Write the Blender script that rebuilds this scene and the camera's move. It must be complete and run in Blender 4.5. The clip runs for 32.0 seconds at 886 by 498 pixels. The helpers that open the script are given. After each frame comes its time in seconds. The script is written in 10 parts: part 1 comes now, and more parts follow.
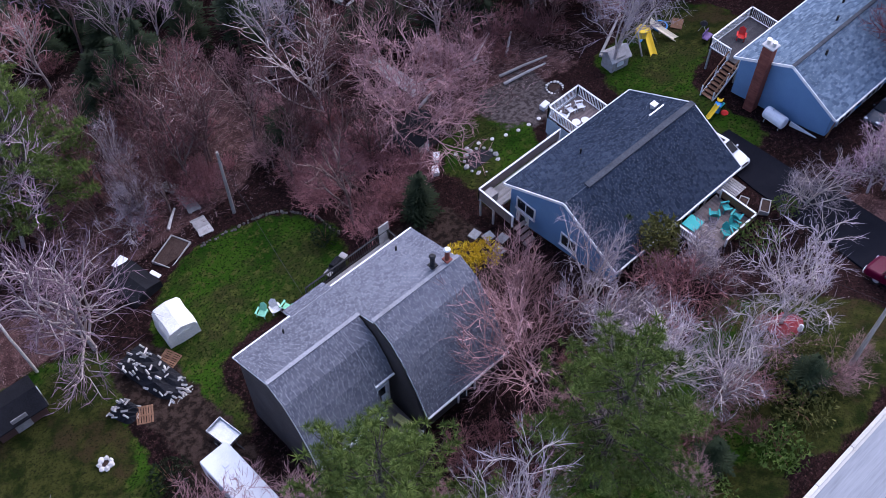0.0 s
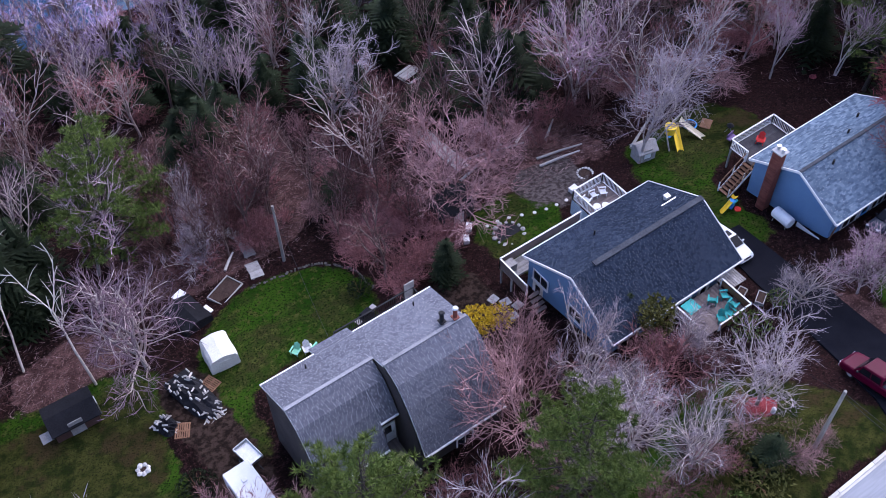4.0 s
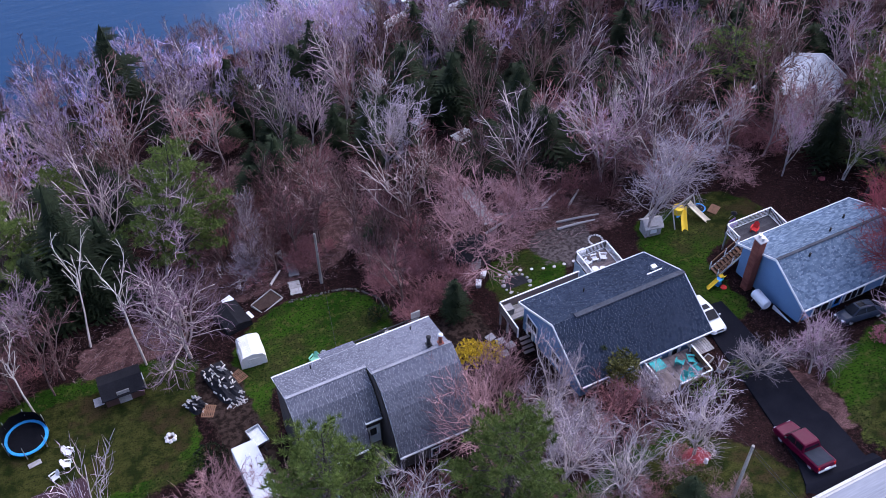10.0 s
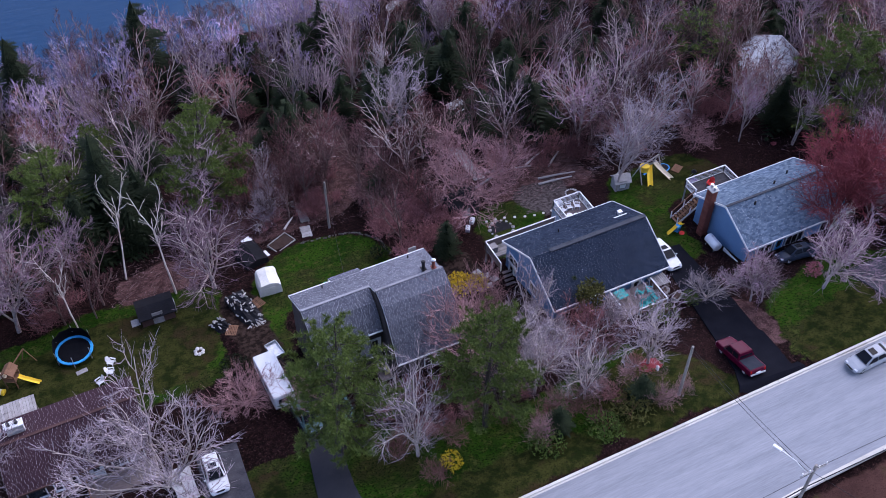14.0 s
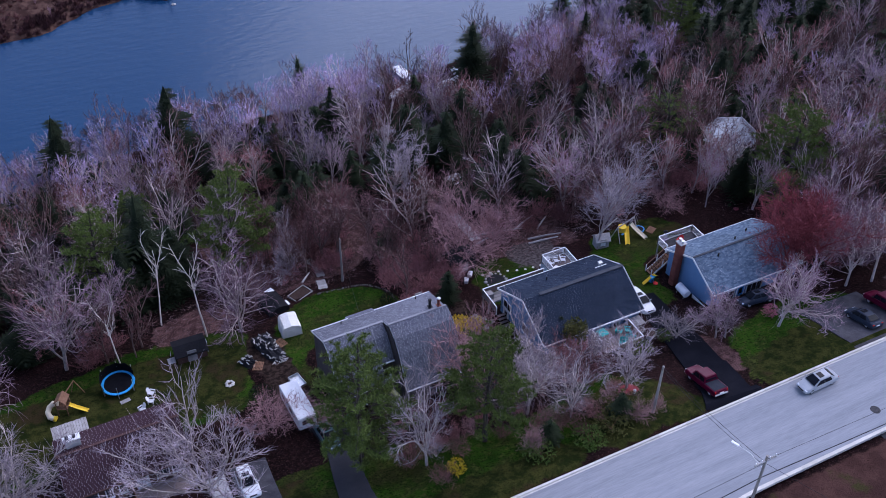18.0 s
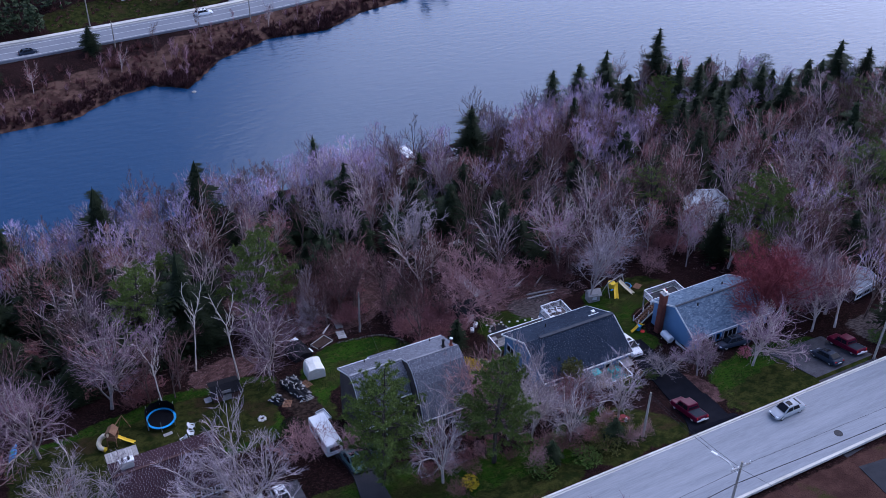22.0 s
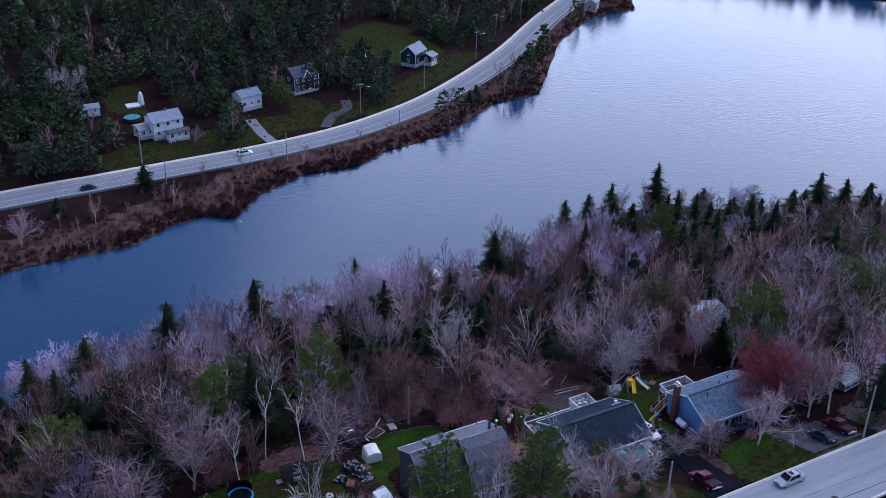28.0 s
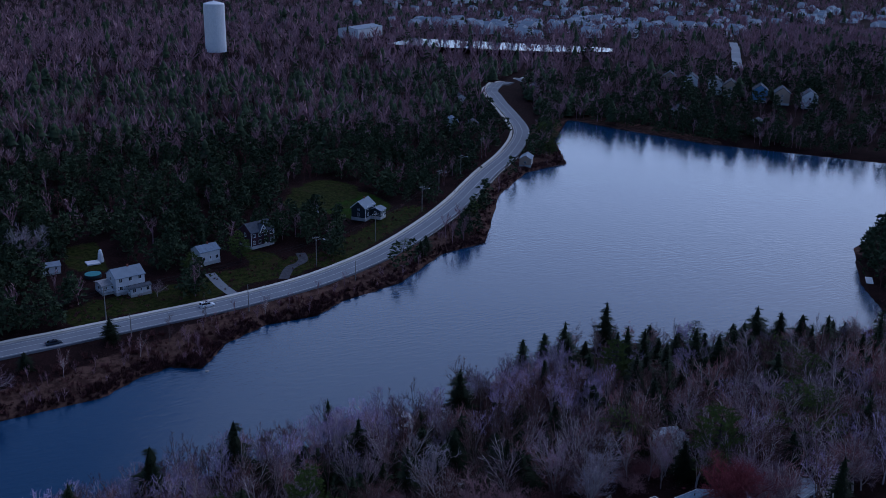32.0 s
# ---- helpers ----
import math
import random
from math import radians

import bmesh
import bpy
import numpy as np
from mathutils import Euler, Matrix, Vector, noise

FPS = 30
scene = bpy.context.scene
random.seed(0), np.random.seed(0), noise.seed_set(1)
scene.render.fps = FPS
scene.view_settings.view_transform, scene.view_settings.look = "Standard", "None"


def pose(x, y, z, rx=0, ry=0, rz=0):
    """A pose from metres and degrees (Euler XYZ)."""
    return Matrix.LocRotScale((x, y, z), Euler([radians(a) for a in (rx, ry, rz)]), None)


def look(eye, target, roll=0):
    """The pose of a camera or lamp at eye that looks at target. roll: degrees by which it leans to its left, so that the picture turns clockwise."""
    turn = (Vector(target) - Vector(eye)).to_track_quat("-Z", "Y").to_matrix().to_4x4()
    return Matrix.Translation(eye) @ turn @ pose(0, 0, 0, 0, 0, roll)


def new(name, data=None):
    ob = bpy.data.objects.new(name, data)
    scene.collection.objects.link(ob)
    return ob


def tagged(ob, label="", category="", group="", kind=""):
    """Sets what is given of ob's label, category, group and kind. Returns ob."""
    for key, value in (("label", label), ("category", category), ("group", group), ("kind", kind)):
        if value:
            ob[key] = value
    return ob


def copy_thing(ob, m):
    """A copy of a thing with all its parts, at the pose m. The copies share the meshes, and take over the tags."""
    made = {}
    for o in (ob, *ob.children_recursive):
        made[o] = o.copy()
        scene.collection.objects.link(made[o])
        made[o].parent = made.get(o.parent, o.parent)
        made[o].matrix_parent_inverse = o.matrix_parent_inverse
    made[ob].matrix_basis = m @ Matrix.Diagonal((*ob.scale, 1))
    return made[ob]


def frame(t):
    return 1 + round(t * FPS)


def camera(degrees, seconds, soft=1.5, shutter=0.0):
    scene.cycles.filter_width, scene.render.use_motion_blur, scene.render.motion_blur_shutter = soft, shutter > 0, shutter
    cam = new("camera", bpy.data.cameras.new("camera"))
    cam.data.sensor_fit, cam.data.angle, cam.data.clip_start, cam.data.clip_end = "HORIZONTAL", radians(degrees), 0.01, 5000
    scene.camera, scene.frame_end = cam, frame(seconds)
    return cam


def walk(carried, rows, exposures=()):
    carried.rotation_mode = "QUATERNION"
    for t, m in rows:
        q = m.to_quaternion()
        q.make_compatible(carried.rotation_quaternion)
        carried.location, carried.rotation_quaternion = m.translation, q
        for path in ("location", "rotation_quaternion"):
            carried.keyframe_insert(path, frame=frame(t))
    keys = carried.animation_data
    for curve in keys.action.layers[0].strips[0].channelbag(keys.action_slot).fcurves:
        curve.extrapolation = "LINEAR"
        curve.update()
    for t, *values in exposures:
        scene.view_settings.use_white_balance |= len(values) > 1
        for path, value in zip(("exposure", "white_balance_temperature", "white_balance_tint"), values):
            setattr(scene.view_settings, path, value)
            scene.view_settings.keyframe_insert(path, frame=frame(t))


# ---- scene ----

# camera: a drone that climbs, backs away and tilts up; rows of seconds, place, yaw, pitch, roll
cam = camera(47.94, 32.0, soft=0.5)
ROUTE = [
    (0.0, -23.14, -1.61, 65.67, -42.160, -54.313, -0.754),
    (0.5, -23.55, -2.70, 66.34, -40.683, -54.539, -0.880),
    (1.0, -23.85, -3.58, 66.99, -40.369, -54.738, -0.847),
    (1.5, -23.91, -4.45, 67.65, -40.166, -54.882, -0.861),
    (2.0, -23.82, -5.22, 68.45, -39.223, -55.013, -1.033),
    (2.5, -23.76, -5.87, 69.15, -37.711, -55.063, -1.071),
    (3.0, -23.61, -6.57, 69.74, -36.630, -54.625, -1.266),
    (3.5, -23.32, -7.15, 70.45, -35.938, -52.805, -1.330),
    (4.0, -23.05, -7.73, 71.06, -34.784, -50.293, -1.419),
    (4.5, -22.93, -8.31, 71.66, -34.299, -48.192, -1.336),
    (6.5, -21.65, -10.61, 73.94, -30.118, -46.827, -1.566),
    (7.0, -21.56, -11.35, 74.58, -29.356, -46.817, -1.367),
    (7.5, -21.17, -12.30, 75.29, -28.538, -46.915, -1.452),
    (8.0, -21.14, -13.38, 75.84, -27.877, -46.844, -1.273),
    (8.5, -21.16, -14.47, 76.54, -27.157, -46.899, -1.052),
    (9.0, -21.01, -15.87, 77.01, -26.418, -46.800, -0.997),
    (9.5, -21.09, -17.19, 77.67, -26.251, -46.780, -0.874),
    (10.0, -21.25, -18.65, 78.27, -25.976, -46.726, -0.839),
    (10.5, -21.84, -19.86, 79.00, -26.025, -46.732, -0.545),
    (11.0, -22.23, -21.27, 79.65, -25.806, -46.743, -0.490),
    (11.5, -22.76, -22.74, 80.23, -25.726, -46.665, -0.435),
    (12.0, -23.54, -24.00, 80.98, -25.957, -46.730, -0.182),
    (12.5, -24.21, -25.43, 81.66, -26.011, -46.733, -0.067),
    (13.0, -25.05, -26.86, 82.24, -26.217, -46.677, 0.077),
    (13.5, -25.79, -28.19, 82.96, -26.365, -46.749, 0.210),
    (14.0, -26.49, -29.71, 83.62, -26.367, -46.703, 0.181),
    (14.5, -27.42, -31.00, 84.39, -26.603, -46.762, 0.360),
    (16.5, -30.74, -36.54, 87.05, -26.880, -44.563, 0.510),
    (17.0, -31.83, -38.08, 87.56, -27.070, -42.721, 0.705),
    (17.5, -32.84, -39.37, 88.09, -27.240, -41.683, 0.814),
    (18.0, -33.69, -40.64, 88.60, -27.314, -40.805, 0.824),
    (18.5, -34.61, -41.89, 89.32, -27.425, -39.951, 0.906),
    (19.0, -35.83, -43.23, 89.86, -27.643, -38.916, 1.086),
    (19.5, -36.88, -44.47, 90.21, -27.760, -37.845, 1.114),
    (20.0, -37.99, -45.89, 90.67, -27.864, -36.814, 1.215),
    (20.5, -39.09, -47.16, 91.14, -27.991, -35.947, 1.294),
    (21.0, -39.99, -48.49, 91.64, -28.009, -35.451, 1.229),
    (21.5, -40.99, -49.83, 92.23, -28.083, -35.315, 1.242),
    (22.0, -42.17, -51.08, 92.83, -28.211, -35.337, 1.274),
    (22.5, -43.31, -52.32, 93.43, -28.290, -35.363, 1.246),
    (23.0, -44.45, -53.60, 93.84, -28.329, -35.325, 1.257),
    (23.5, -45.58, -54.87, 94.42, -28.349, -35.328, 1.242),
    (24.0, -46.70, -56.07, 95.01, -28.358, -35.298, 1.228),
    (24.5, -47.95, -57.29, 95.73, -28.411, -35.141, 1.244),
    (26.5, -53.00, -61.62, 97.97, -28.499, -32.206, 1.226),
    (27.0, -54.07, -62.60, 98.07, -28.419, -29.472, 1.100),
    (27.5, -55.35, -63.59, 98.49, -28.414, -27.807, 1.018),
    (28.0, -56.52, -64.54, 98.61, -28.394, -27.246, 0.960),
    (28.5, -58.06, -65.48, 98.95, -28.848, -27.212, 0.996),
    (29.0, -59.47, -66.30, 99.24, -29.440, -26.568, 0.986),
    (29.5, -60.93, -67.06, 99.35, -30.048, -25.487, 1.037),
    (30.0, -62.23, -67.79, 99.24, -30.614, -24.144, 1.008),
    (30.5, -63.77, -68.59, 99.55, -31.211, -22.703, 1.062),
    (31.0, -65.32, -69.17, 99.67, -31.847, -21.192, 1.014),
    (31.5, -66.91, -69.70, 99.90, -32.332, -19.675, 0.964),
    (32.0, -68.25, -70.13, 100.08, -32.661, -18.251, 0.944),
]


def aim(x, y, z, yaw, pitch, roll):
    turn = Euler((radians(90 + pitch), 0, radians(yaw))).to_matrix().to_4x4()
    return Matrix.Translation((x, y, z)) @ turn @ pose(0, 0, 0, 0, 0, roll)


walk(cam, [(r[0], aim(*r[1:])) for r in ROUTE],
     exposures=[(0, 2.02, 6800, 30), (9, 2.12, 6750, 32), (14, 1.74, 6750, 32), (19, 1.44, 6350, 31), (24, 1.31, 6050, 28), (28, 1.18, 6080, 27), (30, 1.09, 6000, 26), (31, 0.92, 5700, 25), (32, -0.2, 5300, 24)])

# ---- light: a dull evening sky, low soft sun behind cloud ----
world = bpy.data.worlds.new("evening_sky")
scene.world = world
world.use_nodes = True
wn, wl = world.node_tree.nodes, world.node_tree.links
sky = wn.new("ShaderNodeTexSky")
sky.sky_type = "NISHITA"
sky.sun_disc = False
sky.sun_elevation = radians(39)
sky.sun_rotation = radians(70)
sky.altitude = 100
sky.dust_density = 0.8
tint = wn.new("ShaderNodeMix")
tint.data_type = "RGBA"
tint.blend_type = "MULTIPLY"
tint.inputs[0].default_value = 1.0
tint.inputs[7].default_value = (0.90, 0.98, 1.05, 1)
wl.new(sky.outputs[0], tint.inputs[6])
wl.new(tint.outputs[2], wn["Background"].inputs[0])
wn["Background"].inputs[1].default_value = 0.106
sun_data = bpy.data.lights.new("sun", "SUN")
sun_data.energy = 1.2
sun_data.angle = radians(92)
sun_data.color = (0.86, 0.945, 1.0)
sun = new("sun", sun_data)
sun.matrix_basis = look((94, 34, 81), (0, 0, 0))


# ---- materials ----
def nodes_of(name):
    m = bpy.data.materials.new(name)
    m.use_nodes = True
    nt = m.node_tree
    return m, nt.nodes, nt.links, nt.nodes["Principled BSDF"]


def node(nt_nodes, kind, **values):
    n = nt_nodes.new(kind)
    for key, value in values.items():
        n.inputs[key.replace("_", " ")].default_value = value
    return n


def surface(name, dark, light, scale=3.0, fine=40.0, rough=0.85, bump=0.3, metal=0.0, vary=0.0, dist=0.02, stretch=(1, 1, 1), spec=0.1):
    """A surface with two scales of variation, its own colour change from piece to piece, and fine relief."""
    m, n, l, b = nodes_of(name)
    tc = n.new("ShaderNodeTexCoord")
    mp = n.new("ShaderNodeMapping")
    mp.inputs["Scale"].default_value = stretch
    l.new(tc.outputs["Object"], mp.inputs["Vector"])
    big = node(n, "ShaderNodeTexNoise", Scale=scale, Detail=5.0, Roughness=0.6)
    small = node(n, "ShaderNodeTexNoise", Scale=fine, Detail=3.0, Roughness=0.65)
    l.new(mp.outputs[0], big.inputs["Vector"])
    l.new(mp.outputs[0], small.inputs["Vector"])
    add = n.new("ShaderNodeMath")
    add.operation = "ADD"
    l.new(big.outputs["Fac"], add.inputs[0])
    l.new(small.outputs["Fac"], add.inputs[1])
    rng = n.new("ShaderNodeMapRange")
    rng.inputs["From Min"].default_value = 0.7
    rng.inputs["From Max"].default_value = 1.3
    l.new(add.outputs[0], rng.inputs["Value"])
    mix = n.new("ShaderNodeMix")
    mix.data_type = "RGBA"
    mix.inputs[6].default_value = (*dark, 1)
    mix.inputs[7].default_value = (*light, 1)
    l.new(rng.outputs[0], mix.inputs[0])
    out = mix.outputs[2]
    if vary:
        info = n.new("ShaderNodeObjectInfo")
        vr = n.new("ShaderNodeMapRange")
        vr.inputs["To Min"].default_value = 1 - vary
        vr.inputs["To Max"].default_value = 1 + vary
        tone = n.new("ShaderNodeAttribute")
        tone.attribute_name = "tone"
        both = n.new("ShaderNodeMath")
        both.operation = "ADD"
        l.new(info.outputs["Random"], both.inputs[0])
        l.new(tone.outputs["Fac"], both.inputs[1])
        part_of = n.new("ShaderNodeMath")
        part_of.operation = "FRACT"
        l.new(both.outputs[0], part_of.inputs[0])
        l.new(part_of.outputs[0], vr.inputs["Value"])
        hsv = n.new("ShaderNodeHueSaturation")
        l.new(vr.outputs[0], hsv.inputs["Value"])
        l.new(out, hsv.inputs["Color"])
        out = hsv.outputs[0]
    l.new(out, b.inputs["Base Color"])
    b.inputs["Roughness"].default_value = rough
    b.inputs["Metallic"].default_value = metal
    b.inputs["Specular IOR Level"].default_value = spec
    if bump:
        bp = n.new("ShaderNodeBump")
        bp.inputs["Strength"].default_value = bump
        bp.inputs["Distance"].default_value = dist
        l.new(add.outputs[0], bp.inputs["Height"])
        l.new(bp.outputs[0], b.inputs["Normal"])
    return m


M = {}
M["asphalt"] = surface("grey_asphalt", (0.195, 0.207, 0.225), (0.28, 0.293, 0.315), 0.9, 12, 0.9, 0.2, stretch=(0.07, 1, 1))
M["drive"] = surface("black_asphalt", (0.006, 0.0065, 0.010), (0.013, 0.0135, 0.018), 0.5, 30, 0.95, 0.2, spec=0.02)
M["concrete"] = surface("concrete", (0.36, 0.35, 0.34), (0.52, 0.51, 0.50), 0.8, 25, 0.9, 0.2)
M["blue_siding"] = surface("blue_siding", (0.10, 0.20, 0.33), (0.13, 0.25, 0.40), 0.6, 18, 0.7, 0.1)
M["dark_siding"] = surface("dark_wood_siding", (0.035, 0.030, 0.030), (0.065, 0.055, 0.055), 0.6, 18, 0.8, 0.2)
M["brown_siding"] = surface("brown_siding", (0.07, 0.04, 0.035), (0.11, 0.06, 0.05), 0.6, 18, 0.8, 0.2)
M["white_paint"] = surface("white_paint", (0.62, 0.62, 0.63), (0.80, 0.80, 0.80), 0.7, 14, 0.5, 0.05)
M["grey_roof"] = surface("grey_shingle", (0.15, 0.15, 0.165), (0.30, 0.30, 0.32), 0.7, 9, 0.9, 0.5, vary=0.25)
M["slate_roof"] = surface("dark_shingle", (0.045, 0.050, 0.062), (0.10, 0.11, 0.13), 0.7, 9, 0.9, 0.5, vary=0.3)
M["blue_roof"] = surface("blue_grey_shingle", (0.09, 0.115, 0.15), (0.20, 0.24, 0.29), 0.7, 9, 0.9, 0.5, vary=0.3)
M["brown_roof"] = surface("brown_shingle", (0.075, 0.04, 0.038), (0.13, 0.07, 0.065), 0.7, 9, 0.9, 0.5, vary=0.25)
M["bark_pale"] = surface("pale_grey_bark", (0.1509, 0.1228, 0.1102), (0.7327, 0.6191, 0.5695), 0.5, 6, 0.9, 0.3, vary=0.25)
M["bark_brown"] = surface("brown_grey_bark", (0.1134, 0.07749, 0.07134), (0.4083, 0.2788, 0.2631), 0.5, 6, 0.9, 0.3, vary=0.3)
M["bark_limb"] = surface("pale_brown_limbs", (0.2263, 0.1818, 0.1698), (0.6465, 0.5307, 0.496), 0.4, 5, 0.9, 0.3, vary=0.3)
M["bark_dim"] = surface("dim_brown_limbs", (0.06805, 0.04536, 0.04013), (0.2722, 0.1843, 0.1649), 0.4, 5, 0.9, 0.3, vary=0.3)
M["twigs_dim"] = surface("dim_brown_twigs", (0.03403, 0.01606, 0.01605), (0.2155, 0.1021, 0.09986), 0.14, 5, 0.9, 0.3, vary=0.4)
M["twigs_lilac"] = surface("lilac_grey_twigs", (0.1376, 0.1016, 0.1502), (0.6484, 0.4809, 0.6947), 0.14, 5, 0.9, 0.3, vary=0.6)
M["twigs_wine"] = surface("wine_brown_twigs", (0.07701, 0.03084, 0.03121), (0.4621, 0.2073, 0.2069), 0.14, 5, 0.9, 0.3, vary=0.6)
M["twigs_pale"] = surface("pale_grey_twigs", (0.115, 0.0915, 0.1029), (0.5226, 0.4286, 0.4681), 0.3, 5, 0.9, 0.3, vary=0.3)
M["twigs_mauve"] = surface("mauve_grey_twigs", (0.0907, 0.05857, 0.07091), (0.4908, 0.3212, 0.3845), 0.14, 5, 0.9, 0.3, vary=0.6)
M["bark_rose"] = surface("rosy_twigs", (0.1981, 0.1061, 0.107), (0.506, 0.2892, 0.2899), 0.5, 6, 0.9, 0.3, vary=0.2)
M["bark_red"] = surface("red_budded_twigs", (0.10, 0.024, 0.028), (0.29, 0.070, 0.082), 0.5, 6, 0.9, 0.3, vary=0.2)
M["bark_birch"] = surface("white_birch_bark", (0.4494, 0.38, 0.3276), (0.8025, 0.72, 0.637), 0.7, 5, 0.8, 0.2)
M["bark_dark"] = surface("dark_bark", (0.03, 0.024, 0.022), (0.08, 0.066, 0.06), 1.5, 9, 0.95, 0.5)
M["pine"] = surface("pine_needles", (0.030, 0.056, 0.013), (0.145, 0.190, 0.048), 0.6, 5, 0.8, 0.0, vary=0.25)
M["spruce"] = surface("spruce_needles", (0.006, 0.011, 0.006), (0.024, 0.036, 0.016), 0.6, 5, 0.85, 0.0, vary=0.3)


def ground_material():
    m, n, l, b = nodes_of("leaf_litter_and_grass")
    tc = n.new("ShaderNodeTexCoord")

    def noise_at(scale, detail=5.0):
        t = node(n, "ShaderNodeTexNoise", Scale=scale, Detail=detail, Roughness=0.65)
        l.new(tc.outputs["Object"], t.inputs["Vector"])
        return t.outputs["Fac"]

    def blend(fac, a, c):
        x = n.new("ShaderNodeMix")
        x.data_type = "RGBA"
        for k, v in ((6, a), (7, c)):
            if isinstance(v, tuple):
                x.inputs[k].default_value = (*v, 1)
            else:
                l.new(v, x.inputs[k])
        l.new(fac, x.inputs[0])
        return x.outputs[2]

    def ramp(value, lo, hi):
        r = n.new("ShaderNodeMapRange")
        r.interpolation_type = "SMOOTHSTEP"
        r.inputs["From Min"].default_value = lo
        r.inputs["From Max"].default_value = hi
        l.new(value, r.inputs["Value"])
        return r.outputs[0]

    def edged(name, size, wobble):
        """A painted-in area of the plan with an uneven edge."""
        a = n.new("ShaderNodeAttribute")
        a.attribute_name = name
        s = n.new("ShaderNodeMath")
        s.operation = "MULTIPLY_ADD"
        l.new(noise_at(size), s.inputs[0])
        s.inputs[1].default_value = wobble
        l.new(a.outputs["Fac"], s.inputs[2])
        return ramp(s.outputs[0], 0.42 + wobble / 2, 0.58 + wobble / 2)

    # litter tones taken near black: the shade under the trees is in the colour
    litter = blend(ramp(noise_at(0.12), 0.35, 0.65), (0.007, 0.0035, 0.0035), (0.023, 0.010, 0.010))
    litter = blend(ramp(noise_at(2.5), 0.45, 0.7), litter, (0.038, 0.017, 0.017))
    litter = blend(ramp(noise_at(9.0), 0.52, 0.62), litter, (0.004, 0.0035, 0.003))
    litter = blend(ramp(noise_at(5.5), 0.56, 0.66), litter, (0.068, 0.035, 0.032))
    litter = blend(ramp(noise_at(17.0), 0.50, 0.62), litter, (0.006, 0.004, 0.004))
    grass = blend(ramp(noise_at(0.35), 0.35, 0.65), (0.008, 0.030, 0.003), (0.022, 0.056, 0.006))
    grass = blend(ramp(noise_at(0.16), 0.45, 0.62), grass, (0.028, 0.029, 0.010))
    grass = blend(ramp(noise_at(1.6), 0.5, 0.66), grass, (0.048, 0.056, 0.014))
    grass = blend(ramp(noise_at(6.0), 0.5, 0.62), grass, (0.005, 0.013, 0.002))
    rust = blend(ramp(noise_at(1.2), 0.4, 0.65), (0.052, 0.026, 0.025), (0.130, 0.068, 0.064))
    rust = blend(ramp(noise_at(6.0), 0.54, 0.64), rust, (0.18, 0.105, 0.092))
    rust = blend(ramp(noise_at(19.0), 0.50, 0.62), rust, (0.018, 0.009, 0.008))
    olive = blend(ramp(noise_at(0.9), 0.38, 0.62), (0.010, 0.016, 0.004), (0.038, 0.040, 0.011))
    olive = blend(ramp(noise_at(0.25), 0.53, 0.66), olive, (0.036, 0.025, 0.012))
    olive = blend(ramp(noise_at(7.0), 0.5, 0.66), olive, (0.012, 0.014, 0.005))
    earth = blend(ramp(noise_at(2.2), 0.4, 0.6), (0.012, 0.008, 0.007), (0.042, 0.027, 0.022))
    gravel = blend(ramp(noise_at(3.0), 0.4, 0.6), (0.040, 0.031, 0.030), (0.105, 0.086, 0.083))
    sedge = blend(ramp(noise_at(0.5), 0.4, 0.6), (0.040, 0.020, 0.017), (0.100, 0.056, 0.043))
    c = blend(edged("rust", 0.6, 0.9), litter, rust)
    verge = blend(ramp(noise_at(0.5), 0.35, 0.65), (0.044, 0.021, 0.018), (0.074, 0.036, 0.029))
    verge = blend(ramp(noise_at(0.18), 0.56, 0.68), verge, (0.040, 0.036, 0.014))
    verge = blend(ramp(noise_at(8.0), 0.5, 0.7), verge, (0.030, 0.014, 0.012))
    c = blend(edged("verge", 0.8, 0.6), c, verge)
    c = blend(edged("sedge", 0.15, 0.7), c, sedge)
    c = blend(edged("lawn", 0.8, 0.8), c, grass)
    c = blend(edged("meadow", 0.5, 1.1), c, olive)
    c = blend(edged("earth", 0.9, 0.8), c, earth)
    c = blend(edged("gravel", 0.9, 0.9), c, gravel)
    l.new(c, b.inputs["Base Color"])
    b.inputs["Roughness"].default_value = 0.95
    b.inputs["Specular IOR Level"].default_value = 0.02
    bp = n.new("ShaderNodeBump")
    bp.inputs["Strength"].default_value = 0.8
    bp.inputs["Distance"].default_value = 0.12
    l.new(noise_at(5.0), bp.inputs["Height"])
    l.new(bp.outputs[0], b.inputs["Normal"])
    return m


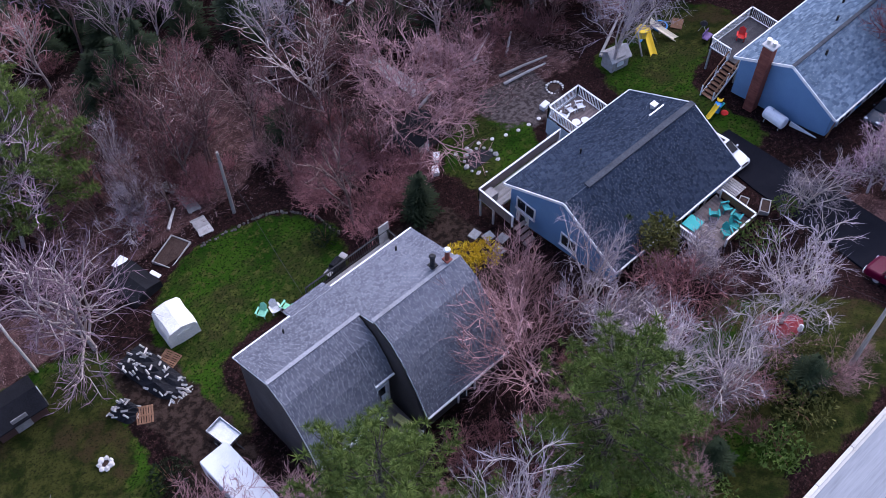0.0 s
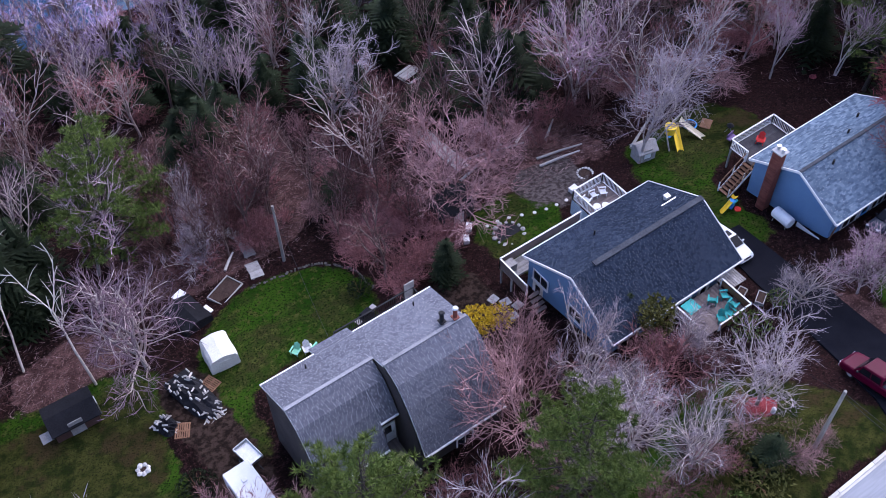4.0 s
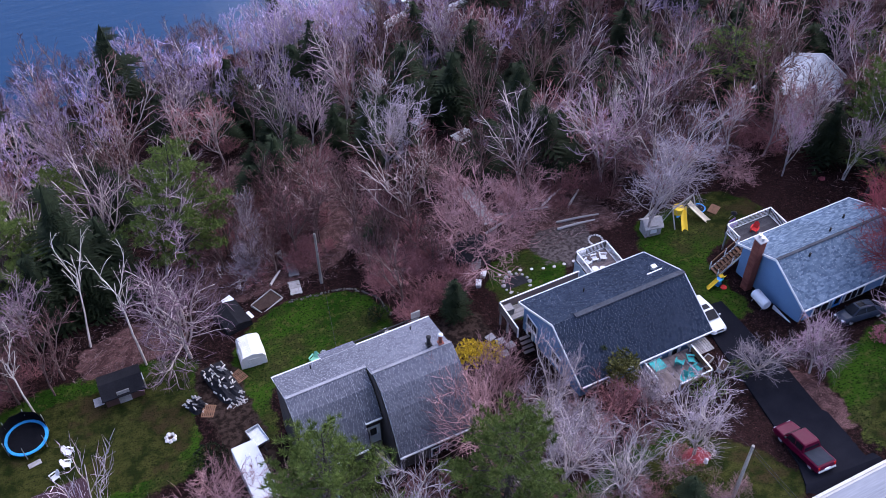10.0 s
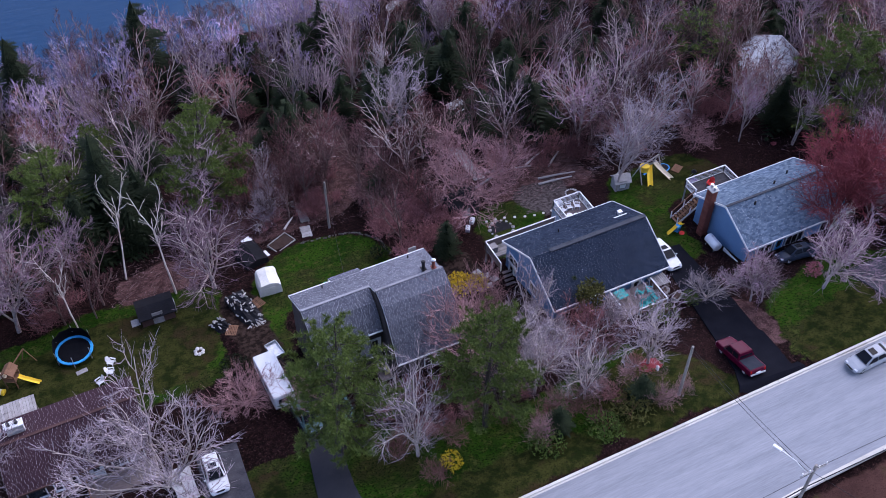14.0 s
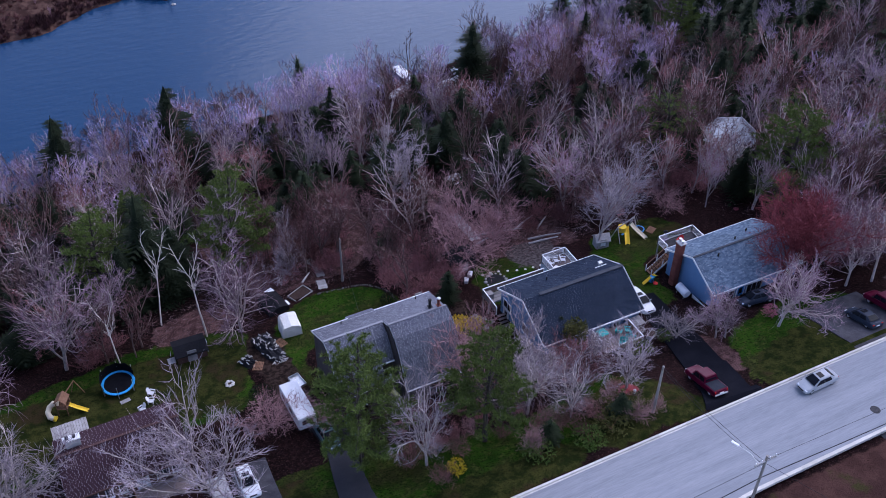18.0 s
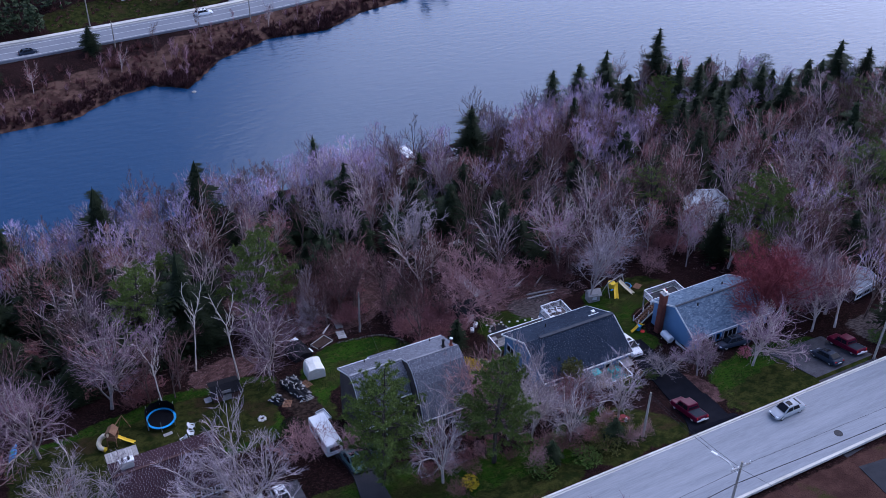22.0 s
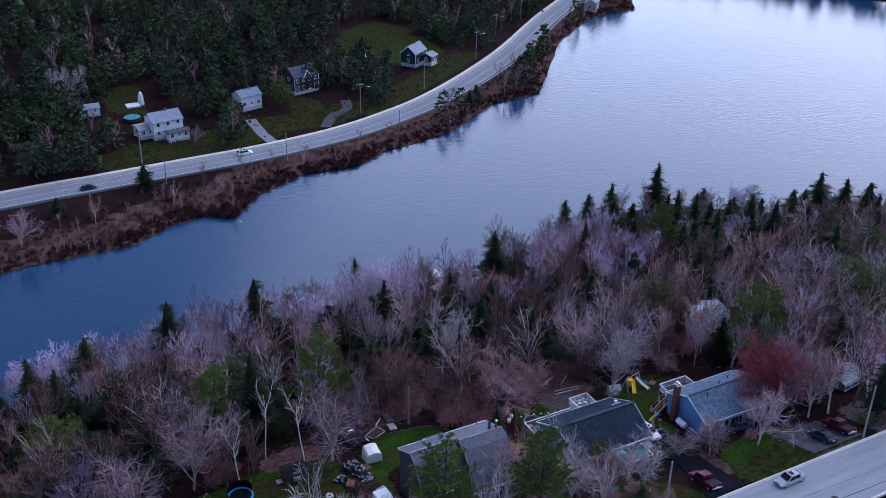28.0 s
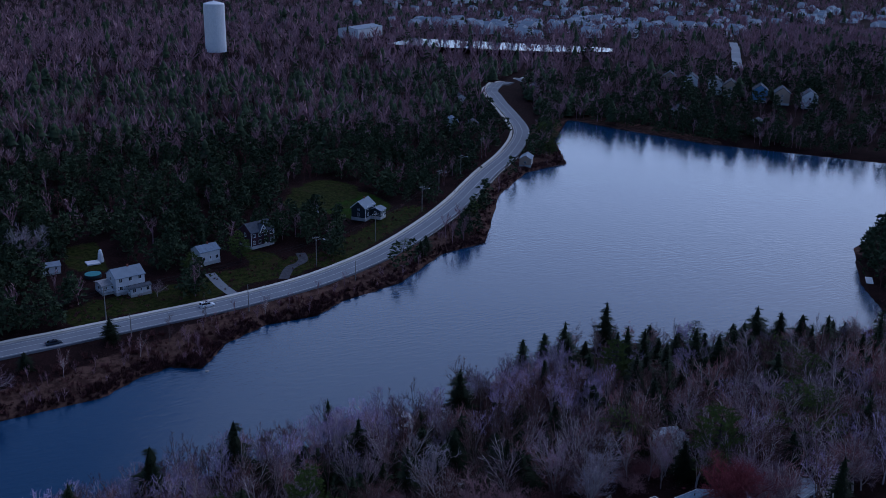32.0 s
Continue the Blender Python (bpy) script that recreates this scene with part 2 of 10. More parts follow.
def water_material():
    m, n, l, b = nodes_of("lake_water")
    tc = n.new("ShaderNodeTexCoord")
    mp = n.new("ShaderNodeMapping")
    mp.inputs["Rotation"].default_value = (0, 0, radians(25))
    mp.inputs["Scale"].default_value = (0.35, 1.0, 1)
    l.new(tc.outputs["Object"], mp.inputs[0])
    w = node(n, "ShaderNodeTexNoise", Scale=0.9, Detail=4.0, Roughness=0.55)
    l.new(mp.outputs[0], w.inputs["Vector"])
    g = node(n, "ShaderNodeTexNoise", Scale=0.012, Detail=2.0)
    l.new(tc.outputs["Object"], g.inputs["Vector"])
    r = n.new("ShaderNodeMapRange")
    r.inputs["From Min"].default_value = 0.35
    r.inputs["From Max"].default_value = 0.65
    r.inputs["To Min"].default_value = 0.22
    r.inputs["To Max"].default_value = 0.42
    l.new(g.outputs["Fac"], r.inputs["Value"])
    bp = n.new("ShaderNodeBump")
    bp.inputs["Distance"].default_value = 0.2
    l.new(r.outputs[0], bp.inputs["Strength"])
    l.new(w.outputs["Fac"], bp.inputs["Height"])
    l.new(bp.outputs[0], b.inputs["Normal"])
    b.inputs["Base Color"].default_value = (0.005, 0.034, 0.082, 1)
    b.inputs["Roughness"].default_value = 0.14
    b.inputs["IOR"].default_value = 1.333
    b.inputs["Specular Tint"].default_value = (0.80, 0.95, 1.0, 1)
    b.inputs["Specular IOR Level"].default_value = 0.5
    return m


M["ground"] = ground_material()
M["water"] = water_material()


# ---- mesh helpers ----
def mesh_of(name, verts, faces, mats, slots=None, smooth=False):
    me = bpy.data.meshes.new(name)
    me.from_pydata([tuple(v) for v in verts], [], faces)
    for mt in mats if isinstance(mats, (list, tuple)) else [mats]:
        me.materials.append(mt)
    if slots is not None:
        me.polygons.foreach_set("material_index", slots)
    if smooth:
        me.polygons.foreach_set("use_smooth", [True] * len(me.polygons))
    me.update()
    return me


def part(name, bm, material, parent=None, label=""):
    """Links a bmesh as one mesh object under a thing or a part."""
    me = bpy.data.meshes.new(name)
    bm.to_mesh(me)
    bm.free()
    me.materials.append(M[material] if isinstance(material, str) else material)
    ob = new(name, me)
    if parent is not None:
        ob.parent = parent
    return tagged(ob, label)


def thing(name, x, y, z, turn=0, label="", category="", group="", kind=""):
    """An empty at a thing's base."""
    ob = new(name)
    ob.empty_display_size = 0.2
    ob.matrix_basis = pose(x, y, z, 0, 0, turn)
    return tagged(ob, label, category, group, kind)


def block(bm, x0, y0, z0, x1, y1, z1, bevel=0.0, m=None):
    """A box, its edges eased."""
    got = bmesh.ops.create_cube(bm, size=1.0)["verts"]
    for v in got:
        v.co = Vector((x0 + (v.co.x + 0.5) * (x1 - x0), y0 + (v.co.y + 0.5) * (y1 - y0), z0 + (v.co.z + 0.5) * (z1 - z0)))
    if bevel:
        edges = list({e for v in got for e in v.link_edges})
        got = list({v for f in bmesh.ops.bevel(bm, geom=edges, offset=bevel, segments=1, affect="EDGES")["faces"] for v in f.verts} | {v for v in got if v.is_valid})
    if m is not None:
        bmesh.ops.transform(bm, matrix=m, verts=[v for v in got if v.is_valid])
    return bm


def box(x0, y0, z0, x1, y1, z1, bevel=0.0, m=None):
    return block(bmesh.new(), x0, y0, z0, x1, y1, z1, bevel, m)


def tube(bm, path, radii, sides=6, cap=True):
    """A tapered tube along a path."""
    rings = []
    path = [Vector(p) for p in path]
    for i, p in enumerate(path):
        ahead = (path[min(i + 1, len(path) - 1)] - path[max(i - 1, 0)]).normalized()
        side = ahead.cross(Vector((0, 0, 1)) if abs(ahead.z) < 0.9 else Vector((1, 0, 0))).normalized()
        up = side.cross(ahead)
        r = radii[i] if isinstance(radii, (list, tuple)) else radii
        rings.append([bm.verts.new(p + (side * math.cos(a) + up * math.sin(a)) * r) for a in (2 * math.pi * k / sides for k in range(sides))])
    for a, c in zip(rings, rings[1:]):
        for k in range(sides):
            bm.faces.new((a[k], a[(k + 1) % sides], c[(k + 1) % sides], c[k]))
    if cap:
        bm.faces.new(rings[0][::-1])
        bm.faces.new(rings[-1])
    return bm


def solid(profile, depth, axis="y"):
    """A flat outline given thickness: points (a, b) in the xz plane (axis y), yz plane (axis x) or xy plane (axis z)."""
    bm = bmesh.new()
    lay = {"y": lambda a, b, d: (a, d, b), "x": lambda a, b, d: (d, a, b), "z": lambda a, b, d: (a, b, d)}[axis]
    lo, hi = depth
    one = [bm.verts.new(lay(a, b, lo)) for a, b in profile]
    two = [bm.verts.new(lay(a, b, hi)) for a, b in profile]
    bm.faces.new(one)
    bm.faces.new(two[::-1])
    for k in range(len(one)):
        j = (k + 1) % len(one)
        bm.faces.new((one[j], one[k], two[k], two[j]))
    bmesh.ops.recalc_face_normals(bm, faces=bm.faces)
    return bm


# ---- the lie of the land ----
SHORE = [(-400, 140), (-90, 131), (-45, 134.4), (-25, 134.5), (-14, 141), (-7, 142.5), (-1, 138), (9, 149), (22, 155), (36, 154), (46, 160), (68, 165),
         (92, 181), (111, 184), (150, 231), (181, 255), (206, 259), (232, 300), (272, 339), (278, 308), (292, 259), (312, 225), (333, 190), (430, 120),
         (330, 104), (255, 132), (213, 119), (185, 96), (168, 74), (142, 71), (122, 79), (104, 92), (92, 101.5), (78, 101), (62, 97.5), (40, 94), (20, 92), (0, 92),
         (-25, 91), (-50, 86), (-400, 78)]
SLOPE_Y = [-400, -60, -14, -9.3, -8.6, 0.3, 0.9, 2.6, 6, 10, 15, 20, 26, 33, 41, 57, 75, 87, 100]
SLOPE_Z = [40, 21, 19.2, 19.05, 18.6, 18.6, 18.95, 18.4, 17.4, 15.9, 14.1, 13.2, 12.4, 11.2, 9.3, 5.4, 2.0, 0.5, 0.3]
rim = np.array(SHORE, float)


def shore_distance(x, y):
    """Metres to the shore, positive on land."""
    x, y = np.asarray(x, float), np.asarray(y, float)
    best = np.full(x.shape, 1e9)
    inside = np.zeros(x.shape, bool)
    for a, c in zip(rim, np.roll(rim, -1, 0)):
        d = c - a
        s = np.clip(((x - a[0]) * d[0] + (y - a[1]) * d[1]) / (d @ d), 0, 1)
        best = np.minimum(best, np.hypot(x - a[0] - s * d[0], y - a[1] - s * d[1]))
        with np.errstate(divide="ignore", invalid="ignore"):
            hit = ((a[1] > y) != (c[1] > y)) & (x < d[0] * (y - a[1]) / (d[1] if d[1] else 1e-9) + a[0])
        inside ^= hit
    return np.where(inside, -best, best)


JUNCTION = [(-1.9, -8), (14.5, -8), (11.4, -8.5), (9.7, -8.9), (8.4, -9.9), (7.5, -11.5), (7.1, -13.6), (6.9, -64), (-1.9, -64)]


def land(x, y):
    """The height of the ground."""
    x, y = np.asarray(x, float), np.asarray(y, float)
    d = shore_distance(x, y)
    wob = 0.5 * np.sin(x * 0.11 + 1.3) * np.sin(y * 0.09) + 0.25 * np.sin(x * 0.31 + y * 0.23)
    home = np.minimum(np.interp(y, SLOPE_Y, SLOPE_Z), 0.15 + 0.28 * d)
    home = home + wob * np.clip((y - 44) / 20, 0, 1) * np.clip(d / 8, 0, 1)
    far = 0.15 + np.minimum(d, 10) * 0.13 + np.clip(d - 30, 0, 60) * 0.06 + np.clip(d - 90, 0, 300) * 0.045
    out = np.hypot(x - 20, y + 100)
    far = far + wob * np.clip((d - 40) / 30, 0, 4) - np.clip(out - 560, 0, 1000) * 0.055
    home = np.where(inside(JUNCTION, x, y), np.minimum(home, 18.5), home)
    side = np.clip((y - 0.25 * np.clip(x, 0, 400) - 85) / 30, 0, 1)
    z = np.where(d > 0, home * (1 - side) + far * side, np.maximum(-2.5, 0.25 * d))
    return z


def at(x, y, lift=0.0):
    return float(land(np.array([x]), np.array([y]))[0]) + lift


def steps(a, b, fine_a, fine_b, fine, mid_a, mid_b, mid):
    out = list(np.arange(fine_a, fine_b, fine))
    out += list(np.arange(fine_b, mid_b, mid))
    out = list(np.arange(mid_a, fine_a, mid)) + out
    s = mid
    while out[-1] < b:
        s *= 1.25
        out.append(out[-1] + s)
    s = mid
    while out[0] > a:
        s *= 1.25
        out.insert(0, out[0] - s)
    return np.array(out)


def inside(poly, x, y):
    hit = np.zeros(x.shape, bool)
    for (ax, ay), (cx, cy) in zip(poly, poly[1:] + poly[:1]):
        hit ^= ((ay > y) != (cy > y)) & (x < (cx - ax) * (y - ay) / ((cy - ay) or 1e-9) + ax)
    return hit


LAWNS = [[(-18, 24), (-13.5, 24), (-13.5, 30), (-1.4, 30), (-1.1, 35.3), (-1.8, 37.1), (-2.9, 38.6), (-5.9, 39.6), (-9, 40.4), (-14, 38)],
         [(-48, 24), (-20, 24), (-19, 32), (-17, 38), (-30, 40), (-48, 37)],
         [(7, 27), (13, 27), (16, 31), (14, 35), (9, 35)],
         [(20, 24), (24, 17), (26, 17), (26, 26), (36, 27), (34, 33), (24, 33)],
         [(20.8, 0.8), (41, 0.8), (40, 9), (33, 11.5), (24, 9)],
         [(-30, 1.2), (9, 1.2), (13, 5), (11, 12), (3, 9), (-8, 10), (-12, 14), (-22, 14), (-30, 12)],
         [(76, 240), (88, 254), (102, 252), (103, 232), (90, 218), (80, 224)]]
RUSTY = [[(-27, 39), (-19, 38.5), (-17, 42), (-21, 45), (-27, 43)], [(-14, 42), (-4, 42), (2, 46), (5, 60), (-4, 68), (-18, 60)], [(12, 35), (24, 33), (24, 42), (10, 42)],
         [(20, 3), (22, 3), (24, 10), (21.5, 12)]]
GRAVEL = [[(13.5, 31.5), (19, 30.5), (20, 36), (14, 37)], [(43, -0.3), (54, -0.3), (54, 9), (45, 9)]]


MEADOW = [[(-48, 26), (-22, 26), (-19.5, 30), (-19, 36), (-28, 37.5), (-48, 36)], [(4, 1.0), (16, 1.0), (15, 6), (12, 10), (8, 9), (4, 6)], [(-14, 1.0), (3, 1.0), (2, 4), (-14, 4)],
          [(20.8, 0.8), (41, 0.8), (40, 7), (33, 7), (25, 5)], [(30, 27), (36, 27), (34, 33), (27, 33)], [(-22, 174), (60, 186), (112, 222), (116, 232), (100, 226), (60, 198), (-22, 186)], [(-30, 1), (-20, 1), (-20, 12), (-23, 14), (-30, 12)],
          [(-11, 231), (-1, 230), (-4, 207), (-14.5, 213)], [(-4, 176), (4, 175), (20, 193), (27, 196), (24, 180), (4, 173)], [(34, 190), (42, 186), (46, 204), (36, 206)], [(66, 246), (79, 264), (96, 272), (104, 262), (98, 246), (84, 240), (74, 232)]]
VERGE = [[(-4, -12), (6, -9.2), (60, -9.2), (60, -40), (-4, -40)]]
EARTH = [[(-18.6, 20), (-14.5, 22), (-14.4, 31), (-14.6, 35.4), (-18, 36), (-18.2, 28)], [(0.5, 22), (6, 22), (6, 30), (0.5, 30)]]


def ground_sheet():
    xs = steps(-3200, 3200, -60, 72, 1.2, -120, 300, 3.0)
    ys = steps(-3200, 3200, -24, 100, 1.2, -60, 360, 3.0)
    gx, gy = np.meshgrid(xs, ys)
    z = land(gx, gy)
    w, h = len(xs), len(ys)
    verts = np.stack([gx, gy, z], -1).reshape(-1, 3)
    faces = [(j * w + i, j * w + i + 1, (j + 1) * w + i + 1, (j + 1) * w + i) for j in range(h - 1) for i in range(w - 1)]
    me = mesh_of("ground", verts.tolist(), faces, M["ground"], smooth=True)
    fx, fy = gx.ravel(), gy.ravel()
    d = shore_distance(fx, fy)
    sedge = (d > 0) & (d < 13) & (fy > 110) & (fx < 300)
    for name, mask in (("lawn", np.any([inside(p, fx, fy) for p in LAWNS], 0)), ("rust", np.any([inside(p, fx, fy) for p in RUSTY], 0)),
                       ("gravel", np.any([inside(p, fx, fy) for p in GRAVEL], 0)), ("meadow", np.any([inside(p, fx, fy) for p in MEADOW], 0)), ("earth", np.any([inside(p, fx, fy) for p in EARTH], 0)), ("verge", np.any([inside(p, fx, fy) for p in VERGE], 0)), ("sedge", sedge)):
        soft = mask.astype(np.float32).reshape(h, w)
        for _ in range(2):
            pad = np.pad(soft, 1, mode="edge")
            soft = (pad[:-2, 1:-1] + pad[2:, 1:-1] + pad[1:-1, :-2] + pad[1:-1, 2:] + 2 * soft) / 6
        a = me.attributes.new(name, "FLOAT", "POINT")
        a.data.foreach_set("value", soft.ravel().astype(np.float32))
    return tagged(new("ground", me), "sloping ground of brown leaf litter and mown grass", "ground", kind="structure")


ground_sheet()
wide = [(x, y, 0.0) for x, y in SHORE]
wm = bmesh.new()
wf = wm.faces.new([wm.verts.new(p) for p in wide])
bmesh.ops.triangulate(wm, faces=[wf])
for f in list(wm.faces):
    if f.normal.z < 0:
        f.normal_flip()
tagged(part("water", wm, "water"), "dark blue lake with fine wind ripples", "lake", kind="structure")


def ribbon(points, half, lift, z_of=None, thick=0.0):
    """A strip along a line of plan points, laid on the ground."""
    bm = bmesh.new()
    rows = []
    for i, (x, y) in enumerate(points):
        a, c = points[max(i - 1, 0)], points[min(i + 1, len(points) - 1)]
        d = Vector((c[0] - a[0], c[1] - a[1])).normalized()
        s = Vector((-d.y, d.x))
        lo, hi = half if isinstance(half, tuple) else (-half, half)
        z = z_of(x, y) if z_of else at(x, y)
        rows.append((Vector((x + s.x * lo, y + s.y * lo, z + lift)), Vector((x + s.x * hi, y + s.y * hi, z + lift))))
    tops = [(bm.verts.new(a), bm.verts.new(c)) for a, c in rows]
    lows = [(bm.verts.new(a - Vector((0, 0, thick or 0.3))), bm.verts.new(c - Vector((0, 0, thick or 0.3)))) for a, c in rows]
    for (a, c), (b, d), (la, lc), (lb, ld) in zip(tops, tops[1:], lows, lows[1:]):
        for q in ((a, b, d, c), (la, lb, b, a), (c, d, ld, lc)):
            bm.faces.new(q)
    bmesh.ops.recalc_face_normals(bm, faces=bm.faces)
    return bm


def smooth_line(pts, n=8):
    """A rounded line through plan points."""
    out = []
    for i in range(len(pts) - 1):
        p0, p1, p2, p3 = (Vector(pts[max(0, min(len(pts) - 1, k))]) for k in (i - 1, i, i + 1, i + 2))
        for s in range(n):
            t = s / n
            out.append(tuple(0.5 * ((2 * p1) + (p2 - p0) * t + (2 * p0 - 5 * p1 + 4 * p2 - p3) * t * t + (3 * p1 - p0 - 3 * p2 + p3) * t ** 3)))
    return out + [tuple(pts[-1])]

# ---- roads, kerbs and drives ----
ROAD_Z = 18.95


def level(x, y):
    return ROAD_Z


street_line = [(x, -4.0) for x in range(-140, 181, 5)]
tagged(part("road", ribbon(street_line, 4.05, 0.02, level), "asphalt"), "pale grey worn asphalt street", "road", kind="structure")
side_line = smooth_line([(2.6, -7.9), (2.6, -11), (2.4, -16), (1.5, -30), (0, -60)], 4)
tagged(part("road_side", ribbon(side_line, 3.9, 0.008, level), "asphalt"), "pale grey side street joining the main street", "road", kind="structure")

fm = bmesh.new()
fm.faces.new([fm.verts.new((x, y, ROAD_Z + 0.014)) for x, y in ((6.2, -7.8), (14.6, -7.9), (11.4, -8.45), (9.6, -8.85), (8.2, -9.85), (7.3, -11.5), (6.95, -13.6), (6.2, -14.2))])
bmesh.ops.recalc_face_normals(fm, faces=fm.faces)
tagged(part("road_corner", fm, "asphalt"), "pale asphalt filling the rounded street corner", "road", kind="structure")


def kerb(name, line, label):
    """A concrete kerb with a gutter strip, cast in lengths with open joints."""
    top = thing(name, 0, 0, 0, 0, label, "kerb", kind="structure")
    n = 0
    for a, b in zip(line, line[1:]):
        d = Vector((b[0] - a[0], b[1] - a[1]))
        ln = d.length
        if ln < 0.05:
            continue
        m = Matrix.Translation((a[0], a[1], ROAD_Z)) @ Matrix.Rotation(math.atan2(d.y, d.x), 4, "Z")
        bm = block(bmesh.new(), 0.01, -0.10, -0.2, ln - 0.01, 0.12, 0.17, 0.02)
        block(bm, 0.01, -0.24, -0.2, ln - 0.01, -0.10, 0.045)
        bmesh.ops.transform(bm, matrix=m, verts=bm.verts)
        part("kerb_length", bm, "kerb", top)
        n += 1
    return top


M["kerb"] = surface("pale_concrete_kerb", (0.46, 0.43, 0.38), (0.62, 0.59, 0.54), 0.6, 20, 0.9, 0.2, vary=0.08)
kerb("kerb_north", [(x * 3.0, 0.16) for x in range(-26, 32)], "pale concrete kerb along the street's lake side")
corner = [(6.65, -30), (6.7, -24), (6.8, -18), (6.9, -13.6), (7.3, -11.4), (8.2, -9.7), (9.6, -8.7), (11.4, -8.3), (14, -8.2)]
kerb("kerb_corner", [(x * 3.0, -8.2) for x in range(32, 4, -1)] + smooth_line(corner[::-1], 2)[1:], "pale concrete kerb rounding the street corner")
kerb("kerb_west", [(-1.6, -8.2)] + [(-1.6 - 3.0 * k, -8.2) for k in range(1, 20)], "pale concrete kerb on the far side of the street")

M["cover"] = surface("iron_cover", (0.03, 0.03, 0.033), (0.07, 0.07, 0.075), 3, 20, 0.7, 0.3, metal=0.3)
for x, y in ((1.8, -5.2), (28.5, -6.1)):
    t = thing("manhole_cover", x, y, ROAD_Z + 0.02, 0, "dark round iron manhole cover set in asphalt", "manhole cover", "manhole covers")
    part("lid", tube(bmesh.new(), [(0, 0, 0), (0, 0, 0.012)], [0.36, 0.35], 20), "cover", t)
    part("frame", tube(bmesh.new(), [(0, 0, 0), (0, 0, 0.007)], [0.46, 0.45], 20), "cover", t)

drive = thing("driveway", 0, 0, 0, 0, "black asphalt driveway running down beside the blue house", "driveway", kind="structure")
dm = bmesh.new()
dl = smooth_line([(17.85, 0.1), (18.5, 3.4), (19.7, 7.6), (21.0, 12), (21.9, 16), (22.6, 20.3)], 6)
for k, (x, y) in enumerate(dl):
    s = k / (len(dl) - 1)
    half = 3.4 - 0.9 * min(1, s * 6) - 1.15 * s
    z = at(x, y) + 0.07
    dm.verts.new((x - half, y + half * 0.10, z))
    dm.verts.new((x + half, y - half * 0.10, z))
dm.verts.ensure_lookup_table()
for k in range(len(dl) - 1):
    dm.faces.new([dm.verts[i] for i in (2 * k, 2 * k + 1, 2 * k + 3, 2 * k + 2)])
got = bmesh.ops.extrude_face_region(dm, geom=list(dm.faces))
bmesh.ops.translate(dm, vec=(0, 0, -0.35), verts=[v for v in got["geom"] if isinstance(v, bmesh.types.BMVert)])
bmesh.ops.recalc_face_normals(dm, faces=dm.faces)
part("paving", dm, "drive", drive)
M["worn_drive"] = surface("dark_worn_asphalt", (0.020, 0.021, 0.026), (0.042, 0.043, 0.050), 0.4, 20, 0.9, 0.3)
M["old_asphalt"] = surface("old_asphalt", (0.028, 0.028, 0.034), (0.090, 0.087, 0.097), 0.9, 14, 0.9, 0.3)
tagged(part("driveway_west", ribbon(smooth_line([(-17, 0.1), (-16.8, 5), (-16, 10), (-15, 15), (-15.2, 19.5)], 5), 1.75, 0.07), "worn_drive"), "grey asphalt driveway under the tall pine", "driveway", kind="structure")
tagged(part("driveway_far_west", ribbon(smooth_line([(-24.5, 0.1), (-24.2, 6), (-24, 11), (-23.6, 17.5)], 5), 1.7, 0.07), "old_asphalt"), "grey asphalt driveway beside the brown house", "driveway", kind="structure")
tagged(part("driveway_east", ribbon([(37.0, 0.4), (37.0, 1.4), (37.0, 2.6), (37.1, 4.0), (37.2, 6.0), (37.3, 8.2)], 4.3, 0.06), "old_asphalt"), "worn grey parking pad beside the street", "driveway", kind="structure")
tagged(part("driveway_south", ribbon([(29.2, -8.45), (28.9, -11), (28.6, -14), (27.8, -22)], 2.2, 0.05), "worn_drive"), "dark asphalt driveway across the street", "driveway", kind="structure")

# the lakeside road on the other shore
FAR_ROAD = [(-300, 160), (-120, 163), (-40, 166.5), (-5, 168), (17, 169), (42, 173), (64, 181), (81, 190), (103, 205), (127, 224), (160, 254), (194, 283), (225, 317), (247, 356), (265, 395), (280, 421), (308, 443), (345, 455)]
far_line = smooth_line(FAR_ROAD)


def far_z(x, y):
    return max(1.75, at(x, y) + 0.5)


M["lake_asphalt"] = surface("blue_grey_asphalt", (0.15, 0.16, 0.18), (0.205, 0.215, 0.235), 0.1, 8, 0.9, 0.1)
tagged(part("road_far", ribbon(far_line, 3.8, 0.0, far_z, 1.6), "lake_asphalt"), "two-lane lakeside asphalt road", "road", kind="structure")
M["line_paint"] = surface("road_paint", (0.38, 0.38, 0.37), (0.55, 0.55, 0.53), 1, 12, 0.7, 0.05)
for off in (-3.2, -0.12, 2.7):
    tagged(part("road_line", ribbon(far_line, (off, off + 0.13), 0.012, far_z, 0.01), "line_paint"), "white painted line on the lakeside road", "road line", kind="structure")
tagged(part("pavement_far", ribbon(far_line, (4.7, 6.0), 0.14, far_z, 1.5), "kerb"), "pale concrete pavement beside the lakeside road", "pavement", kind="structure")
tagged(part("kerb_far", ribbon(far_line, (3.8, 4.05), 0.12, far_z, 1.5), "kerb"), "pale kerb beside the lakeside road", "kerb", kind="structure")


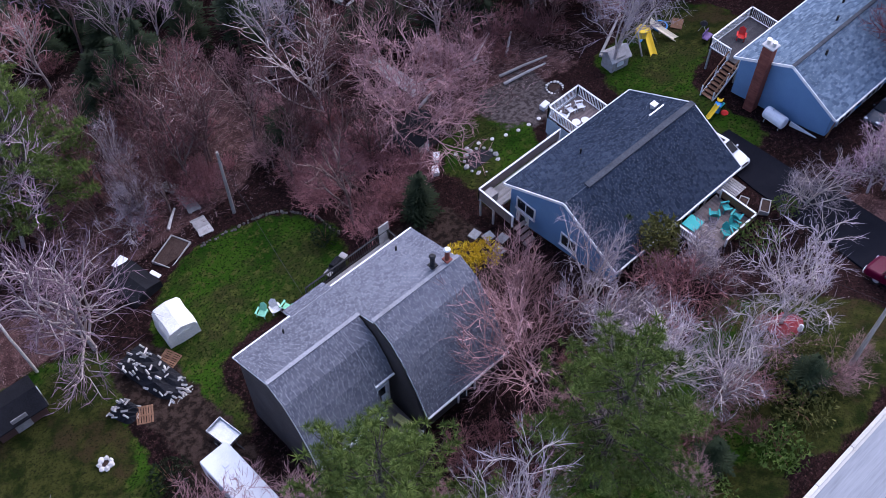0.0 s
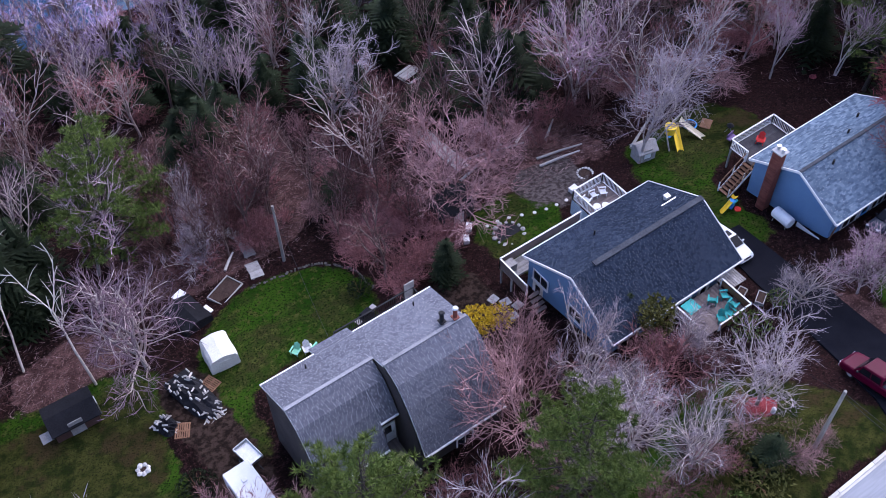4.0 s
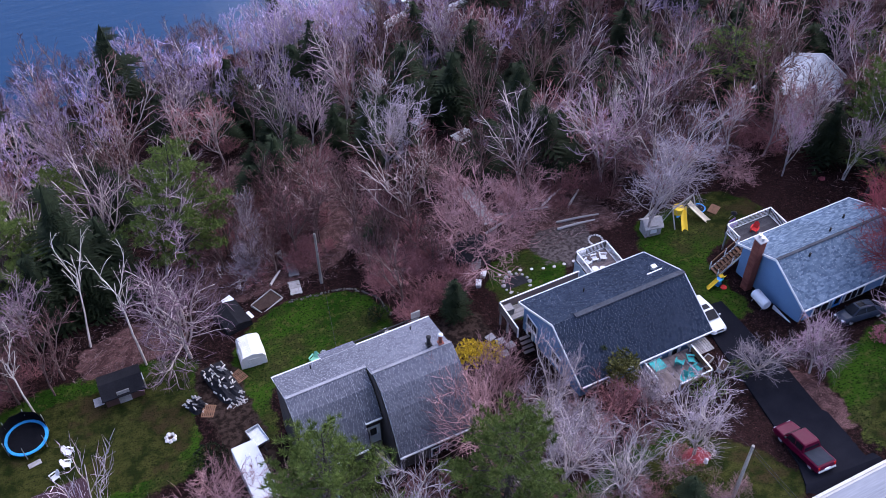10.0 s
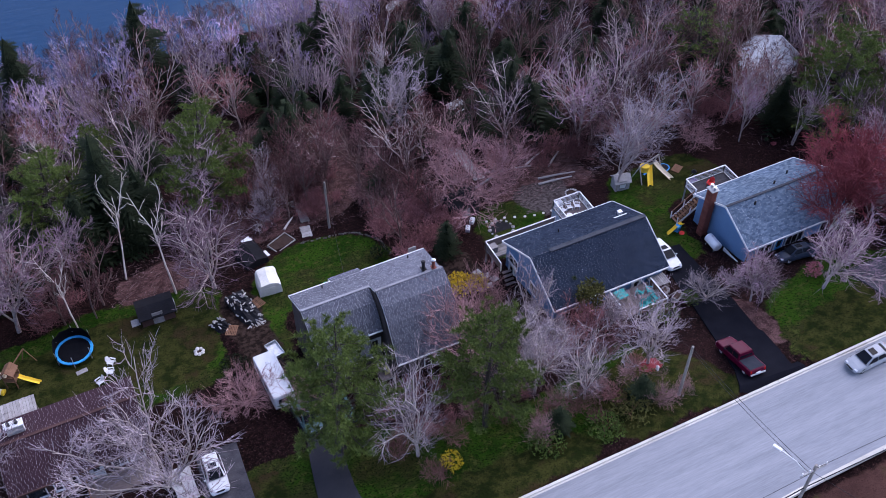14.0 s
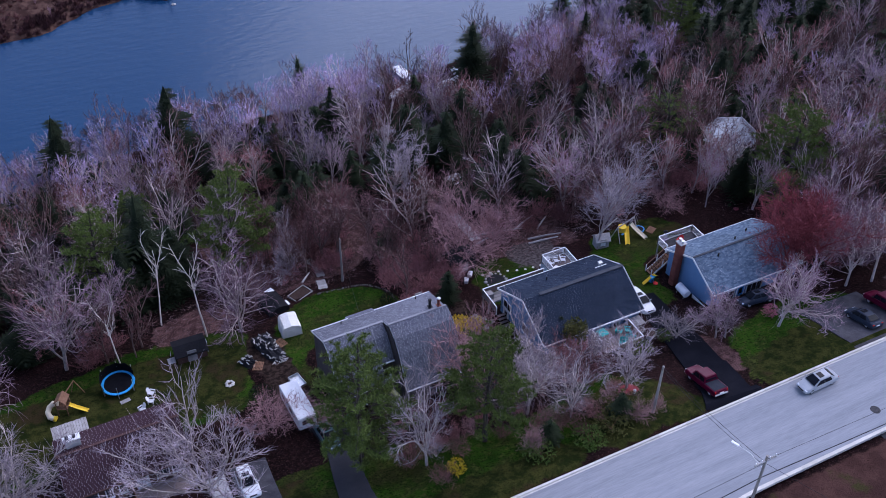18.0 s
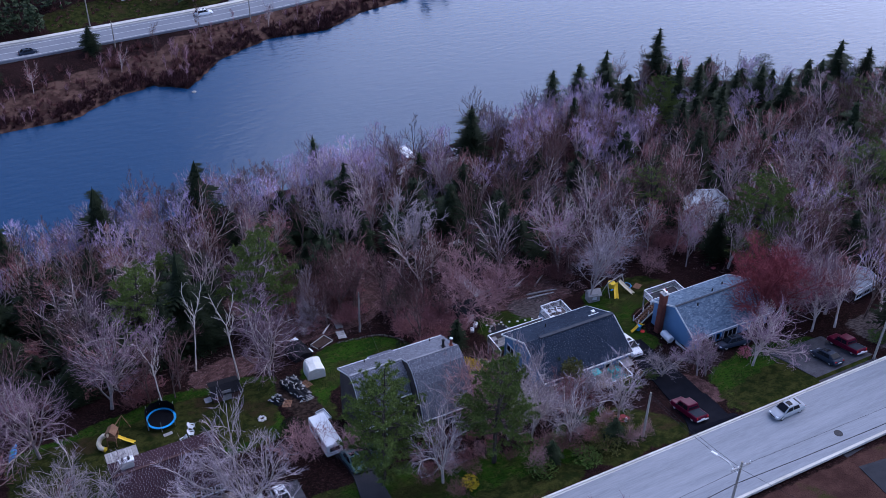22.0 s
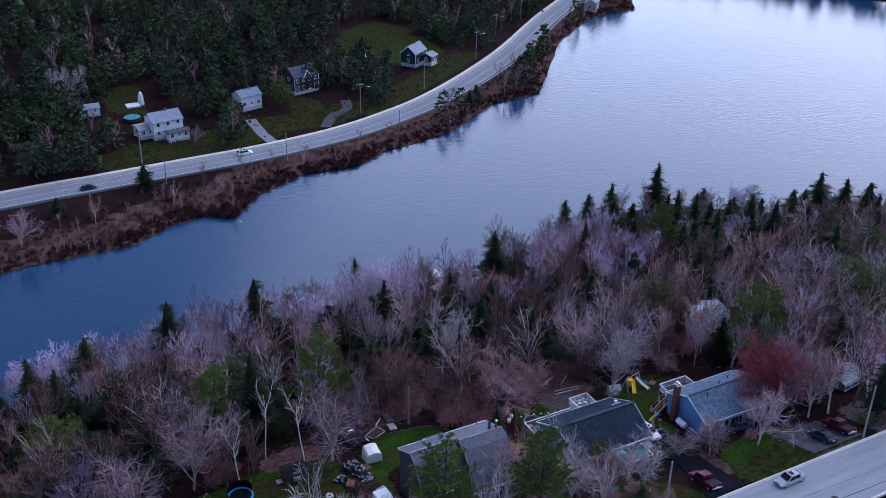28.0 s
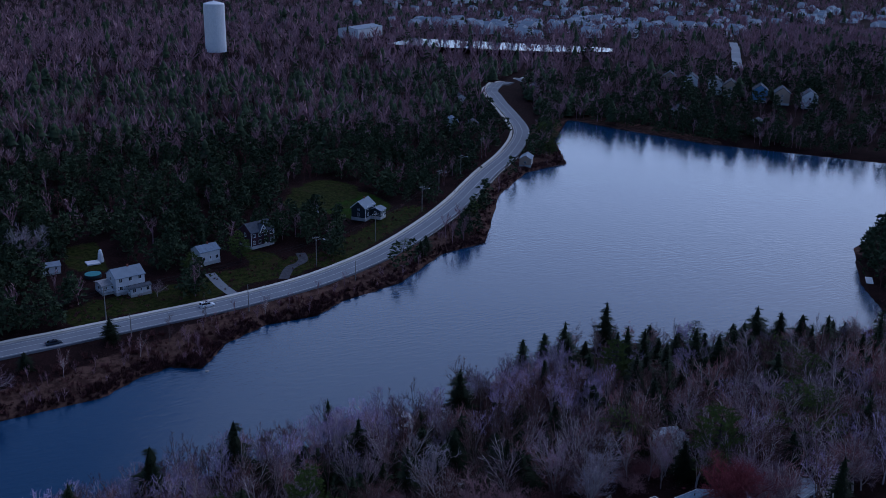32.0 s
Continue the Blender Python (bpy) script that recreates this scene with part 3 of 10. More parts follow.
# ---- houses ----
def island_vary(name, colours, rough=0.9, fleck=None):
    """Shingles: each tab takes one of a few granule tones."""
    m, n, l, b = nodes_of(name)
    geo = n.new("ShaderNodeNewGeometry")
    ramp = n.new("ShaderNodeValToRGB")
    ramp.color_ramp.interpolation = "CONSTANT"
    els = ramp.color_ramp.elements
    els[0].position, els[0].color = 0.0, (*colours[0], 1)
    els[1].position, els[1].color = 1 / len(colours), (*colours[1], 1)
    for k, c in enumerate(colours[2:], 2):
        e = els.new(k / len(colours))
        e.color = (*c, 1)
    l.new(geo.outputs["Random Per Island"], ramp.inputs[0])
    tc = n.new("ShaderNodeTexCoord")
    grain = node(n, "ShaderNodeTexNoise", Scale=26.0, Detail=3.0, Roughness=0.7)
    blot = node(n, "ShaderNodeTexNoise", Scale=0.18, Detail=2.0, Roughness=0.5)
    l.new(tc.outputs["Object"], grain.inputs["Vector"])
    l.new(tc.outputs["Object"], blot.inputs["Vector"])
    add = n.new("ShaderNodeMath")
    l.new(grain.outputs["Fac"], add.inputs[0])
    l.new(blot.outputs["Fac"], add.inputs[1])
    hsv = n.new("ShaderNodeHueSaturation")
    l.new(add.outputs[0], hsv.inputs["Value"])
    l.new(ramp.outputs[0], hsv.inputs["Color"])
    out = hsv.outputs[0]
    if fleck:
        spots = node(n, "ShaderNodeTexVoronoi", Scale=5.2, Randomness=0.8)
        l.new(tc.outputs["Object"], spots.inputs["Vector"])
        size = n.new("ShaderNodeMapRange")
        size.inputs["From Min"].default_value, size.inputs["From Max"].default_value = 0.36, 0.24
        l.new(spots.outputs["Distance"], size.inputs["Value"])
        mix = n.new("ShaderNodeMix")
        mix.data_type = "RGBA"
        mix.inputs[7].default_value = (*fleck, 1)
        l.new(size.outputs[0], mix.inputs[0])
        l.new(out, mix.inputs[6])
        out = mix.outputs[2]
    l.new(out, b.inputs["Base Color"])
    b.inputs["Roughness"].default_value = rough
    b.inputs["Specular IOR Level"].default_value = 0.06
    bp = n.new("ShaderNodeBump")
    bp.inputs["Strength"].default_value = 0.4
    bp.inputs["Distance"].default_value = 0.01
    l.new(grain.outputs["Fac"], bp.inputs["Height"])
    l.new(bp.outputs[0], b.inputs["Normal"])
    return m


M["shingle_grey"] = island_vary("grey_shingles", [(0.108, 0.112, 0.135), (0.125, 0.13, 0.155), (0.095, 0.099, 0.122), (0.115, 0.12, 0.142), (0.14, 0.145, 0.17)], fleck=(0.19, 0.195, 0.22))
M["shingle_slate"] = island_vary("slate_shingles", [(0.016, 0.024, 0.040), (0.021, 0.031, 0.050), (0.012, 0.019, 0.033), (0.028, 0.040, 0.062), (0.018, 0.027, 0.045)], fleck=(0.042, 0.054, 0.076))
M["shingle_blue"] = island_vary("blue_grey_shingles", [(0.088, 0.130, 0.180), (0.118, 0.167, 0.22), (0.070, 0.106, 0.152), (0.155, 0.210, 0.265), (0.098, 0.143, 0.195)])
M["shingle_brown"] = island_vary("brown_shingles", [(0.040, 0.021, 0.027), (0.044, 0.024, 0.030), (0.037, 0.019, 0.025), (0.048, 0.026, 0.032)])
M["shingle_teal"] = island_vary("teal_shingles", [(0.016, 0.032, 0.038), (0.021, 0.040, 0.047), (0.013, 0.027, 0.032), (0.026, 0.046, 0.053)])
M["brick"] = surface("red_brick", (0.15, 0.045, 0.035), (0.25, 0.085, 0.065), 2.5, 18, 0.9, 0.4, vary=0.2)
M["glass"] = surface("window_glass", (0.02, 0.025, 0.03), (0.035, 0.04, 0.05), 1, 3, 0.05, 0.0, spec=0.7)
M["deck"] = surface("weathered_deck", (0.13, 0.10, 0.095), (0.22, 0.175, 0.165), 2, 14, 0.85, 0.3, vary=0.2, stretch=(1, 6, 1))
M["old_wood"] = surface("grey_old_wood", (0.24, 0.22, 0.21), (0.42, 0.40, 0.385), 2, 14, 0.9, 0.3, vary=0.2)
M["brown_wood"] = surface("brown_wood", (0.13, 0.065, 0.04), (0.24, 0.13, 0.08), 2, 14, 0.8, 0.3, vary=0.2)
M["black_iron"] = surface("black_metal", (0.012, 0.012, 0.014), (0.03, 0.03, 0.033), 2, 20, 0.5, 0.1)
M["steel"] = surface("galvanised_steel", (0.40, 0.42, 0.44), (0.60, 0.62, 0.64), 2, 20, 0.4, 0.1, metal=0.6)
M["teal"] = surface("teal_plastic", (0.004, 0.27, 0.26), (0.008, 0.36, 0.34), 2, 20, 0.45, 0.05)
M["yellow"] = surface("yellow_plastic", (0.75, 0.48, 0.03), (0.85, 0.58, 0.06), 2, 20, 0.45, 0.05)
M["cream"] = surface("cream_plastic", (0.62, 0.52, 0.36), (0.75, 0.66, 0.50), 2, 20, 0.5, 0.05)
M["red"] = surface("red_plastic", (0.55, 0.02, 0.02), (0.68, 0.04, 0.03), 2, 20, 0.45, 0.05)
M["blue"] = surface("blue_plastic", (0.02, 0.22, 0.55), (0.03, 0.30, 0.68), 2, 20, 0.45, 0.05)
M["mint"] = surface("mint_plastic", (0.20, 0.62, 0.40), (0.28, 0.72, 0.48), 2, 20, 0.5, 0.05)
M["tarp"] = surface("black_tarpaulin", (0.006, 0.0065, 0.009), (0.016, 0.017, 0.021), 1.5, 8, 0.7, 0.8, dist=0.05, spec=0.12)
M["canvas"] = surface("off_white_tarpaulin", (0.58, 0.57, 0.52), (0.74, 0.73, 0.68), 1.2, 9, 0.7, 0.6, dist=0.04)
M["white_gel"] = surface("white_fibreglass", (0.66, 0.67, 0.68), (0.82, 0.82, 0.82), 0.8, 10, 0.4, 0.1)
M["soil"] = surface("dark_soil", (0.035, 0.022, 0.018), (0.075, 0.048, 0.04), 3, 14, 1.0, 0.9, dist=0.05)
M["stone"] = surface("grey_stone", (0.20, 0.195, 0.19), (0.42, 0.41, 0.40), 3, 16, 0.9, 0.6, vary=0.3)
M["mulch"] = surface("red_mulch", (0.13, 0.020, 0.024), (0.26, 0.050, 0.055), 3, 12, 1.0, 1.0, dist=0.06)


def roof_slope(parent, a, b, c, d, material, name="roof_slope", thick=0.14, exposure=0.16, tab=0.34, seed=1):
    """A roof slope: a deck slab and courses of shingle tabs. a-b the eave, d-c the ridge, all as points."""
    a, b, c, d = (Vector(p) for p in (a, b, c, d))
    up = (b - a).cross(d - a).normalized()
    if up.z < 0:
        up = -up
    bm = bmesh.new()
    lo = [bm.verts.new(p - up * thick) for p in (a, b, c, d)]
    hi = [bm.verts.new(p) for p in (a, b, c, d)]
    bm.faces.new(lo)
    bm.faces.new(hi)
    for k in range(4):
        j = (k + 1) % 4
        bm.faces.new((lo[k], lo[j], hi[j], hi[k]))
    bmesh.ops.recalc_face_normals(bm, faces=bm.faces)
    slab = part(name, bm, "white_paint", parent)
    rnd = random.Random(seed)
    rows = int(((d - a).length + (c - b).length) / 2 / exposure)
    verts, faces = [], []
    for r in range(rows):
        s0, s1 = r / rows, min(1.0, (r + 1.0) / rows)
        p0, p1, q0, q1 = a.lerp(d, s0), b.lerp(c, s0), a.lerp(d, s1), b.lerp(c, s1)
        n = max(1, int((p1 - p0).length / tab))
        off = rnd.random()
        cuts = [0.0] + [min(1.0, max(0.0, (k + off + rnd.uniform(-0.12, 0.12)) / n)) for k in range(n)] + [1.0]
        for u0, u1 in zip(cuts, cuts[1:]):
            if u1 - u0 < 0.1 / n:
                continue
            g = 0.02 / n
            h0, h1 = 0.022 + rnd.uniform(0, 0.012), 0.006
            i = len(verts)
            pts = [p0.lerp(p1, u0 + g), p0.lerp(p1, u1 - g), q0.lerp(q1, u1 - g), q0.lerp(q1, u0 + g)]
            verts += [pts[0] + up * h0, pts[1] + up * h0, pts[2] + up * h1, pts[3] + up * h1, pts[0] + up * 0.001, pts[1] + up * 0.001]
            faces += [(i, i + 1, i + 2, i + 3), (i + 4, i + 5, i + 1, i), (i + 4, i, i + 3), (i + 5, i + 2, i + 1)]
    ob = new("shingles", mesh_of("shingles", verts, faces, M[material]))
    ob.parent = slab
    tagged(ob, kind="stuff")
    return slab


def strip(parent, name, p, q, w, h, material):
    """A straight board from p to q."""
    p, q = Vector(p), Vector(q)
    d = q - p
    m = Matrix.Translation(p) @ d.to_track_quat("X", "Z").to_matrix().to_4x4()
    return part(name, box(0, -w / 2, -h / 2, d.length, w / 2, h / 2, 0.0, m), material, parent)


def window(parent, x, y, z, w, h, facing, sashes=2, name="window", trim="white_paint"):
    """A window on a wall: proud casing, sill, recessed panes. facing: degrees the wall looks, 0 is -y."""
    m = Matrix.Translation((x, y, z)) @ Matrix.Rotation(radians(facing), 4, "Z")
    bm = bmesh.new()
    t = 0.09
    for x0, z0, x1, z1 in ((-w / 2 - t, -t, w / 2 + t, 0), (-w / 2 - t, h, w / 2 + t, h + t), (-w / 2 - t, 0, -w / 2, h), (w / 2, 0, w / 2 + t, h)):
        block(bm, x0, -0.07, z0, x1, 0.02, z1)
    bmesh.ops.transform(bm, matrix=m, verts=bm.verts)
    fr = part(name, bm, trim, parent)
    for k in range(1, sashes):
        xx = -w / 2 + w * k / sashes
        part("mullion", box(xx - 0.03, -0.05, 0, xx + 0.03, 0.02, h, 0.0, m), trim, fr)
    part("sill", box(-w / 2 - 0.14, -0.12, -t - 0.04, w / 2 + 0.14, 0.02, -t, 0.0, m), trim, fr)
    for k in range(sashes):
        x0, x1 = -w / 2 + w * k / sashes + 0.03, -w / 2 + w * (k + 1) / sashes - 0.03
        part("pane", box(x0, -0.025, 0.01, x1, -0.012, h - 0.01, 0.0, m), "glass", fr)
    return fr


def door(parent, x, y, z, facing, material="white_paint", w=0.9, h=2.03, lite=True):
    m = Matrix.Translation((x, y, z)) @ Matrix.Rotation(radians(facing), 4, "Z")
    bm = block(bmesh.new(), -w / 2 - 0.1, -0.06, 0, -w / 2, 0.02, h + 0.1)
    block(bm, w / 2, -0.06, 0, w / 2 + 0.1, 0.02, h + 0.1)
    block(bm, -w / 2, -0.06, h, w / 2, 0.02, h + 0.1)
    bmesh.ops.transform(bm, matrix=m, verts=bm.verts)
    fr = part("door", bm, "white_paint", parent)
    part("leaf", box(-w / 2, -0.04, 0.02, w / 2, -0.005, h, 0.0, m), material, fr)
    if lite:
        part("pane", box(-w / 2 + 0.2, -0.05, 1.05, w / 2 - 0.2, -0.042, h - 0.15, 0.0, m), "glass", fr)
    part("handle", box(w / 2 - 0.12, -0.10, 0.95, w / 2 - 0.06, -0.04, 1.05, 0.0, m), "steel", fr)
    return fr


def siding(parent, x0, y0, x1, y1, z0, z1, material, name="wall", lap=0.16):
    """A flat wall from (x0, y0) to (x1, y1) seen from its right-hand side, faced with lapped boards."""
    p, q = Vector((x0, y0)), Vector((x1, y1))
    ln = (q - p).length
    ang = math.atan2(q.y - p.y, q.x - p.x)
    m = Matrix.Translation((x0, y0, 0)) @ Matrix.Rotation(ang, 4, "Z")
    bm = block(bmesh.new(), 0, 0, z0, ln, 0.2, z1)
    k = z0
    while k < z1 - 0.02:
        t = min(k + lap, z1)
        v = [bm.verts.new(c) for c in ((0, -0.028, k), (ln, -0.028, k), (ln, -0.006, t), (0, -0.006, t), (0, 0, k), (ln, 0, k))]
        bm.faces.new((v[0], v[1], v[2], v[3]))
        bm.faces.new((v[4], v[5], v[1], v[0]))
        k += lap
    bmesh.ops.transform(bm, matrix=m, verts=bm.verts)
    return tagged(part(name, bm, material, parent), kind="stuff")


def gable(parent, x, ys, zs, z0, material, facing_west, name="gable_wall"):
    """An end wall: outline from the eaves over the ridge, down to z0."""
    prof = [(ys[0], z0)] + list(zip(ys, zs)) + [(ys[-1], z0)]
    d = (x, x + 0.2) if facing_west else (x - 0.2, x)
    bm = solid(prof, d, "x")
    k = z0
    face = d[0] if facing_west else d[1]
    s = -1 if facing_west else 1

    def span(z):
        lo, hi = None, None
        for (ya, za), (yb, zb) in zip(prof, prof[1:]):
            if min(za, zb) <= z <= max(za, zb) and za != zb:
                yy = ya + (yb - ya) * (z - za) / (zb - za)
                lo, hi = (yy, yy) if lo is None else (min(lo, yy), max(hi, yy))
        return lo, hi

    while k < max(zs) - 0.2:
        lo, hi = span(k + 0.001)
        lo2, hi2 = span(k + 0.16)
        if lo is not None and lo2 is not None:
            v = [bm.verts.new(c) for c in ((face + s * 0.028, lo, k), (face + s * 0.028, hi, k), (face + s * 0.006, hi2, k + 0.16), (face + s * 0.006, lo2, k + 0.16), (face, lo, k), (face, hi, k))]
            bm.faces.new((v[0], v[1], v[2], v[3]))
            bm.faces.new((v[4], v[5], v[1], v[0]))
        k += 0.16
    return tagged(part(name, bm, material, parent), kind="stuff")


def vent_pipe(parent, x, y, z, h=0.35, r=0.06, material="black_iron"):
    return part("vent_pipe", tube(bmesh.new(), [(x, y, z - 0.1), (x, y, z + h)], r, 8), material, parent)


def railing(parent, pts, z, h=1.0, material="white_paint", gap=0.14, posts=True, solid_panel=None):
    """A rail with posts and balusters along plan points."""
    for (x0, y0), (x1, y1) in zip(pts, pts[1:]):
        ln = math.hypot(x1 - x0, y1 - y0)
        r = strip(parent, "rail", (x0, y0, z + h), (x1, y1, z + h), 0.11, 0.06, material)
        if solid_panel:
            a = Vector((x0, y0, z + h / 2))
            strip(parent, "panel", a, (x1, y1, z + h / 2), 0.03, h - 0.12, solid_panel)
        else:
            strip(parent, "bottom_rail", (x0, y0, z + 0.12), (x1, y1, z + 0.12), 0.06, 0.05, material)
            n = int(ln / gap)
            for k in range(1, n):
                x, y = x0 + (x1 - x0) * k / n, y0 + (y1 - y0) * k / n
                part("baluster", box(x - 0.018, y - 0.018, z + 0.12, x + 0.018, y + 0.018, z + h - 0.03), material, parent)
        for x, y in ((x0, y0), (x1, y1)):
            part("post", box(x - 0.05, y - 0.05, z - 0.1, x + 0.05, y + 0.05, z + h + 0.03), material, parent)


def deck_floor(parent, x0, y0, x1, y1, z, material="deck", along="x", w=0.15, drop=1.2):
    """Deck boards on joists and posts."""
    n = int(((y1 - y0) if along == "x" else (x1 - x0)) / w)
    for k in range(n):
        if along == "x":
            b = box(x0, y0 + k * w + 0.005, z - 0.035, x1, y0 + (k + 1) * w - 0.005, z)
        else:
            b = box(x0 + k * w + 0.005, y0, z - 0.035, x0 + (k + 1) * w - 0.005, y1, z)
        part("board", b, material, parent)
    for a in (x0 + 0.1, x1 - 0.1):
        for c in (y0 + 0.1, y1 - 0.1):
            part("post", box(a - 0.06, c - 0.06, at(a, c) - 0.1, a + 0.06, c + 0.06, z - 0.04), "old_wood", parent)
    part("joist", box(x0, y0 + 0.02, z - 0.22, x1, y0 + 0.07, z - 0.04), "old_wood", parent)
    part("joist", box(x0, y1 - 0.07, z - 0.22, x1, y1 - 0.02, z - 0.04), "old_wood", parent)


# -- grey-roofed saltbox with a long steep front --
def house_saltbox():
    h = thing("saltbox_house", 0, 0, 0, 0, "dark-sided saltbox house with a mottled grey shingle roof and notched porch", "house")
    xw, xm, xe = -13.6, -7.6, -1.3
    yr, zr = 25.55, 19.1                     # rear eave
    yl, zl = 22.25, 20.75                      # west ridge
    ye, ze = 21.15, 21.25                      # east ridge
    base = 11.0
    # rear slopes, with a small step-out in the middle
    roof_slope(h, (xw - 0.15, yr, zr), (xm, yr, zr), (xm, yl, zl), (xw - 0.15, yl, zl), "shingle_grey", "rear_roof", seed=3)
    roof_slope(h, (xm, yr, zr), (xe + 0.3, yr, zr), (xe - 0.2, ye, ze), (xm, ye, ze), "shingle_grey", "rear_roof", seed=4)
    roof_slope(h, (-9.9, yr + 0.85, zr - 0.48), (-7.05, yr + 0.85, zr - 0.48), (-7.05, yr - 0.1, zr + 0.075), (-9.9, yr - 0.1, zr + 0.075), "shingle_grey", "porch_roof", seed=5)
    # long front slopes, bowed: shallow below the ridge and steep at the eave
    def bowed(x0, x1, line, seed, name="front_roof"):
        for k, ((ya, za), (yb, zb)) in enumerate(zip(line, line[1:])):
            roof_slope(h, (x0, yb, zb), (x1, yb, zb), (x1, ya, za), (x0, ya, za), "shingle_grey", name, seed=seed + k)

    west = [(yl, zl), (20.95, 20.1), (20.05, 18.9), (19.35, 17.5), (18.85, 15.9)]
    east = [(ye, ze), (19.75, 20.55), (18.75, 19.3), (17.85, 17.7), (17.1, 15.9)]
    bowed(xw - 0.15, -9.0, west, 60)
    bowed(-9.0, xm - 0.1, west[:3] + [(19.6, 18.0)], 70)
    bowed(xm + 0.1, xe, east, 80)
    # ridge caps
    strip(h, "ridge_cap", (xw - 0.15, yl, zl + 0.02), (xm, yl, zl + 0.02), 0.22, 0.05, "grey_roof")
    strip(h, "ridge_cap", (xm, ye, ze + 0.02), (xe - 0.1, ye, ze + 0.02), 0.22, 0.05, "grey_roof")
    # walls
    gable(h, xw, (19.05, 19.45, 20.1, 20.95, yl, yr - 0.2), (15.7, 17.2, 18.6, 19.85, zl - 0.25, zr - 0.25), base, "dark_siding", True)
    gable(h, xe, (17.4, 17.95, 18.8, 19.75, ye, yr - 0.2), (15.7, 17.4, 19.0, 20.3, ze - 0.25, zr - 0.25), base, "dark_siding", False)
    gable(h, xm, (17.4, 17.95, 18.8, 19.75, ye, yl), (15.7, 17.4, 19.0, 20.3, ze - 0.2, zl - 0.1), base, "dark_siding", True, "step_wall")
    siding(h, xe, yr - 0.2, xw, yr - 0.2, base, zr - 0.3, "dark_siding", "rear_wall")
    siding(h, xw, 19.3, -9.1, 19.3, base, 16.2, "dark_siding", "front_wall")
    siding(h, -9.1, 20.1, xm, 20.1, base, 18.5, "dark_siding", "porch_wall")
    siding(h, -9.05, 20.1, -9.05, 19.3, base, 17.0, "dark_siding", "porch_side_wall")
    siding(h, xm, 17.5, xe, 17.5, base, 16.2, "dark_siding", "front_wall")
    siding(h, -9.8, yr + 0.55, -7.15, yr + 0.55, base, zr - 0.9, "dark_siding", "porch_wall")
    for p, q in (((xw - 0.16, 18.78, 15.85), (-9.0, 18.78, 15.85)), ((xm + 0.1, 17.03, 15.85), (xe, 17.03, 15.85)),
                 ((xw - 0.16, yr + 0.06, zr - 0.06), (-9.9, yr + 0.06, zr - 0.06)), ((-7.05, yr + 0.06, zr - 0.06), (xe + 0.3, yr + 0.06, zr - 0.06)), ((-9.0, 19.53, 17.95), (xm - 0.1, 19.53, 17.95))):
        strip(h, "gutter", p, q, 0.12, 0.12, "white_paint")
    window(h, -11.5, 19.27, 13.4, 1.2, 1.0, 0)
    window(h, -4.2, 17.47, 13.4, 1.2, 1.2, 0)
    door(h, -8.3, 20.07, 14.4, 0)
    # porch in the notch
    deck_floor(h, -9.0, 17.2, -7.7, 20.0, 14.4, "deck", "y")
    # flues
    for x, y, z, r, hh, mt in ((-2.9, 21.6, 21.4, 0.14, 0.7, "black_iron"), (-2.1, 21.3, 21.5, 0.14, 0.75, "brick")):
        f = part("flue", tube(bmesh.new(), [(x, y, z - 0.4), (x, y, z + hh)], r, 12), mt, h)
        part("flue_cap", tube(bmesh.new(), [(x, y, z + hh), (x, y, z + hh + 0.05), (x, y, z + hh + 0.13)], [r * 1.1, r * 1.45, r * 0.9], 12), "steel" if mt == "brick" else mt, f)
        part("flashing", box(x - r * 1.5, y - r * 1.5, z - 0.12, x + r * 1.5, y + r * 1.5, z - 0.04), mt, f)
    vent_pipe(h, -3.0, 24.6, 19.85, 0.25)
    vent_pipe(h, -11.0, 24.6, 19.85, 0.25)
    # rear deck with a rail
    d = thing("rear_deck", 0, 0, 0, 0, "weathered rear deck with dark metal railing on the house's lake side", "deck")
    deck_floor(d, -7.0, 26.0, -0.5, 28.6, 14.6, "old_wood")
    railing(d, [(-7.0, 28.6), (-0.5, 28.6), (-0.5, 25.8)], 14.6, 0.95, "black_iron", 0.16)
    part("screen", box(-1.2, 28.55, 14.6, -0.4, 28.62, 16.3), "old_wood", d, "grey wooden privacy screen")


house_saltbox()


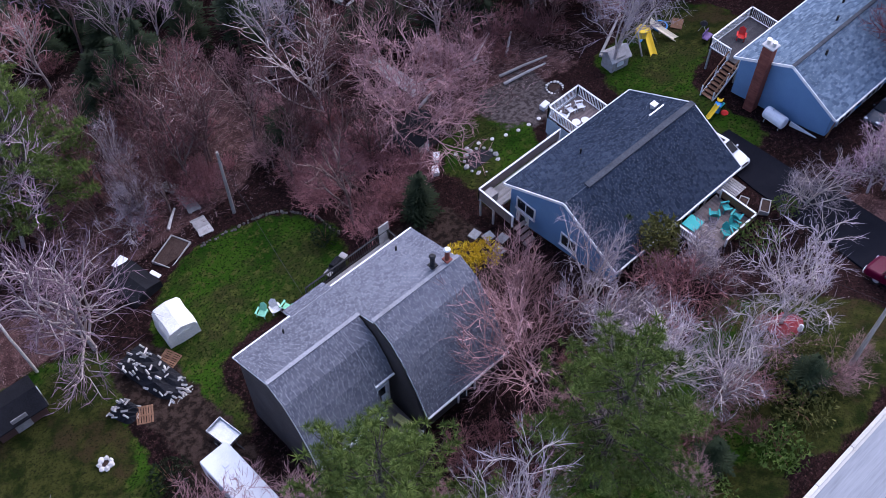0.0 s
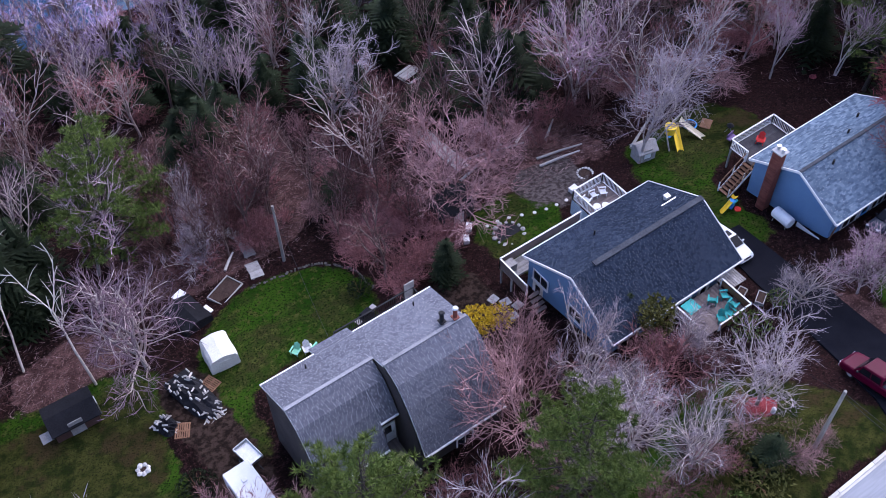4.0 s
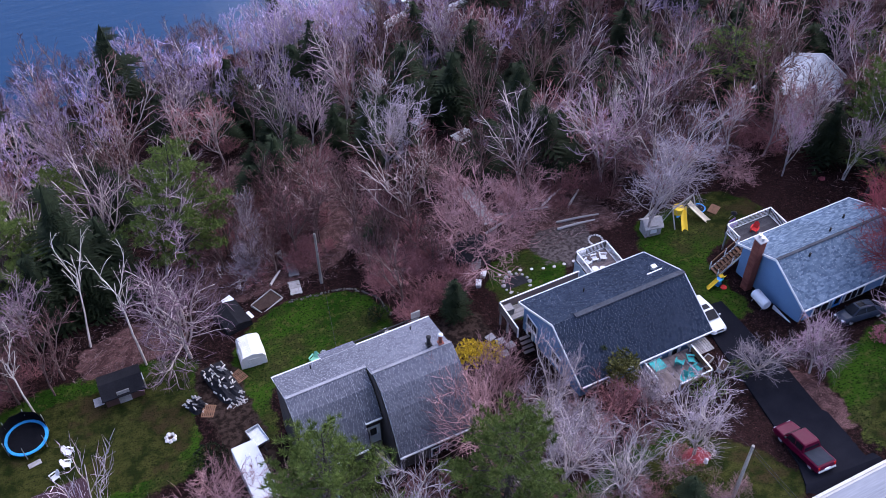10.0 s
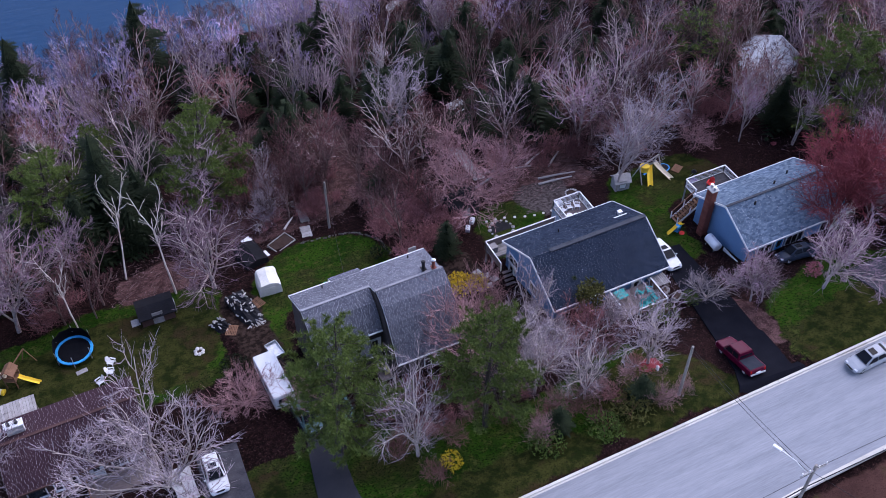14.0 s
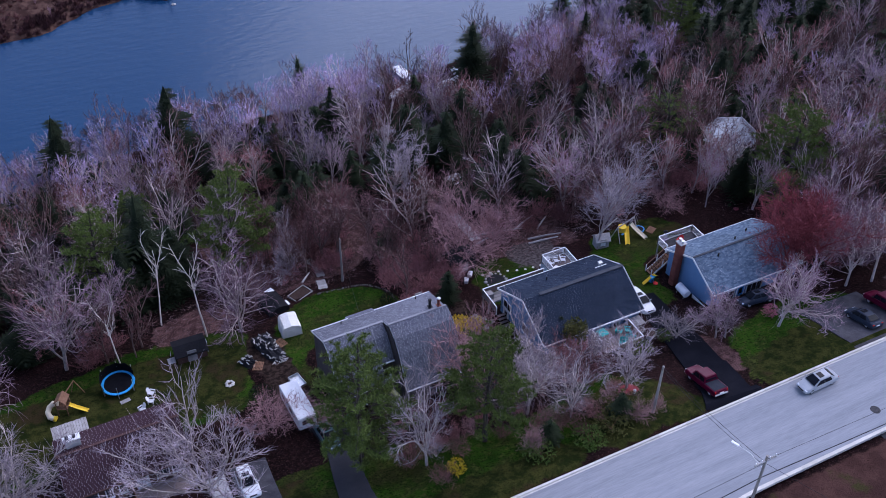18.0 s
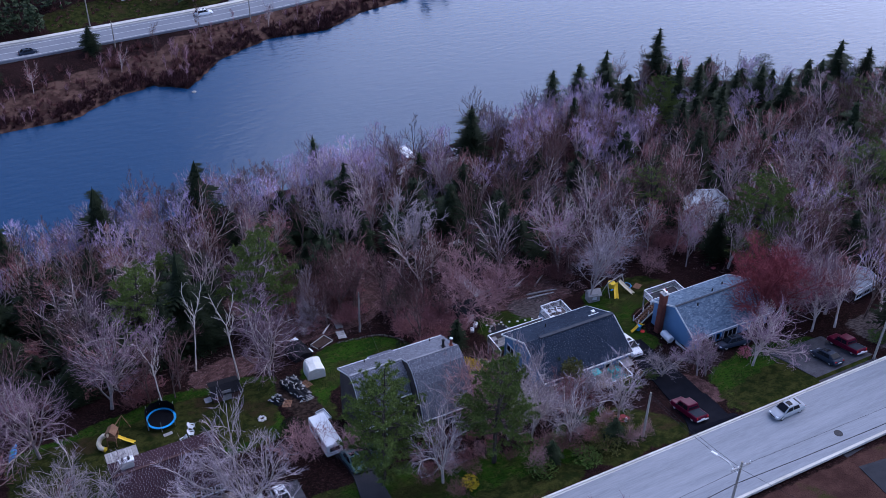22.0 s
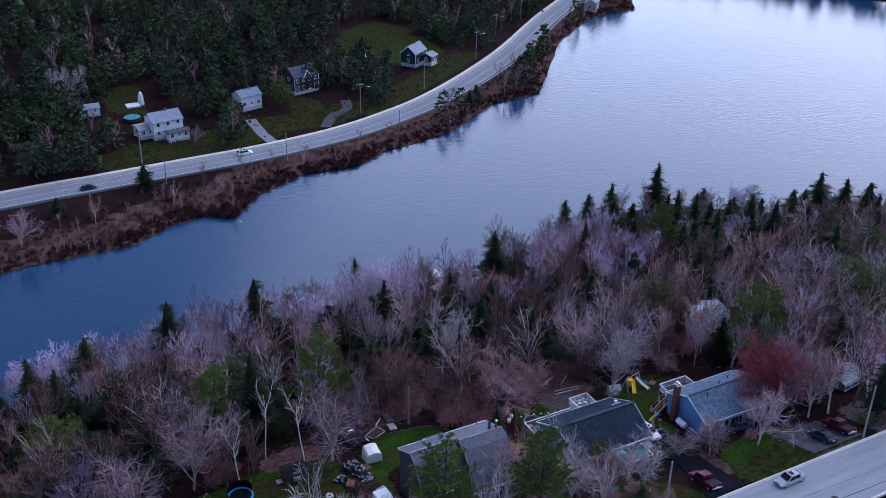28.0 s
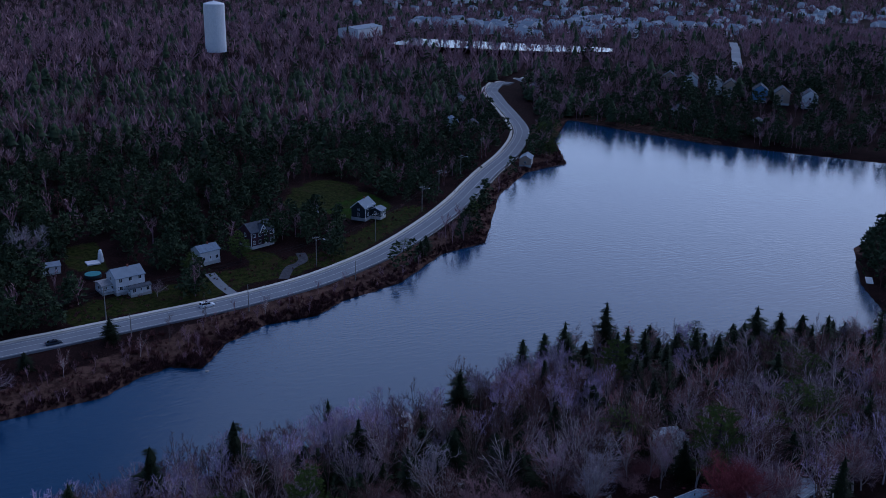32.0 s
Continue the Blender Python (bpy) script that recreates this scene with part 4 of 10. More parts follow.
# -- blue house with slate-dark roof and two decks --
def house_blue():
    h = thing("blue_house", 0, 0, 0, 0, "blue clapboard house with a dark slate-coloured shingle roof and white trim", "house")
    x0, x1, yf, yr, yk, ze, zk = 7.5, 19.8, 16.6, 26.2, 21.2, 15.55, 18.05
    roof_slope(h, (x0, yf, ze), (x1, yf, ze), (x1, yk, zk), (x0, yk, zk), "shingle_slate", "front_roof", seed=11)
    roof_slope(h, (x0, yr, ze), (x1, yr, ze), (x1, yk, zk), (x0, yk, zk), "shingle_slate", "rear_roof", seed=12)
    strip(h, "ridge_vent", (x0 + 2.0, yk, zk + 0.05), (x1, yk, zk + 0.05), 0.42, 0.1, "slate_roof")
    base = 11.4
    siding(h, x0 + 0.3, yf + 0.4, x1 - 0.3, yf + 0.4, base, ze - 0.05, "blue_siding", "front_wall")
    siding(h, x1 - 0.3, yr - 0.4, x0 + 0.3, yr - 0.4, base, ze - 0.05, "blue_siding", "rear_wall")
    gable(h, x0 + 0.3, (yf + 0.4, yk, yr - 0.4), (ze, zk - 0.16, ze), base, "blue_siding", True)
    gable(h, x1 - 0.3, (yf + 0.4, yk, yr - 0.4), (ze, zk - 0.16, ze), base, "blue_siding", False)
    for y, z in ((yf, ze), (yr, ze)):
        for x in (x0 - 0.03, x1 + 0.03):
            strip(h, "rake_board", (x, y, z - 0.06), (x, yk, zk - 0.06), 0.06, 0.2, "white_paint")
    strip(h, "fascia", (x0, yf - 0.05, ze - 0.07), (x1, yf - 0.05, ze - 0.07), 0.1, 0.16, "white_paint")
    strip(h, "fascia", (x0, yr + 0.05, ze - 0.07), (x1, yr + 0.05, ze - 0.07), 0.1, 0.16, "white_paint")
    window(h, x0 + 0.27, 24.4, 13.9, 1.5, 0.95, -90)
    door(h, x0 + 0.27, 24.6, 11.55, -90)
    window(h, x0 + 0.27, 20.6, 13.8, 1.2, 1.0, -90)
    window(h, 9.4, yf + 0.37, 13.2, 1.6, 1.1, 0)
    window(h, 14.6, yf + 0.37, 13.2, 1.4, 1.1, 0)
    door(h, 16.6, yf + 0.37, 12.75, 0)
    part("foundation", box(x0 + 0.33, yf + 0.43, 10.6, x1 - 0.33, yr - 0.43, 11.5), "concrete", h)
    vent_pipe(h, 12.2, 24.0, 16.75, 0.35)
    # chimney stub at the rear corner
    c = part("chimney", box(18.25, 23.05, 15.5, 18.6, 23.35, 17.4), "concrete", h, "low pale chimney stub")
    part("cap", box(18.2, 23.0, 17.4, 18.65, 23.4, 17.46), "steel", c)
    part("flashing", box(17.5, 22.75, 16.9, 18.95, 22.85, 17.3), "steel", c)

    d = thing("rear_deck", 0, 0, 0, 0, "long weathered deck with a white-capped railing behind the blue house", "deck")
    deck_floor(d, 6.3, 25.9, 14.0, 27.3, 14.0, "old_wood")
    railing(d, [(6.3, 24.2), (6.3, 27.3), (14.0, 27.3)], 14.0, 1.0, "white_paint", 0.16, solid_panel="deck")
    for k in range(7):
        part("step", box(6.35 - 0.0, 24.1 - 0.28 * (k + 1), 13.8 - 0.28 * k, 7.3, 24.1 - 0.28 * k, 13.84 - 0.28 * k), "deck", d)
    part("bin_lid", box(6.5, 26.4, 14.0, 7.2, 27.1, 14.7), "old_wood", d)

    s = thing("sitting_deck", 0, 0, 0, 0, "raised square deck with slatted pale blue sides and white rails", "deck")
    deck_floor(s, 15.0, 26.4, 18.0, 29.3, 14.0, "deck")
    railing(s, [(15.0, 26.6), (15.0, 29.3), (18.0, 29.3), (18.0, 26.6)], 14.0, 1.0, "white_paint", 0.14)
    for k in range(9):
        part("slat", box(14.93, 26.5, 12.4 + 0.17 * k, 14.96, 29.3, 12.53 + 0.17 * k), "pale_blue", s)
        part("slat", box(15.0, 29.33, 12.4 + 0.17 * k, 18.0, 29.36, 12.53 + 0.17 * k), "pale_blue", s)

    f = thing("front_deck", 0, 0, 0, 0, "brown board deck with white rail before the blue house", "deck")
    deck_floor(f, 13.3, 13.6, 17.6, 16.6, 14.55, "deck", "y")
    railing(f, [(14.6, 13.6), (17.6, 13.6), (17.6, 16.3)], 14.55, 0.75, "white_paint", 0.16, solid_panel="brown_wood")
    railing(f, [(13.3, 16.5), (13.3, 14.8)], 14.55, 0.75, "white_paint", 0.16)
    for k in range(4):
        part("step", box(13.1, 13.5 - 0.3 * k, 14.35 - 0.18 * k, 14.5, 13.8 - 0.3 * k, 14.4 - 0.18 * k), "deck", f)
    part("skirt", box(13.35, 13.65, 13.2, 17.5, 13.7, 14.4), "brown_wood", f)
    part("bench_shelf", box(14.4, 13.15, 13.85, 17.9, 13.5, 13.9), "old_wood", f)
    for k in range(9):
        part("board", box(17.7 + 0.2 * k, 15.6, 14.55 - 0.0, 17.86 + 0.2 * k, 16.9, 14.6), "old_wood", f)


M["pale_blue"] = surface("pale_blue_paint", (0.34, 0.42, 0.48), (0.44, 0.52, 0.58), 1, 14, 0.7, 0.1)
house_blue()


# -- second blue house with a tall brick chimney --
def house_brick_chimney():
    h = thing("blue_gable_house", 0, 0, 0, 0, "blue-sided house with blue-grey shingle roof, white trim and brick chimney", "house")
    x0, x1, yf, yr, yk, ze, zk = 27.1, 39.4, 14.5, 22.9, 18.6, 16.25, 18.35
    roof_slope(h, (x0, yf, ze), (x1, yf, ze), (x1, yk, zk), (x0, yk, zk), "shingle_blue", "front_roof", seed=21)
    roof_slope(h, (x0, yr, ze), (x1, yr, ze), (x1, yk, zk), (x0, yk, zk), "shingle_blue", "rear_roof", seed=22)
    strip(h, "ridge_cap", (x0, yk, zk + 0.03), (x1, yk, zk + 0.03), 0.26, 0.06, "slate_roof")
    base = 11.8
    siding(h, x0 + 0.3, yf + 0.4, x1 - 0.3, yf + 0.4, base, ze - 0.05, "blue_siding", "front_wall")
    siding(h, x1 - 0.3, yr - 0.4, x0 + 0.3, yr - 0.4, base, ze - 0.05, "blue_siding", "rear_wall")
    gable(h, x0 + 0.3, (yf + 0.4, yk, yr - 0.4), (ze, zk - 0.16, ze), base, "blue_siding", True)
    gable(h, x1 - 0.3, (yf + 0.4, yk, yr - 0.4), (ze, zk - 0.16, ze), base, "blue_siding", False)
    for y, z in ((yf, ze), (yr, ze)):
        for x in (x0 - 0.03, x1 + 0.03):
            strip(h, "rake_board", (x, y, z - 0.06), (x, yk, zk - 0.06), 0.06, 0.2, "white_paint")
        strip(h, "fascia", (x0, y + (0.05 if y > yk else -0.05), z - 0.07), (x1, y + (0.05 if y > yk else -0.05), z - 0.07), 0.1, 0.16, "white_paint")
    strip(h, "downpipe", (x0 + 0.2, yf + 0.02, ze - 0.2), (x0 + 0.2, yf + 0.3, 13.2), 0.08, 0.08, "brown_wood")
    part("foundation", box(x0 + 0.33, yf + 0.43, 11.0, x1 - 0.33, yr - 0.43, 12.0), "concrete", h)
    c = part("chimney", box(26.5, 20.1, 11.8, 27.15, 20.85, 19.1), "brick", h, "tall red brick chimney")
    for k in range(34):
        for j in range(2):
            bm = bmesh.new()
            for i in range(3):
                y = 20.1 + i * 0.25 - 0.125 * j
                if 20.08 <= y <= 20.62:
                    block(bm, 26.44, y + 0.01, 11.85 + k * 0.21 + j * 0.105, 26.51, y + 0.235, 11.94 + k * 0.21 + j * 0.105)
            part("brick", bm, "brick", c)
    part("cap", box(26.4, 20.0, 19.1, 27.25, 20.95, 19.2), "concrete", c)
    for y in (20.25, 20.7):
        part("flue", tube(bmesh.new(), [(26.83, y, 19.2), (26.83, y, 19.5), (26.83, y, 19.55)], [0.13, 0.13, 0.18], 8), "steel", c)
    part("clean_out", box(26.40, 20.2, 12.6, 26.46, 20.6, 13.0), "black_iron", c)
    part("board", box(26.9, 15.0, 13.1, 26.98, 17.3, 14.1), "white_paint", h, "white-painted sheet leaning on the wall")
    for x, y, z in ((30, 17.9, 18.1), (33.5, 19.4, 18.05), (36, 20.4, 17.6)):
        vent_pipe(h, x, y, z, 0.3, 0.09)
    window(h, 29.6, yf + 0.37, 14.2, 1.6, 1.2, 0)
    window(h, 33.2, yf + 0.37, 14.2, 2.0, 1.2, 0, 3)
    window(h, 37.2, yf + 0.37, 14.2, 1.6, 1.2, 0)
    door(h, 31.3, yf + 0.37, 13.5, 0, "blue")
    d = thing("back_deck", 0, 0, 0, 0, "raised rear deck with white rails and a brown wooden stair", "deck")
    deck_floor(d, 28.2, 22.9, 33.0, 25.6, 14.6, "grey_deck")
    railing(d, [(28.2, 23.9), (28.2, 25.6), (33.0, 25.6), (33.0, 23.0)], 14.6, 1.0, "white_paint", 0.15)
    n = 9
    for k in range(n):
        part("step", box(28.1 - 0.27 * (k + 1), 22.9, 14.45 - 0.2 * k, 28.1 - 0.27 * k, 23.9, 14.5 - 0.2 * k), "brown_wood", d)
    for y in (22.88, 23.92):
        strip(d, "stringer", (28.1, y, 14.45), (28.1 - 0.27 * n, y, 14.45 - 0.2 * n), 0.05, 0.24, "white_paint")
        strip(d, "stair_rail", (28.1, y, 15.45), (28.1 - 0.27 * n, y, 15.45 - 0.2 * n), 0.08, 0.08, "brown_wood")
        for k in (0, 4, 9):
            part("post", box(28.1 - 0.27 * k - 0.04, y - 0.04, 14.4 - 0.2 * k, 28.1 - 0.27 * k + 0.04, y + 0.04, 15.5 - 0.2 * k), "white_paint", d)


M["grey_deck"] = surface("dark_grey_deck_boards", (0.035, 0.034, 0.038), (0.085, 0.08, 0.085), 1, 14, 0.85, 0.2, vary=0.15)
house_brick_chimney()


# -- brown bungalow --
def house_brown():
    h = thing("brown_bungalow", 0, 0, 0, 0, "low bungalow with a dark brown shingle roof and white-framed windows", "house")
    x0, x1, yf, yr, yk, ze, zk = -39.0, -28.0, 18.6, 25.9, 22.6, 15.9, 17.3
    roof_slope(h, (x0, yf, ze), (x1, yf, ze), (x1, yk, zk), (x0, yk, zk), "shingle_brown", "front_roof", seed=31)
    roof_slope(h, (x0, yr, ze), (x1, yr, ze), (x1, yk, zk), (x0, yk, zk), "shingle_brown", "rear_roof", seed=32)
    strip(h, "ridge_cap", (x0, yk, zk + 0.03), (x1, yk, zk + 0.03), 0.26, 0.06, "brown_roof")
    base = 11.6
    siding(h, x0 + 0.4, yf + 0.5, x1 - 0.4, yf + 0.5, base, ze - 0.05, "brown_siding", "front_wall")
    siding(h, x1 - 0.4, yr - 0.4, x0 + 0.4, yr - 0.4, base, ze - 0.05, "brown_siding", "rear_wall")
    gable(h, x0 + 0.4, (yf + 0.5, yk, yr - 0.4), (ze, zk - 0.16, ze), base, "brown_siding", True)
    gable(h, x1 - 0.4, (yf + 0.5, yk, yr - 0.4), (ze, zk - 0.16, ze), base, "brown_siding", False)
    for x in (-37.2, -35.6, -34.4):
        window(h, x, yf + 0.47, 14.0, 1.3 if x < -36 else 0.5, 1.2, 0, 1)
    door(h, -32.6, yf + 0.47, 13.6, 0)
    for x in (-30.8, -29.4):
        window(h, x, yf + 0.47, 14.3, 1.0, 0.8, 0)
    c = part("chimney", box(-37.9, 23.4, 16.0, -36.6, 23.9, 17.9), "concrete", h, "low pale block chimney")
    part("cap", box(-38.0, 23.3, 17.9, -36.5, 24.0, 18.0), "white_paint", c)
    for k in (0.3, 0.9):
        part("flue", tube(bmesh.new(), [(-37.9 + k, 23.65, 18), (-37.9 + k, 23.65, 18.3)], 0.14, 8), "cover", c)
    strip(h, "fascia", (x0, yf - 0.05, ze - 0.07), (x1, yf - 0.05, ze - 0.07), 0.1, 0.16, "brown_siding")
    p = thing("lean_to_roof", 0, 0, 0, 0, "pale ribbed metal lean-to roof behind the brown bungalow", "lean-to")
    for k in range(13):
        part("roof_sheet", box(-38.9 + 0.25 * k, 25.9, 14.9, -38.67 + 0.25 * k, 28.4, 14.94 + 0.03 * (k % 2), 0, None), "old_wood", p)
    for x in (-38.7, -35.9):
        part("post", box(x, 28.2, 11, x + 0.1, 28.3, 14.9), "old_wood", p)
    q = thing("front_patio", 0, 0, 0, 0, "weathered brown patio platform with a board fence by the bungalow", "patio")
    part("slab", box(-33.6, 15.6, 13.2, -28.2, 18.9, 13.75), "deck", q)
    part("fence", box(-33.65, 15.55, 13.75, -33.55, 18.9, 14.5), "brown_wood", q)
    part("walk", box(-27.6, 10.4, 13.4, -26.0, 16.4, 14.75), "concrete", q)


house_brown()


def house_teal():
    h = thing("teal_roofed_house", 0, 0, 0, 0, "house with a dark teal shingle roof at the wood's edge", "house")
    roof_slope(h, (-60, 21.0, 15.6), (-49.6, 21.0, 15.6), (-49.6, 25.3, 17.4), (-60, 25.3, 17.4), "shingle_teal", "front_roof", seed=41)
    roof_slope(h, (-60, 29.6, 15.6), (-49.6, 29.6, 15.6), (-49.6, 25.3, 17.4), (-60, 25.3, 17.4), "shingle_teal", "rear_roof", seed=42)
    for args in ((-59.6, 21.5, -50, 21.5), (-50, 29.2, -59.6, 29.2)):
        siding(h, *args, 11.0, 15.55, "brown_siding")
    gable(h, -50, (21.5, 25.3, 29.2), (15.6, 17.2, 15.6), 11.0, "brown_siding", False)
    gable(h, -59.6, (21.5, 25.3, 29.2), (15.6, 17.2, 15.6), 11.0, "brown_siding", True)
    part("vent_pipe", tube(bmesh.new(), [(-52.6, 26.8, 16.5), (-52.6, 26.8, 17.4), (-52.6, 26.8, 17.5)], [0.16, 0.16, 0.22], 10), "steel", h)


house_teal()


# ---- vehicles ----
def paint(name, a, b):
    M[name] = surface(name + "_paint", a, b, 1.0, 30, 0.32, 0.0, spec=0.2)


M["crimson"] = surface("crimson_paint", (0.060, 0.001, 0.012), (0.092, 0.002, 0.020), 1.0, 30, 0.3, 0.0, spec=0.12)
paint("pearl", (0.68, 0.69, 0.70), (0.76, 0.77, 0.78))
paint("silver", (0.27, 0.29, 0.31), (0.34, 0.36, 0.39))
paint("navy", (0.012, 0.020, 0.035), (0.02, 0.03, 0.05))
paint("sea_green", (0.05, 0.11, 0.11), (0.08, 0.15, 0.15))
M["car_glass"] = surface("dark_car_glass", (0.005, 0.006, 0.009), (0.010, 0.012, 0.016), 1, 3, 0.18, 0.0, spec=0.12)
M["rubber"] = surface("tyre_rubber", (0.012, 0.012, 0.013), (0.03, 0.03, 0.03), 4, 30, 0.85, 0.3)
M["lamp_red"] = surface("red_lens", (0.35, 0.01, 0.01), (0.45, 0.02, 0.02), 4, 30, 0.2, 0.0)
M["lamp_clear"] = surface("clear_lens", (0.55, 0.57, 0.60), (0.70, 0.72, 0.75), 4, 30, 0.15, 0.0)
M["bed_cover"] = surface("black_vinyl", (0.022, 0.026, 0.034), (0.038, 0.043, 0.054), 2, 20, 0.8, 0.1, spec=0.03)


def loft(sections, material, name, parent, label="", waist=0.55):
    """A body from cross-sections along x: each (x, half width low, half width high, z low, z high)."""
    bm = bmesh.new()
    rings = []
    for x, w0, w1, z0, z1 in sections:
        zm = z0 + (z1 - z0) * waist
        ring = [(-w0 * 0.94, z0), (-w0, z0 + 0.08), (-w0, zm), (-w1, z1 - 0.05), (-w1 * 0.9, z1), (w1 * 0.9, z1), (w1, z1 - 0.05), (w0, zm), (w0, z0 + 0.08), (w0 * 0.94, z0)]
        rings.append([bm.verts.new((x, y, z)) for y, z in ring])
    for a, b in zip(rings, rings[1:]):
        for k in range(len(a)):
            j = (k + 1) % len(a)
            bm.faces.new((a[k], a[j], b[j], b[k]))
    bm.faces.new(rings[0][::-1])
    bm.faces.new(rings[-1])
    bmesh.ops.recalc_face_normals(bm, faces=bm.faces)
    return part(name, bm, material, parent, label)


def wheel(parent, x, y, r):
    s = 1 if y > 0 else -1
    prof = [(y - s * 0.11, r * 0.92), (y - s * 0.09, r), (y + s * 0.08, r), (y + s * 0.10, r * 0.92), (y + s * 0.10, r * 0.66)]
    bm = bmesh.new()
    n = 16
    rows = [[bm.verts.new((x + math.cos(6.2832 * k / n) * q, yy, r + math.sin(6.2832 * k / n) * q)) for k in range(n)] for yy, q in prof]
    for a, b in zip(rows, rows[1:]):
        for k in range(n):
            bm.faces.new((a[k], a[(k + 1) % n], b[(k + 1) % n], b[k]))
    bm.faces.new(rows[0])
    bmesh.ops.recalc_face_normals(bm, faces=bm.faces)
    w = part("wheel", bm, "rubber", parent)
    bm = bmesh.new()
    tube(bm, [(x, y + s * 0.06, r), (x, y + s * 0.095, r)], [r * 0.66, r * 0.6], 12)
    part("rim", bm, "steel", w)
    return w


def glass_panel(parent, pts, name="window"):
    """A pane with thickness through four points."""
    pts = [Vector(p) for p in pts]
    nrm = (pts[1] - pts[0]).cross(pts[3] - pts[0]).normalized() * 0.008
    bm = bmesh.new()
    a = [bm.verts.new(p + nrm) for p in pts]
    b = [bm.verts.new(p - nrm) for p in pts]
    bm.faces.new(a)
    bm.faces.new(b[::-1])
    for k in range(4):
        bm.faces.new((a[k], b[k], b[(k + 1) % 4], a[(k + 1) % 4]))
    bmesh.ops.recalc_face_normals(bm, faces=bm.faces)
    return part(name, bm, "car_glass", parent)


def vehicle(name, label, x, y, turn, colour, kind="sedan", group="parked vehicles", z=None):
    """A car that looks along its own +x; kind sedan, suv or pickup."""
    zz = at(x, y) if z is None else z
    c = thing(name, x, y, zz, turn, label, "car" if kind != "pickup" else "pickup truck", group)
    # stand it on the slope of its ground
    if z is None:
        a = radians(turn)
        dx, dy = math.cos(a) * 1.4, math.sin(a) * 1.4
        pitch = math.atan2(at(x + dx, y + dy) - at(x - dx, y - dy), 2.8)
        roll = math.atan2(at(x - dy * 0.5, y + dx * 0.5) - at(x + dy * 0.5, y - dx * 0.5), 1.4)
        c.matrix_basis = Matrix.Translation((x, y, zz + 0.07)) @ Matrix.Rotation(a, 4, "Z") @ Matrix.Rotation(-pitch, 4, "Y") @ Matrix.Rotation(roll, 4, "X")
    if kind == "pickup":
        L, W, r = 5.8, 0.98, 0.39
        loft([(-2.9, 0.90, 0.88, 0.45, 1.0), (-2.8, W, 0.95, 0.40, 1.06), (-1.0, W, 0.95, 0.38, 1.06)], colour, "bed_side", c)
        part("bed_cover", box(-2.75, -0.82, 1.06, -1.0, 0.82, 1.10, 0.02), "bed_cover", c, "black vinyl bed cover")
        loft([(-1.0, W, 0.95, 0.38, 1.08), (1.3, W, 0.95, 0.38, 1.10), (2.6, W * 0.98, 0.86, 0.40, 1.04), (2.85, 0.90, 0.76, 0.46, 0.92)], colour, "body", c)
        loft([(-0.98, 0.93, 0.72, 1.05, 1.78), (-0.85, 0.93, 0.74, 1.05, 1.84), (0.75, 0.93, 0.74, 1.06, 1.84), (1.45, 0.93, 0.70, 1.06, 1.15)], colour, "cab", c, "", 0.12)
        glass_panel(c, [(1.48, -0.80, 1.16), (1.48, 0.80, 1.16), (0.80, 0.68, 1.80), (0.80, -0.68, 1.80)], "windscreen")
        glass_panel(c, [(-1.01, -0.72, 1.25), (-1.01, 0.72, 1.25), (-0.93, 0.66, 1.72), (-0.93, -0.66, 1.72)], "rear_window")
        for s in (-1, 1):
            for a0, a1 in ((-0.85, -0.05), (0.05, 1.05)):
                glass_panel(c, [(a0, s * 0.925, 1.22), (a1, s * 0.925, 1.22), (min(a1, 0.75), s * 0.80, 1.70), (a0, s * 0.80, 1.70)], "side_window")
            part("tail_lamp", box(-2.92, s * 0.78 - 0.08, 0.70, -2.86, s * 0.78 + 0.08, 1.0), "lamp_red", c)
            part("headlamp", box(2.78, s * 0.66 - 0.15, 0.72, 2.90, s * 0.66 + 0.15, 0.88), "lamp_clear", c)
            part("mirror", box(1.0, s * 1.02 - 0.09, 1.15, 1.15, s * 1.02 + 0.09, 1.33, 0.02), "black_iron", c)
        part("bumper", box(-3.0, -0.86, 0.42, -2.86, 0.86, 0.60, 0.03), "steel", c, "chrome rear bumper")
        part("bumper", box(2.82, -0.86, 0.40, 2.98, 0.86, 0.62, 0.03), "steel", c, "chrome front bumper")
        part("plate", box(-3.02, -0.25, 0.62, -2.95, 0.25, 0.76), "white_paint", c)
        for wx in (-1.9, 1.85):
            for s in (-1, 1):
                wheel(c, wx, s * 0.86, r)
        c.matrix_basis = c.matrix_basis @ Matrix.Scale(0.82, 4)
        return c
    suv = kind == "suv"
    L, W, r, belt, roof = (4.7, 0.94, 0.35, 1.02, 1.68) if suv else (4.65, 0.90, 0.32, 0.88, 1.42)
    h = L / 2
    loft([(-h, W * 0.82, W * 0.75, 0.36, belt - 0.14), (-h + 0.15, W * 0.97, W * 0.88, 0.28, belt), (-0.8, W, W * 0.93, 0.24, belt + 0.02), (0.9, W, W * 0.92, 0.24, belt),
          (h - 0.55, W * 0.96, W * 0.84, 0.26, belt - 0.14), (h - 0.1, W * 0.84, W * 0.70, 0.32, belt - 0.28), (h, W * 0.7, W * 0.6, 0.36, belt - 0.36)], colour, "body", c)
    back = (-h + 0.12, -h + 0.5) if suv else (-h + 0.55, -1.15)
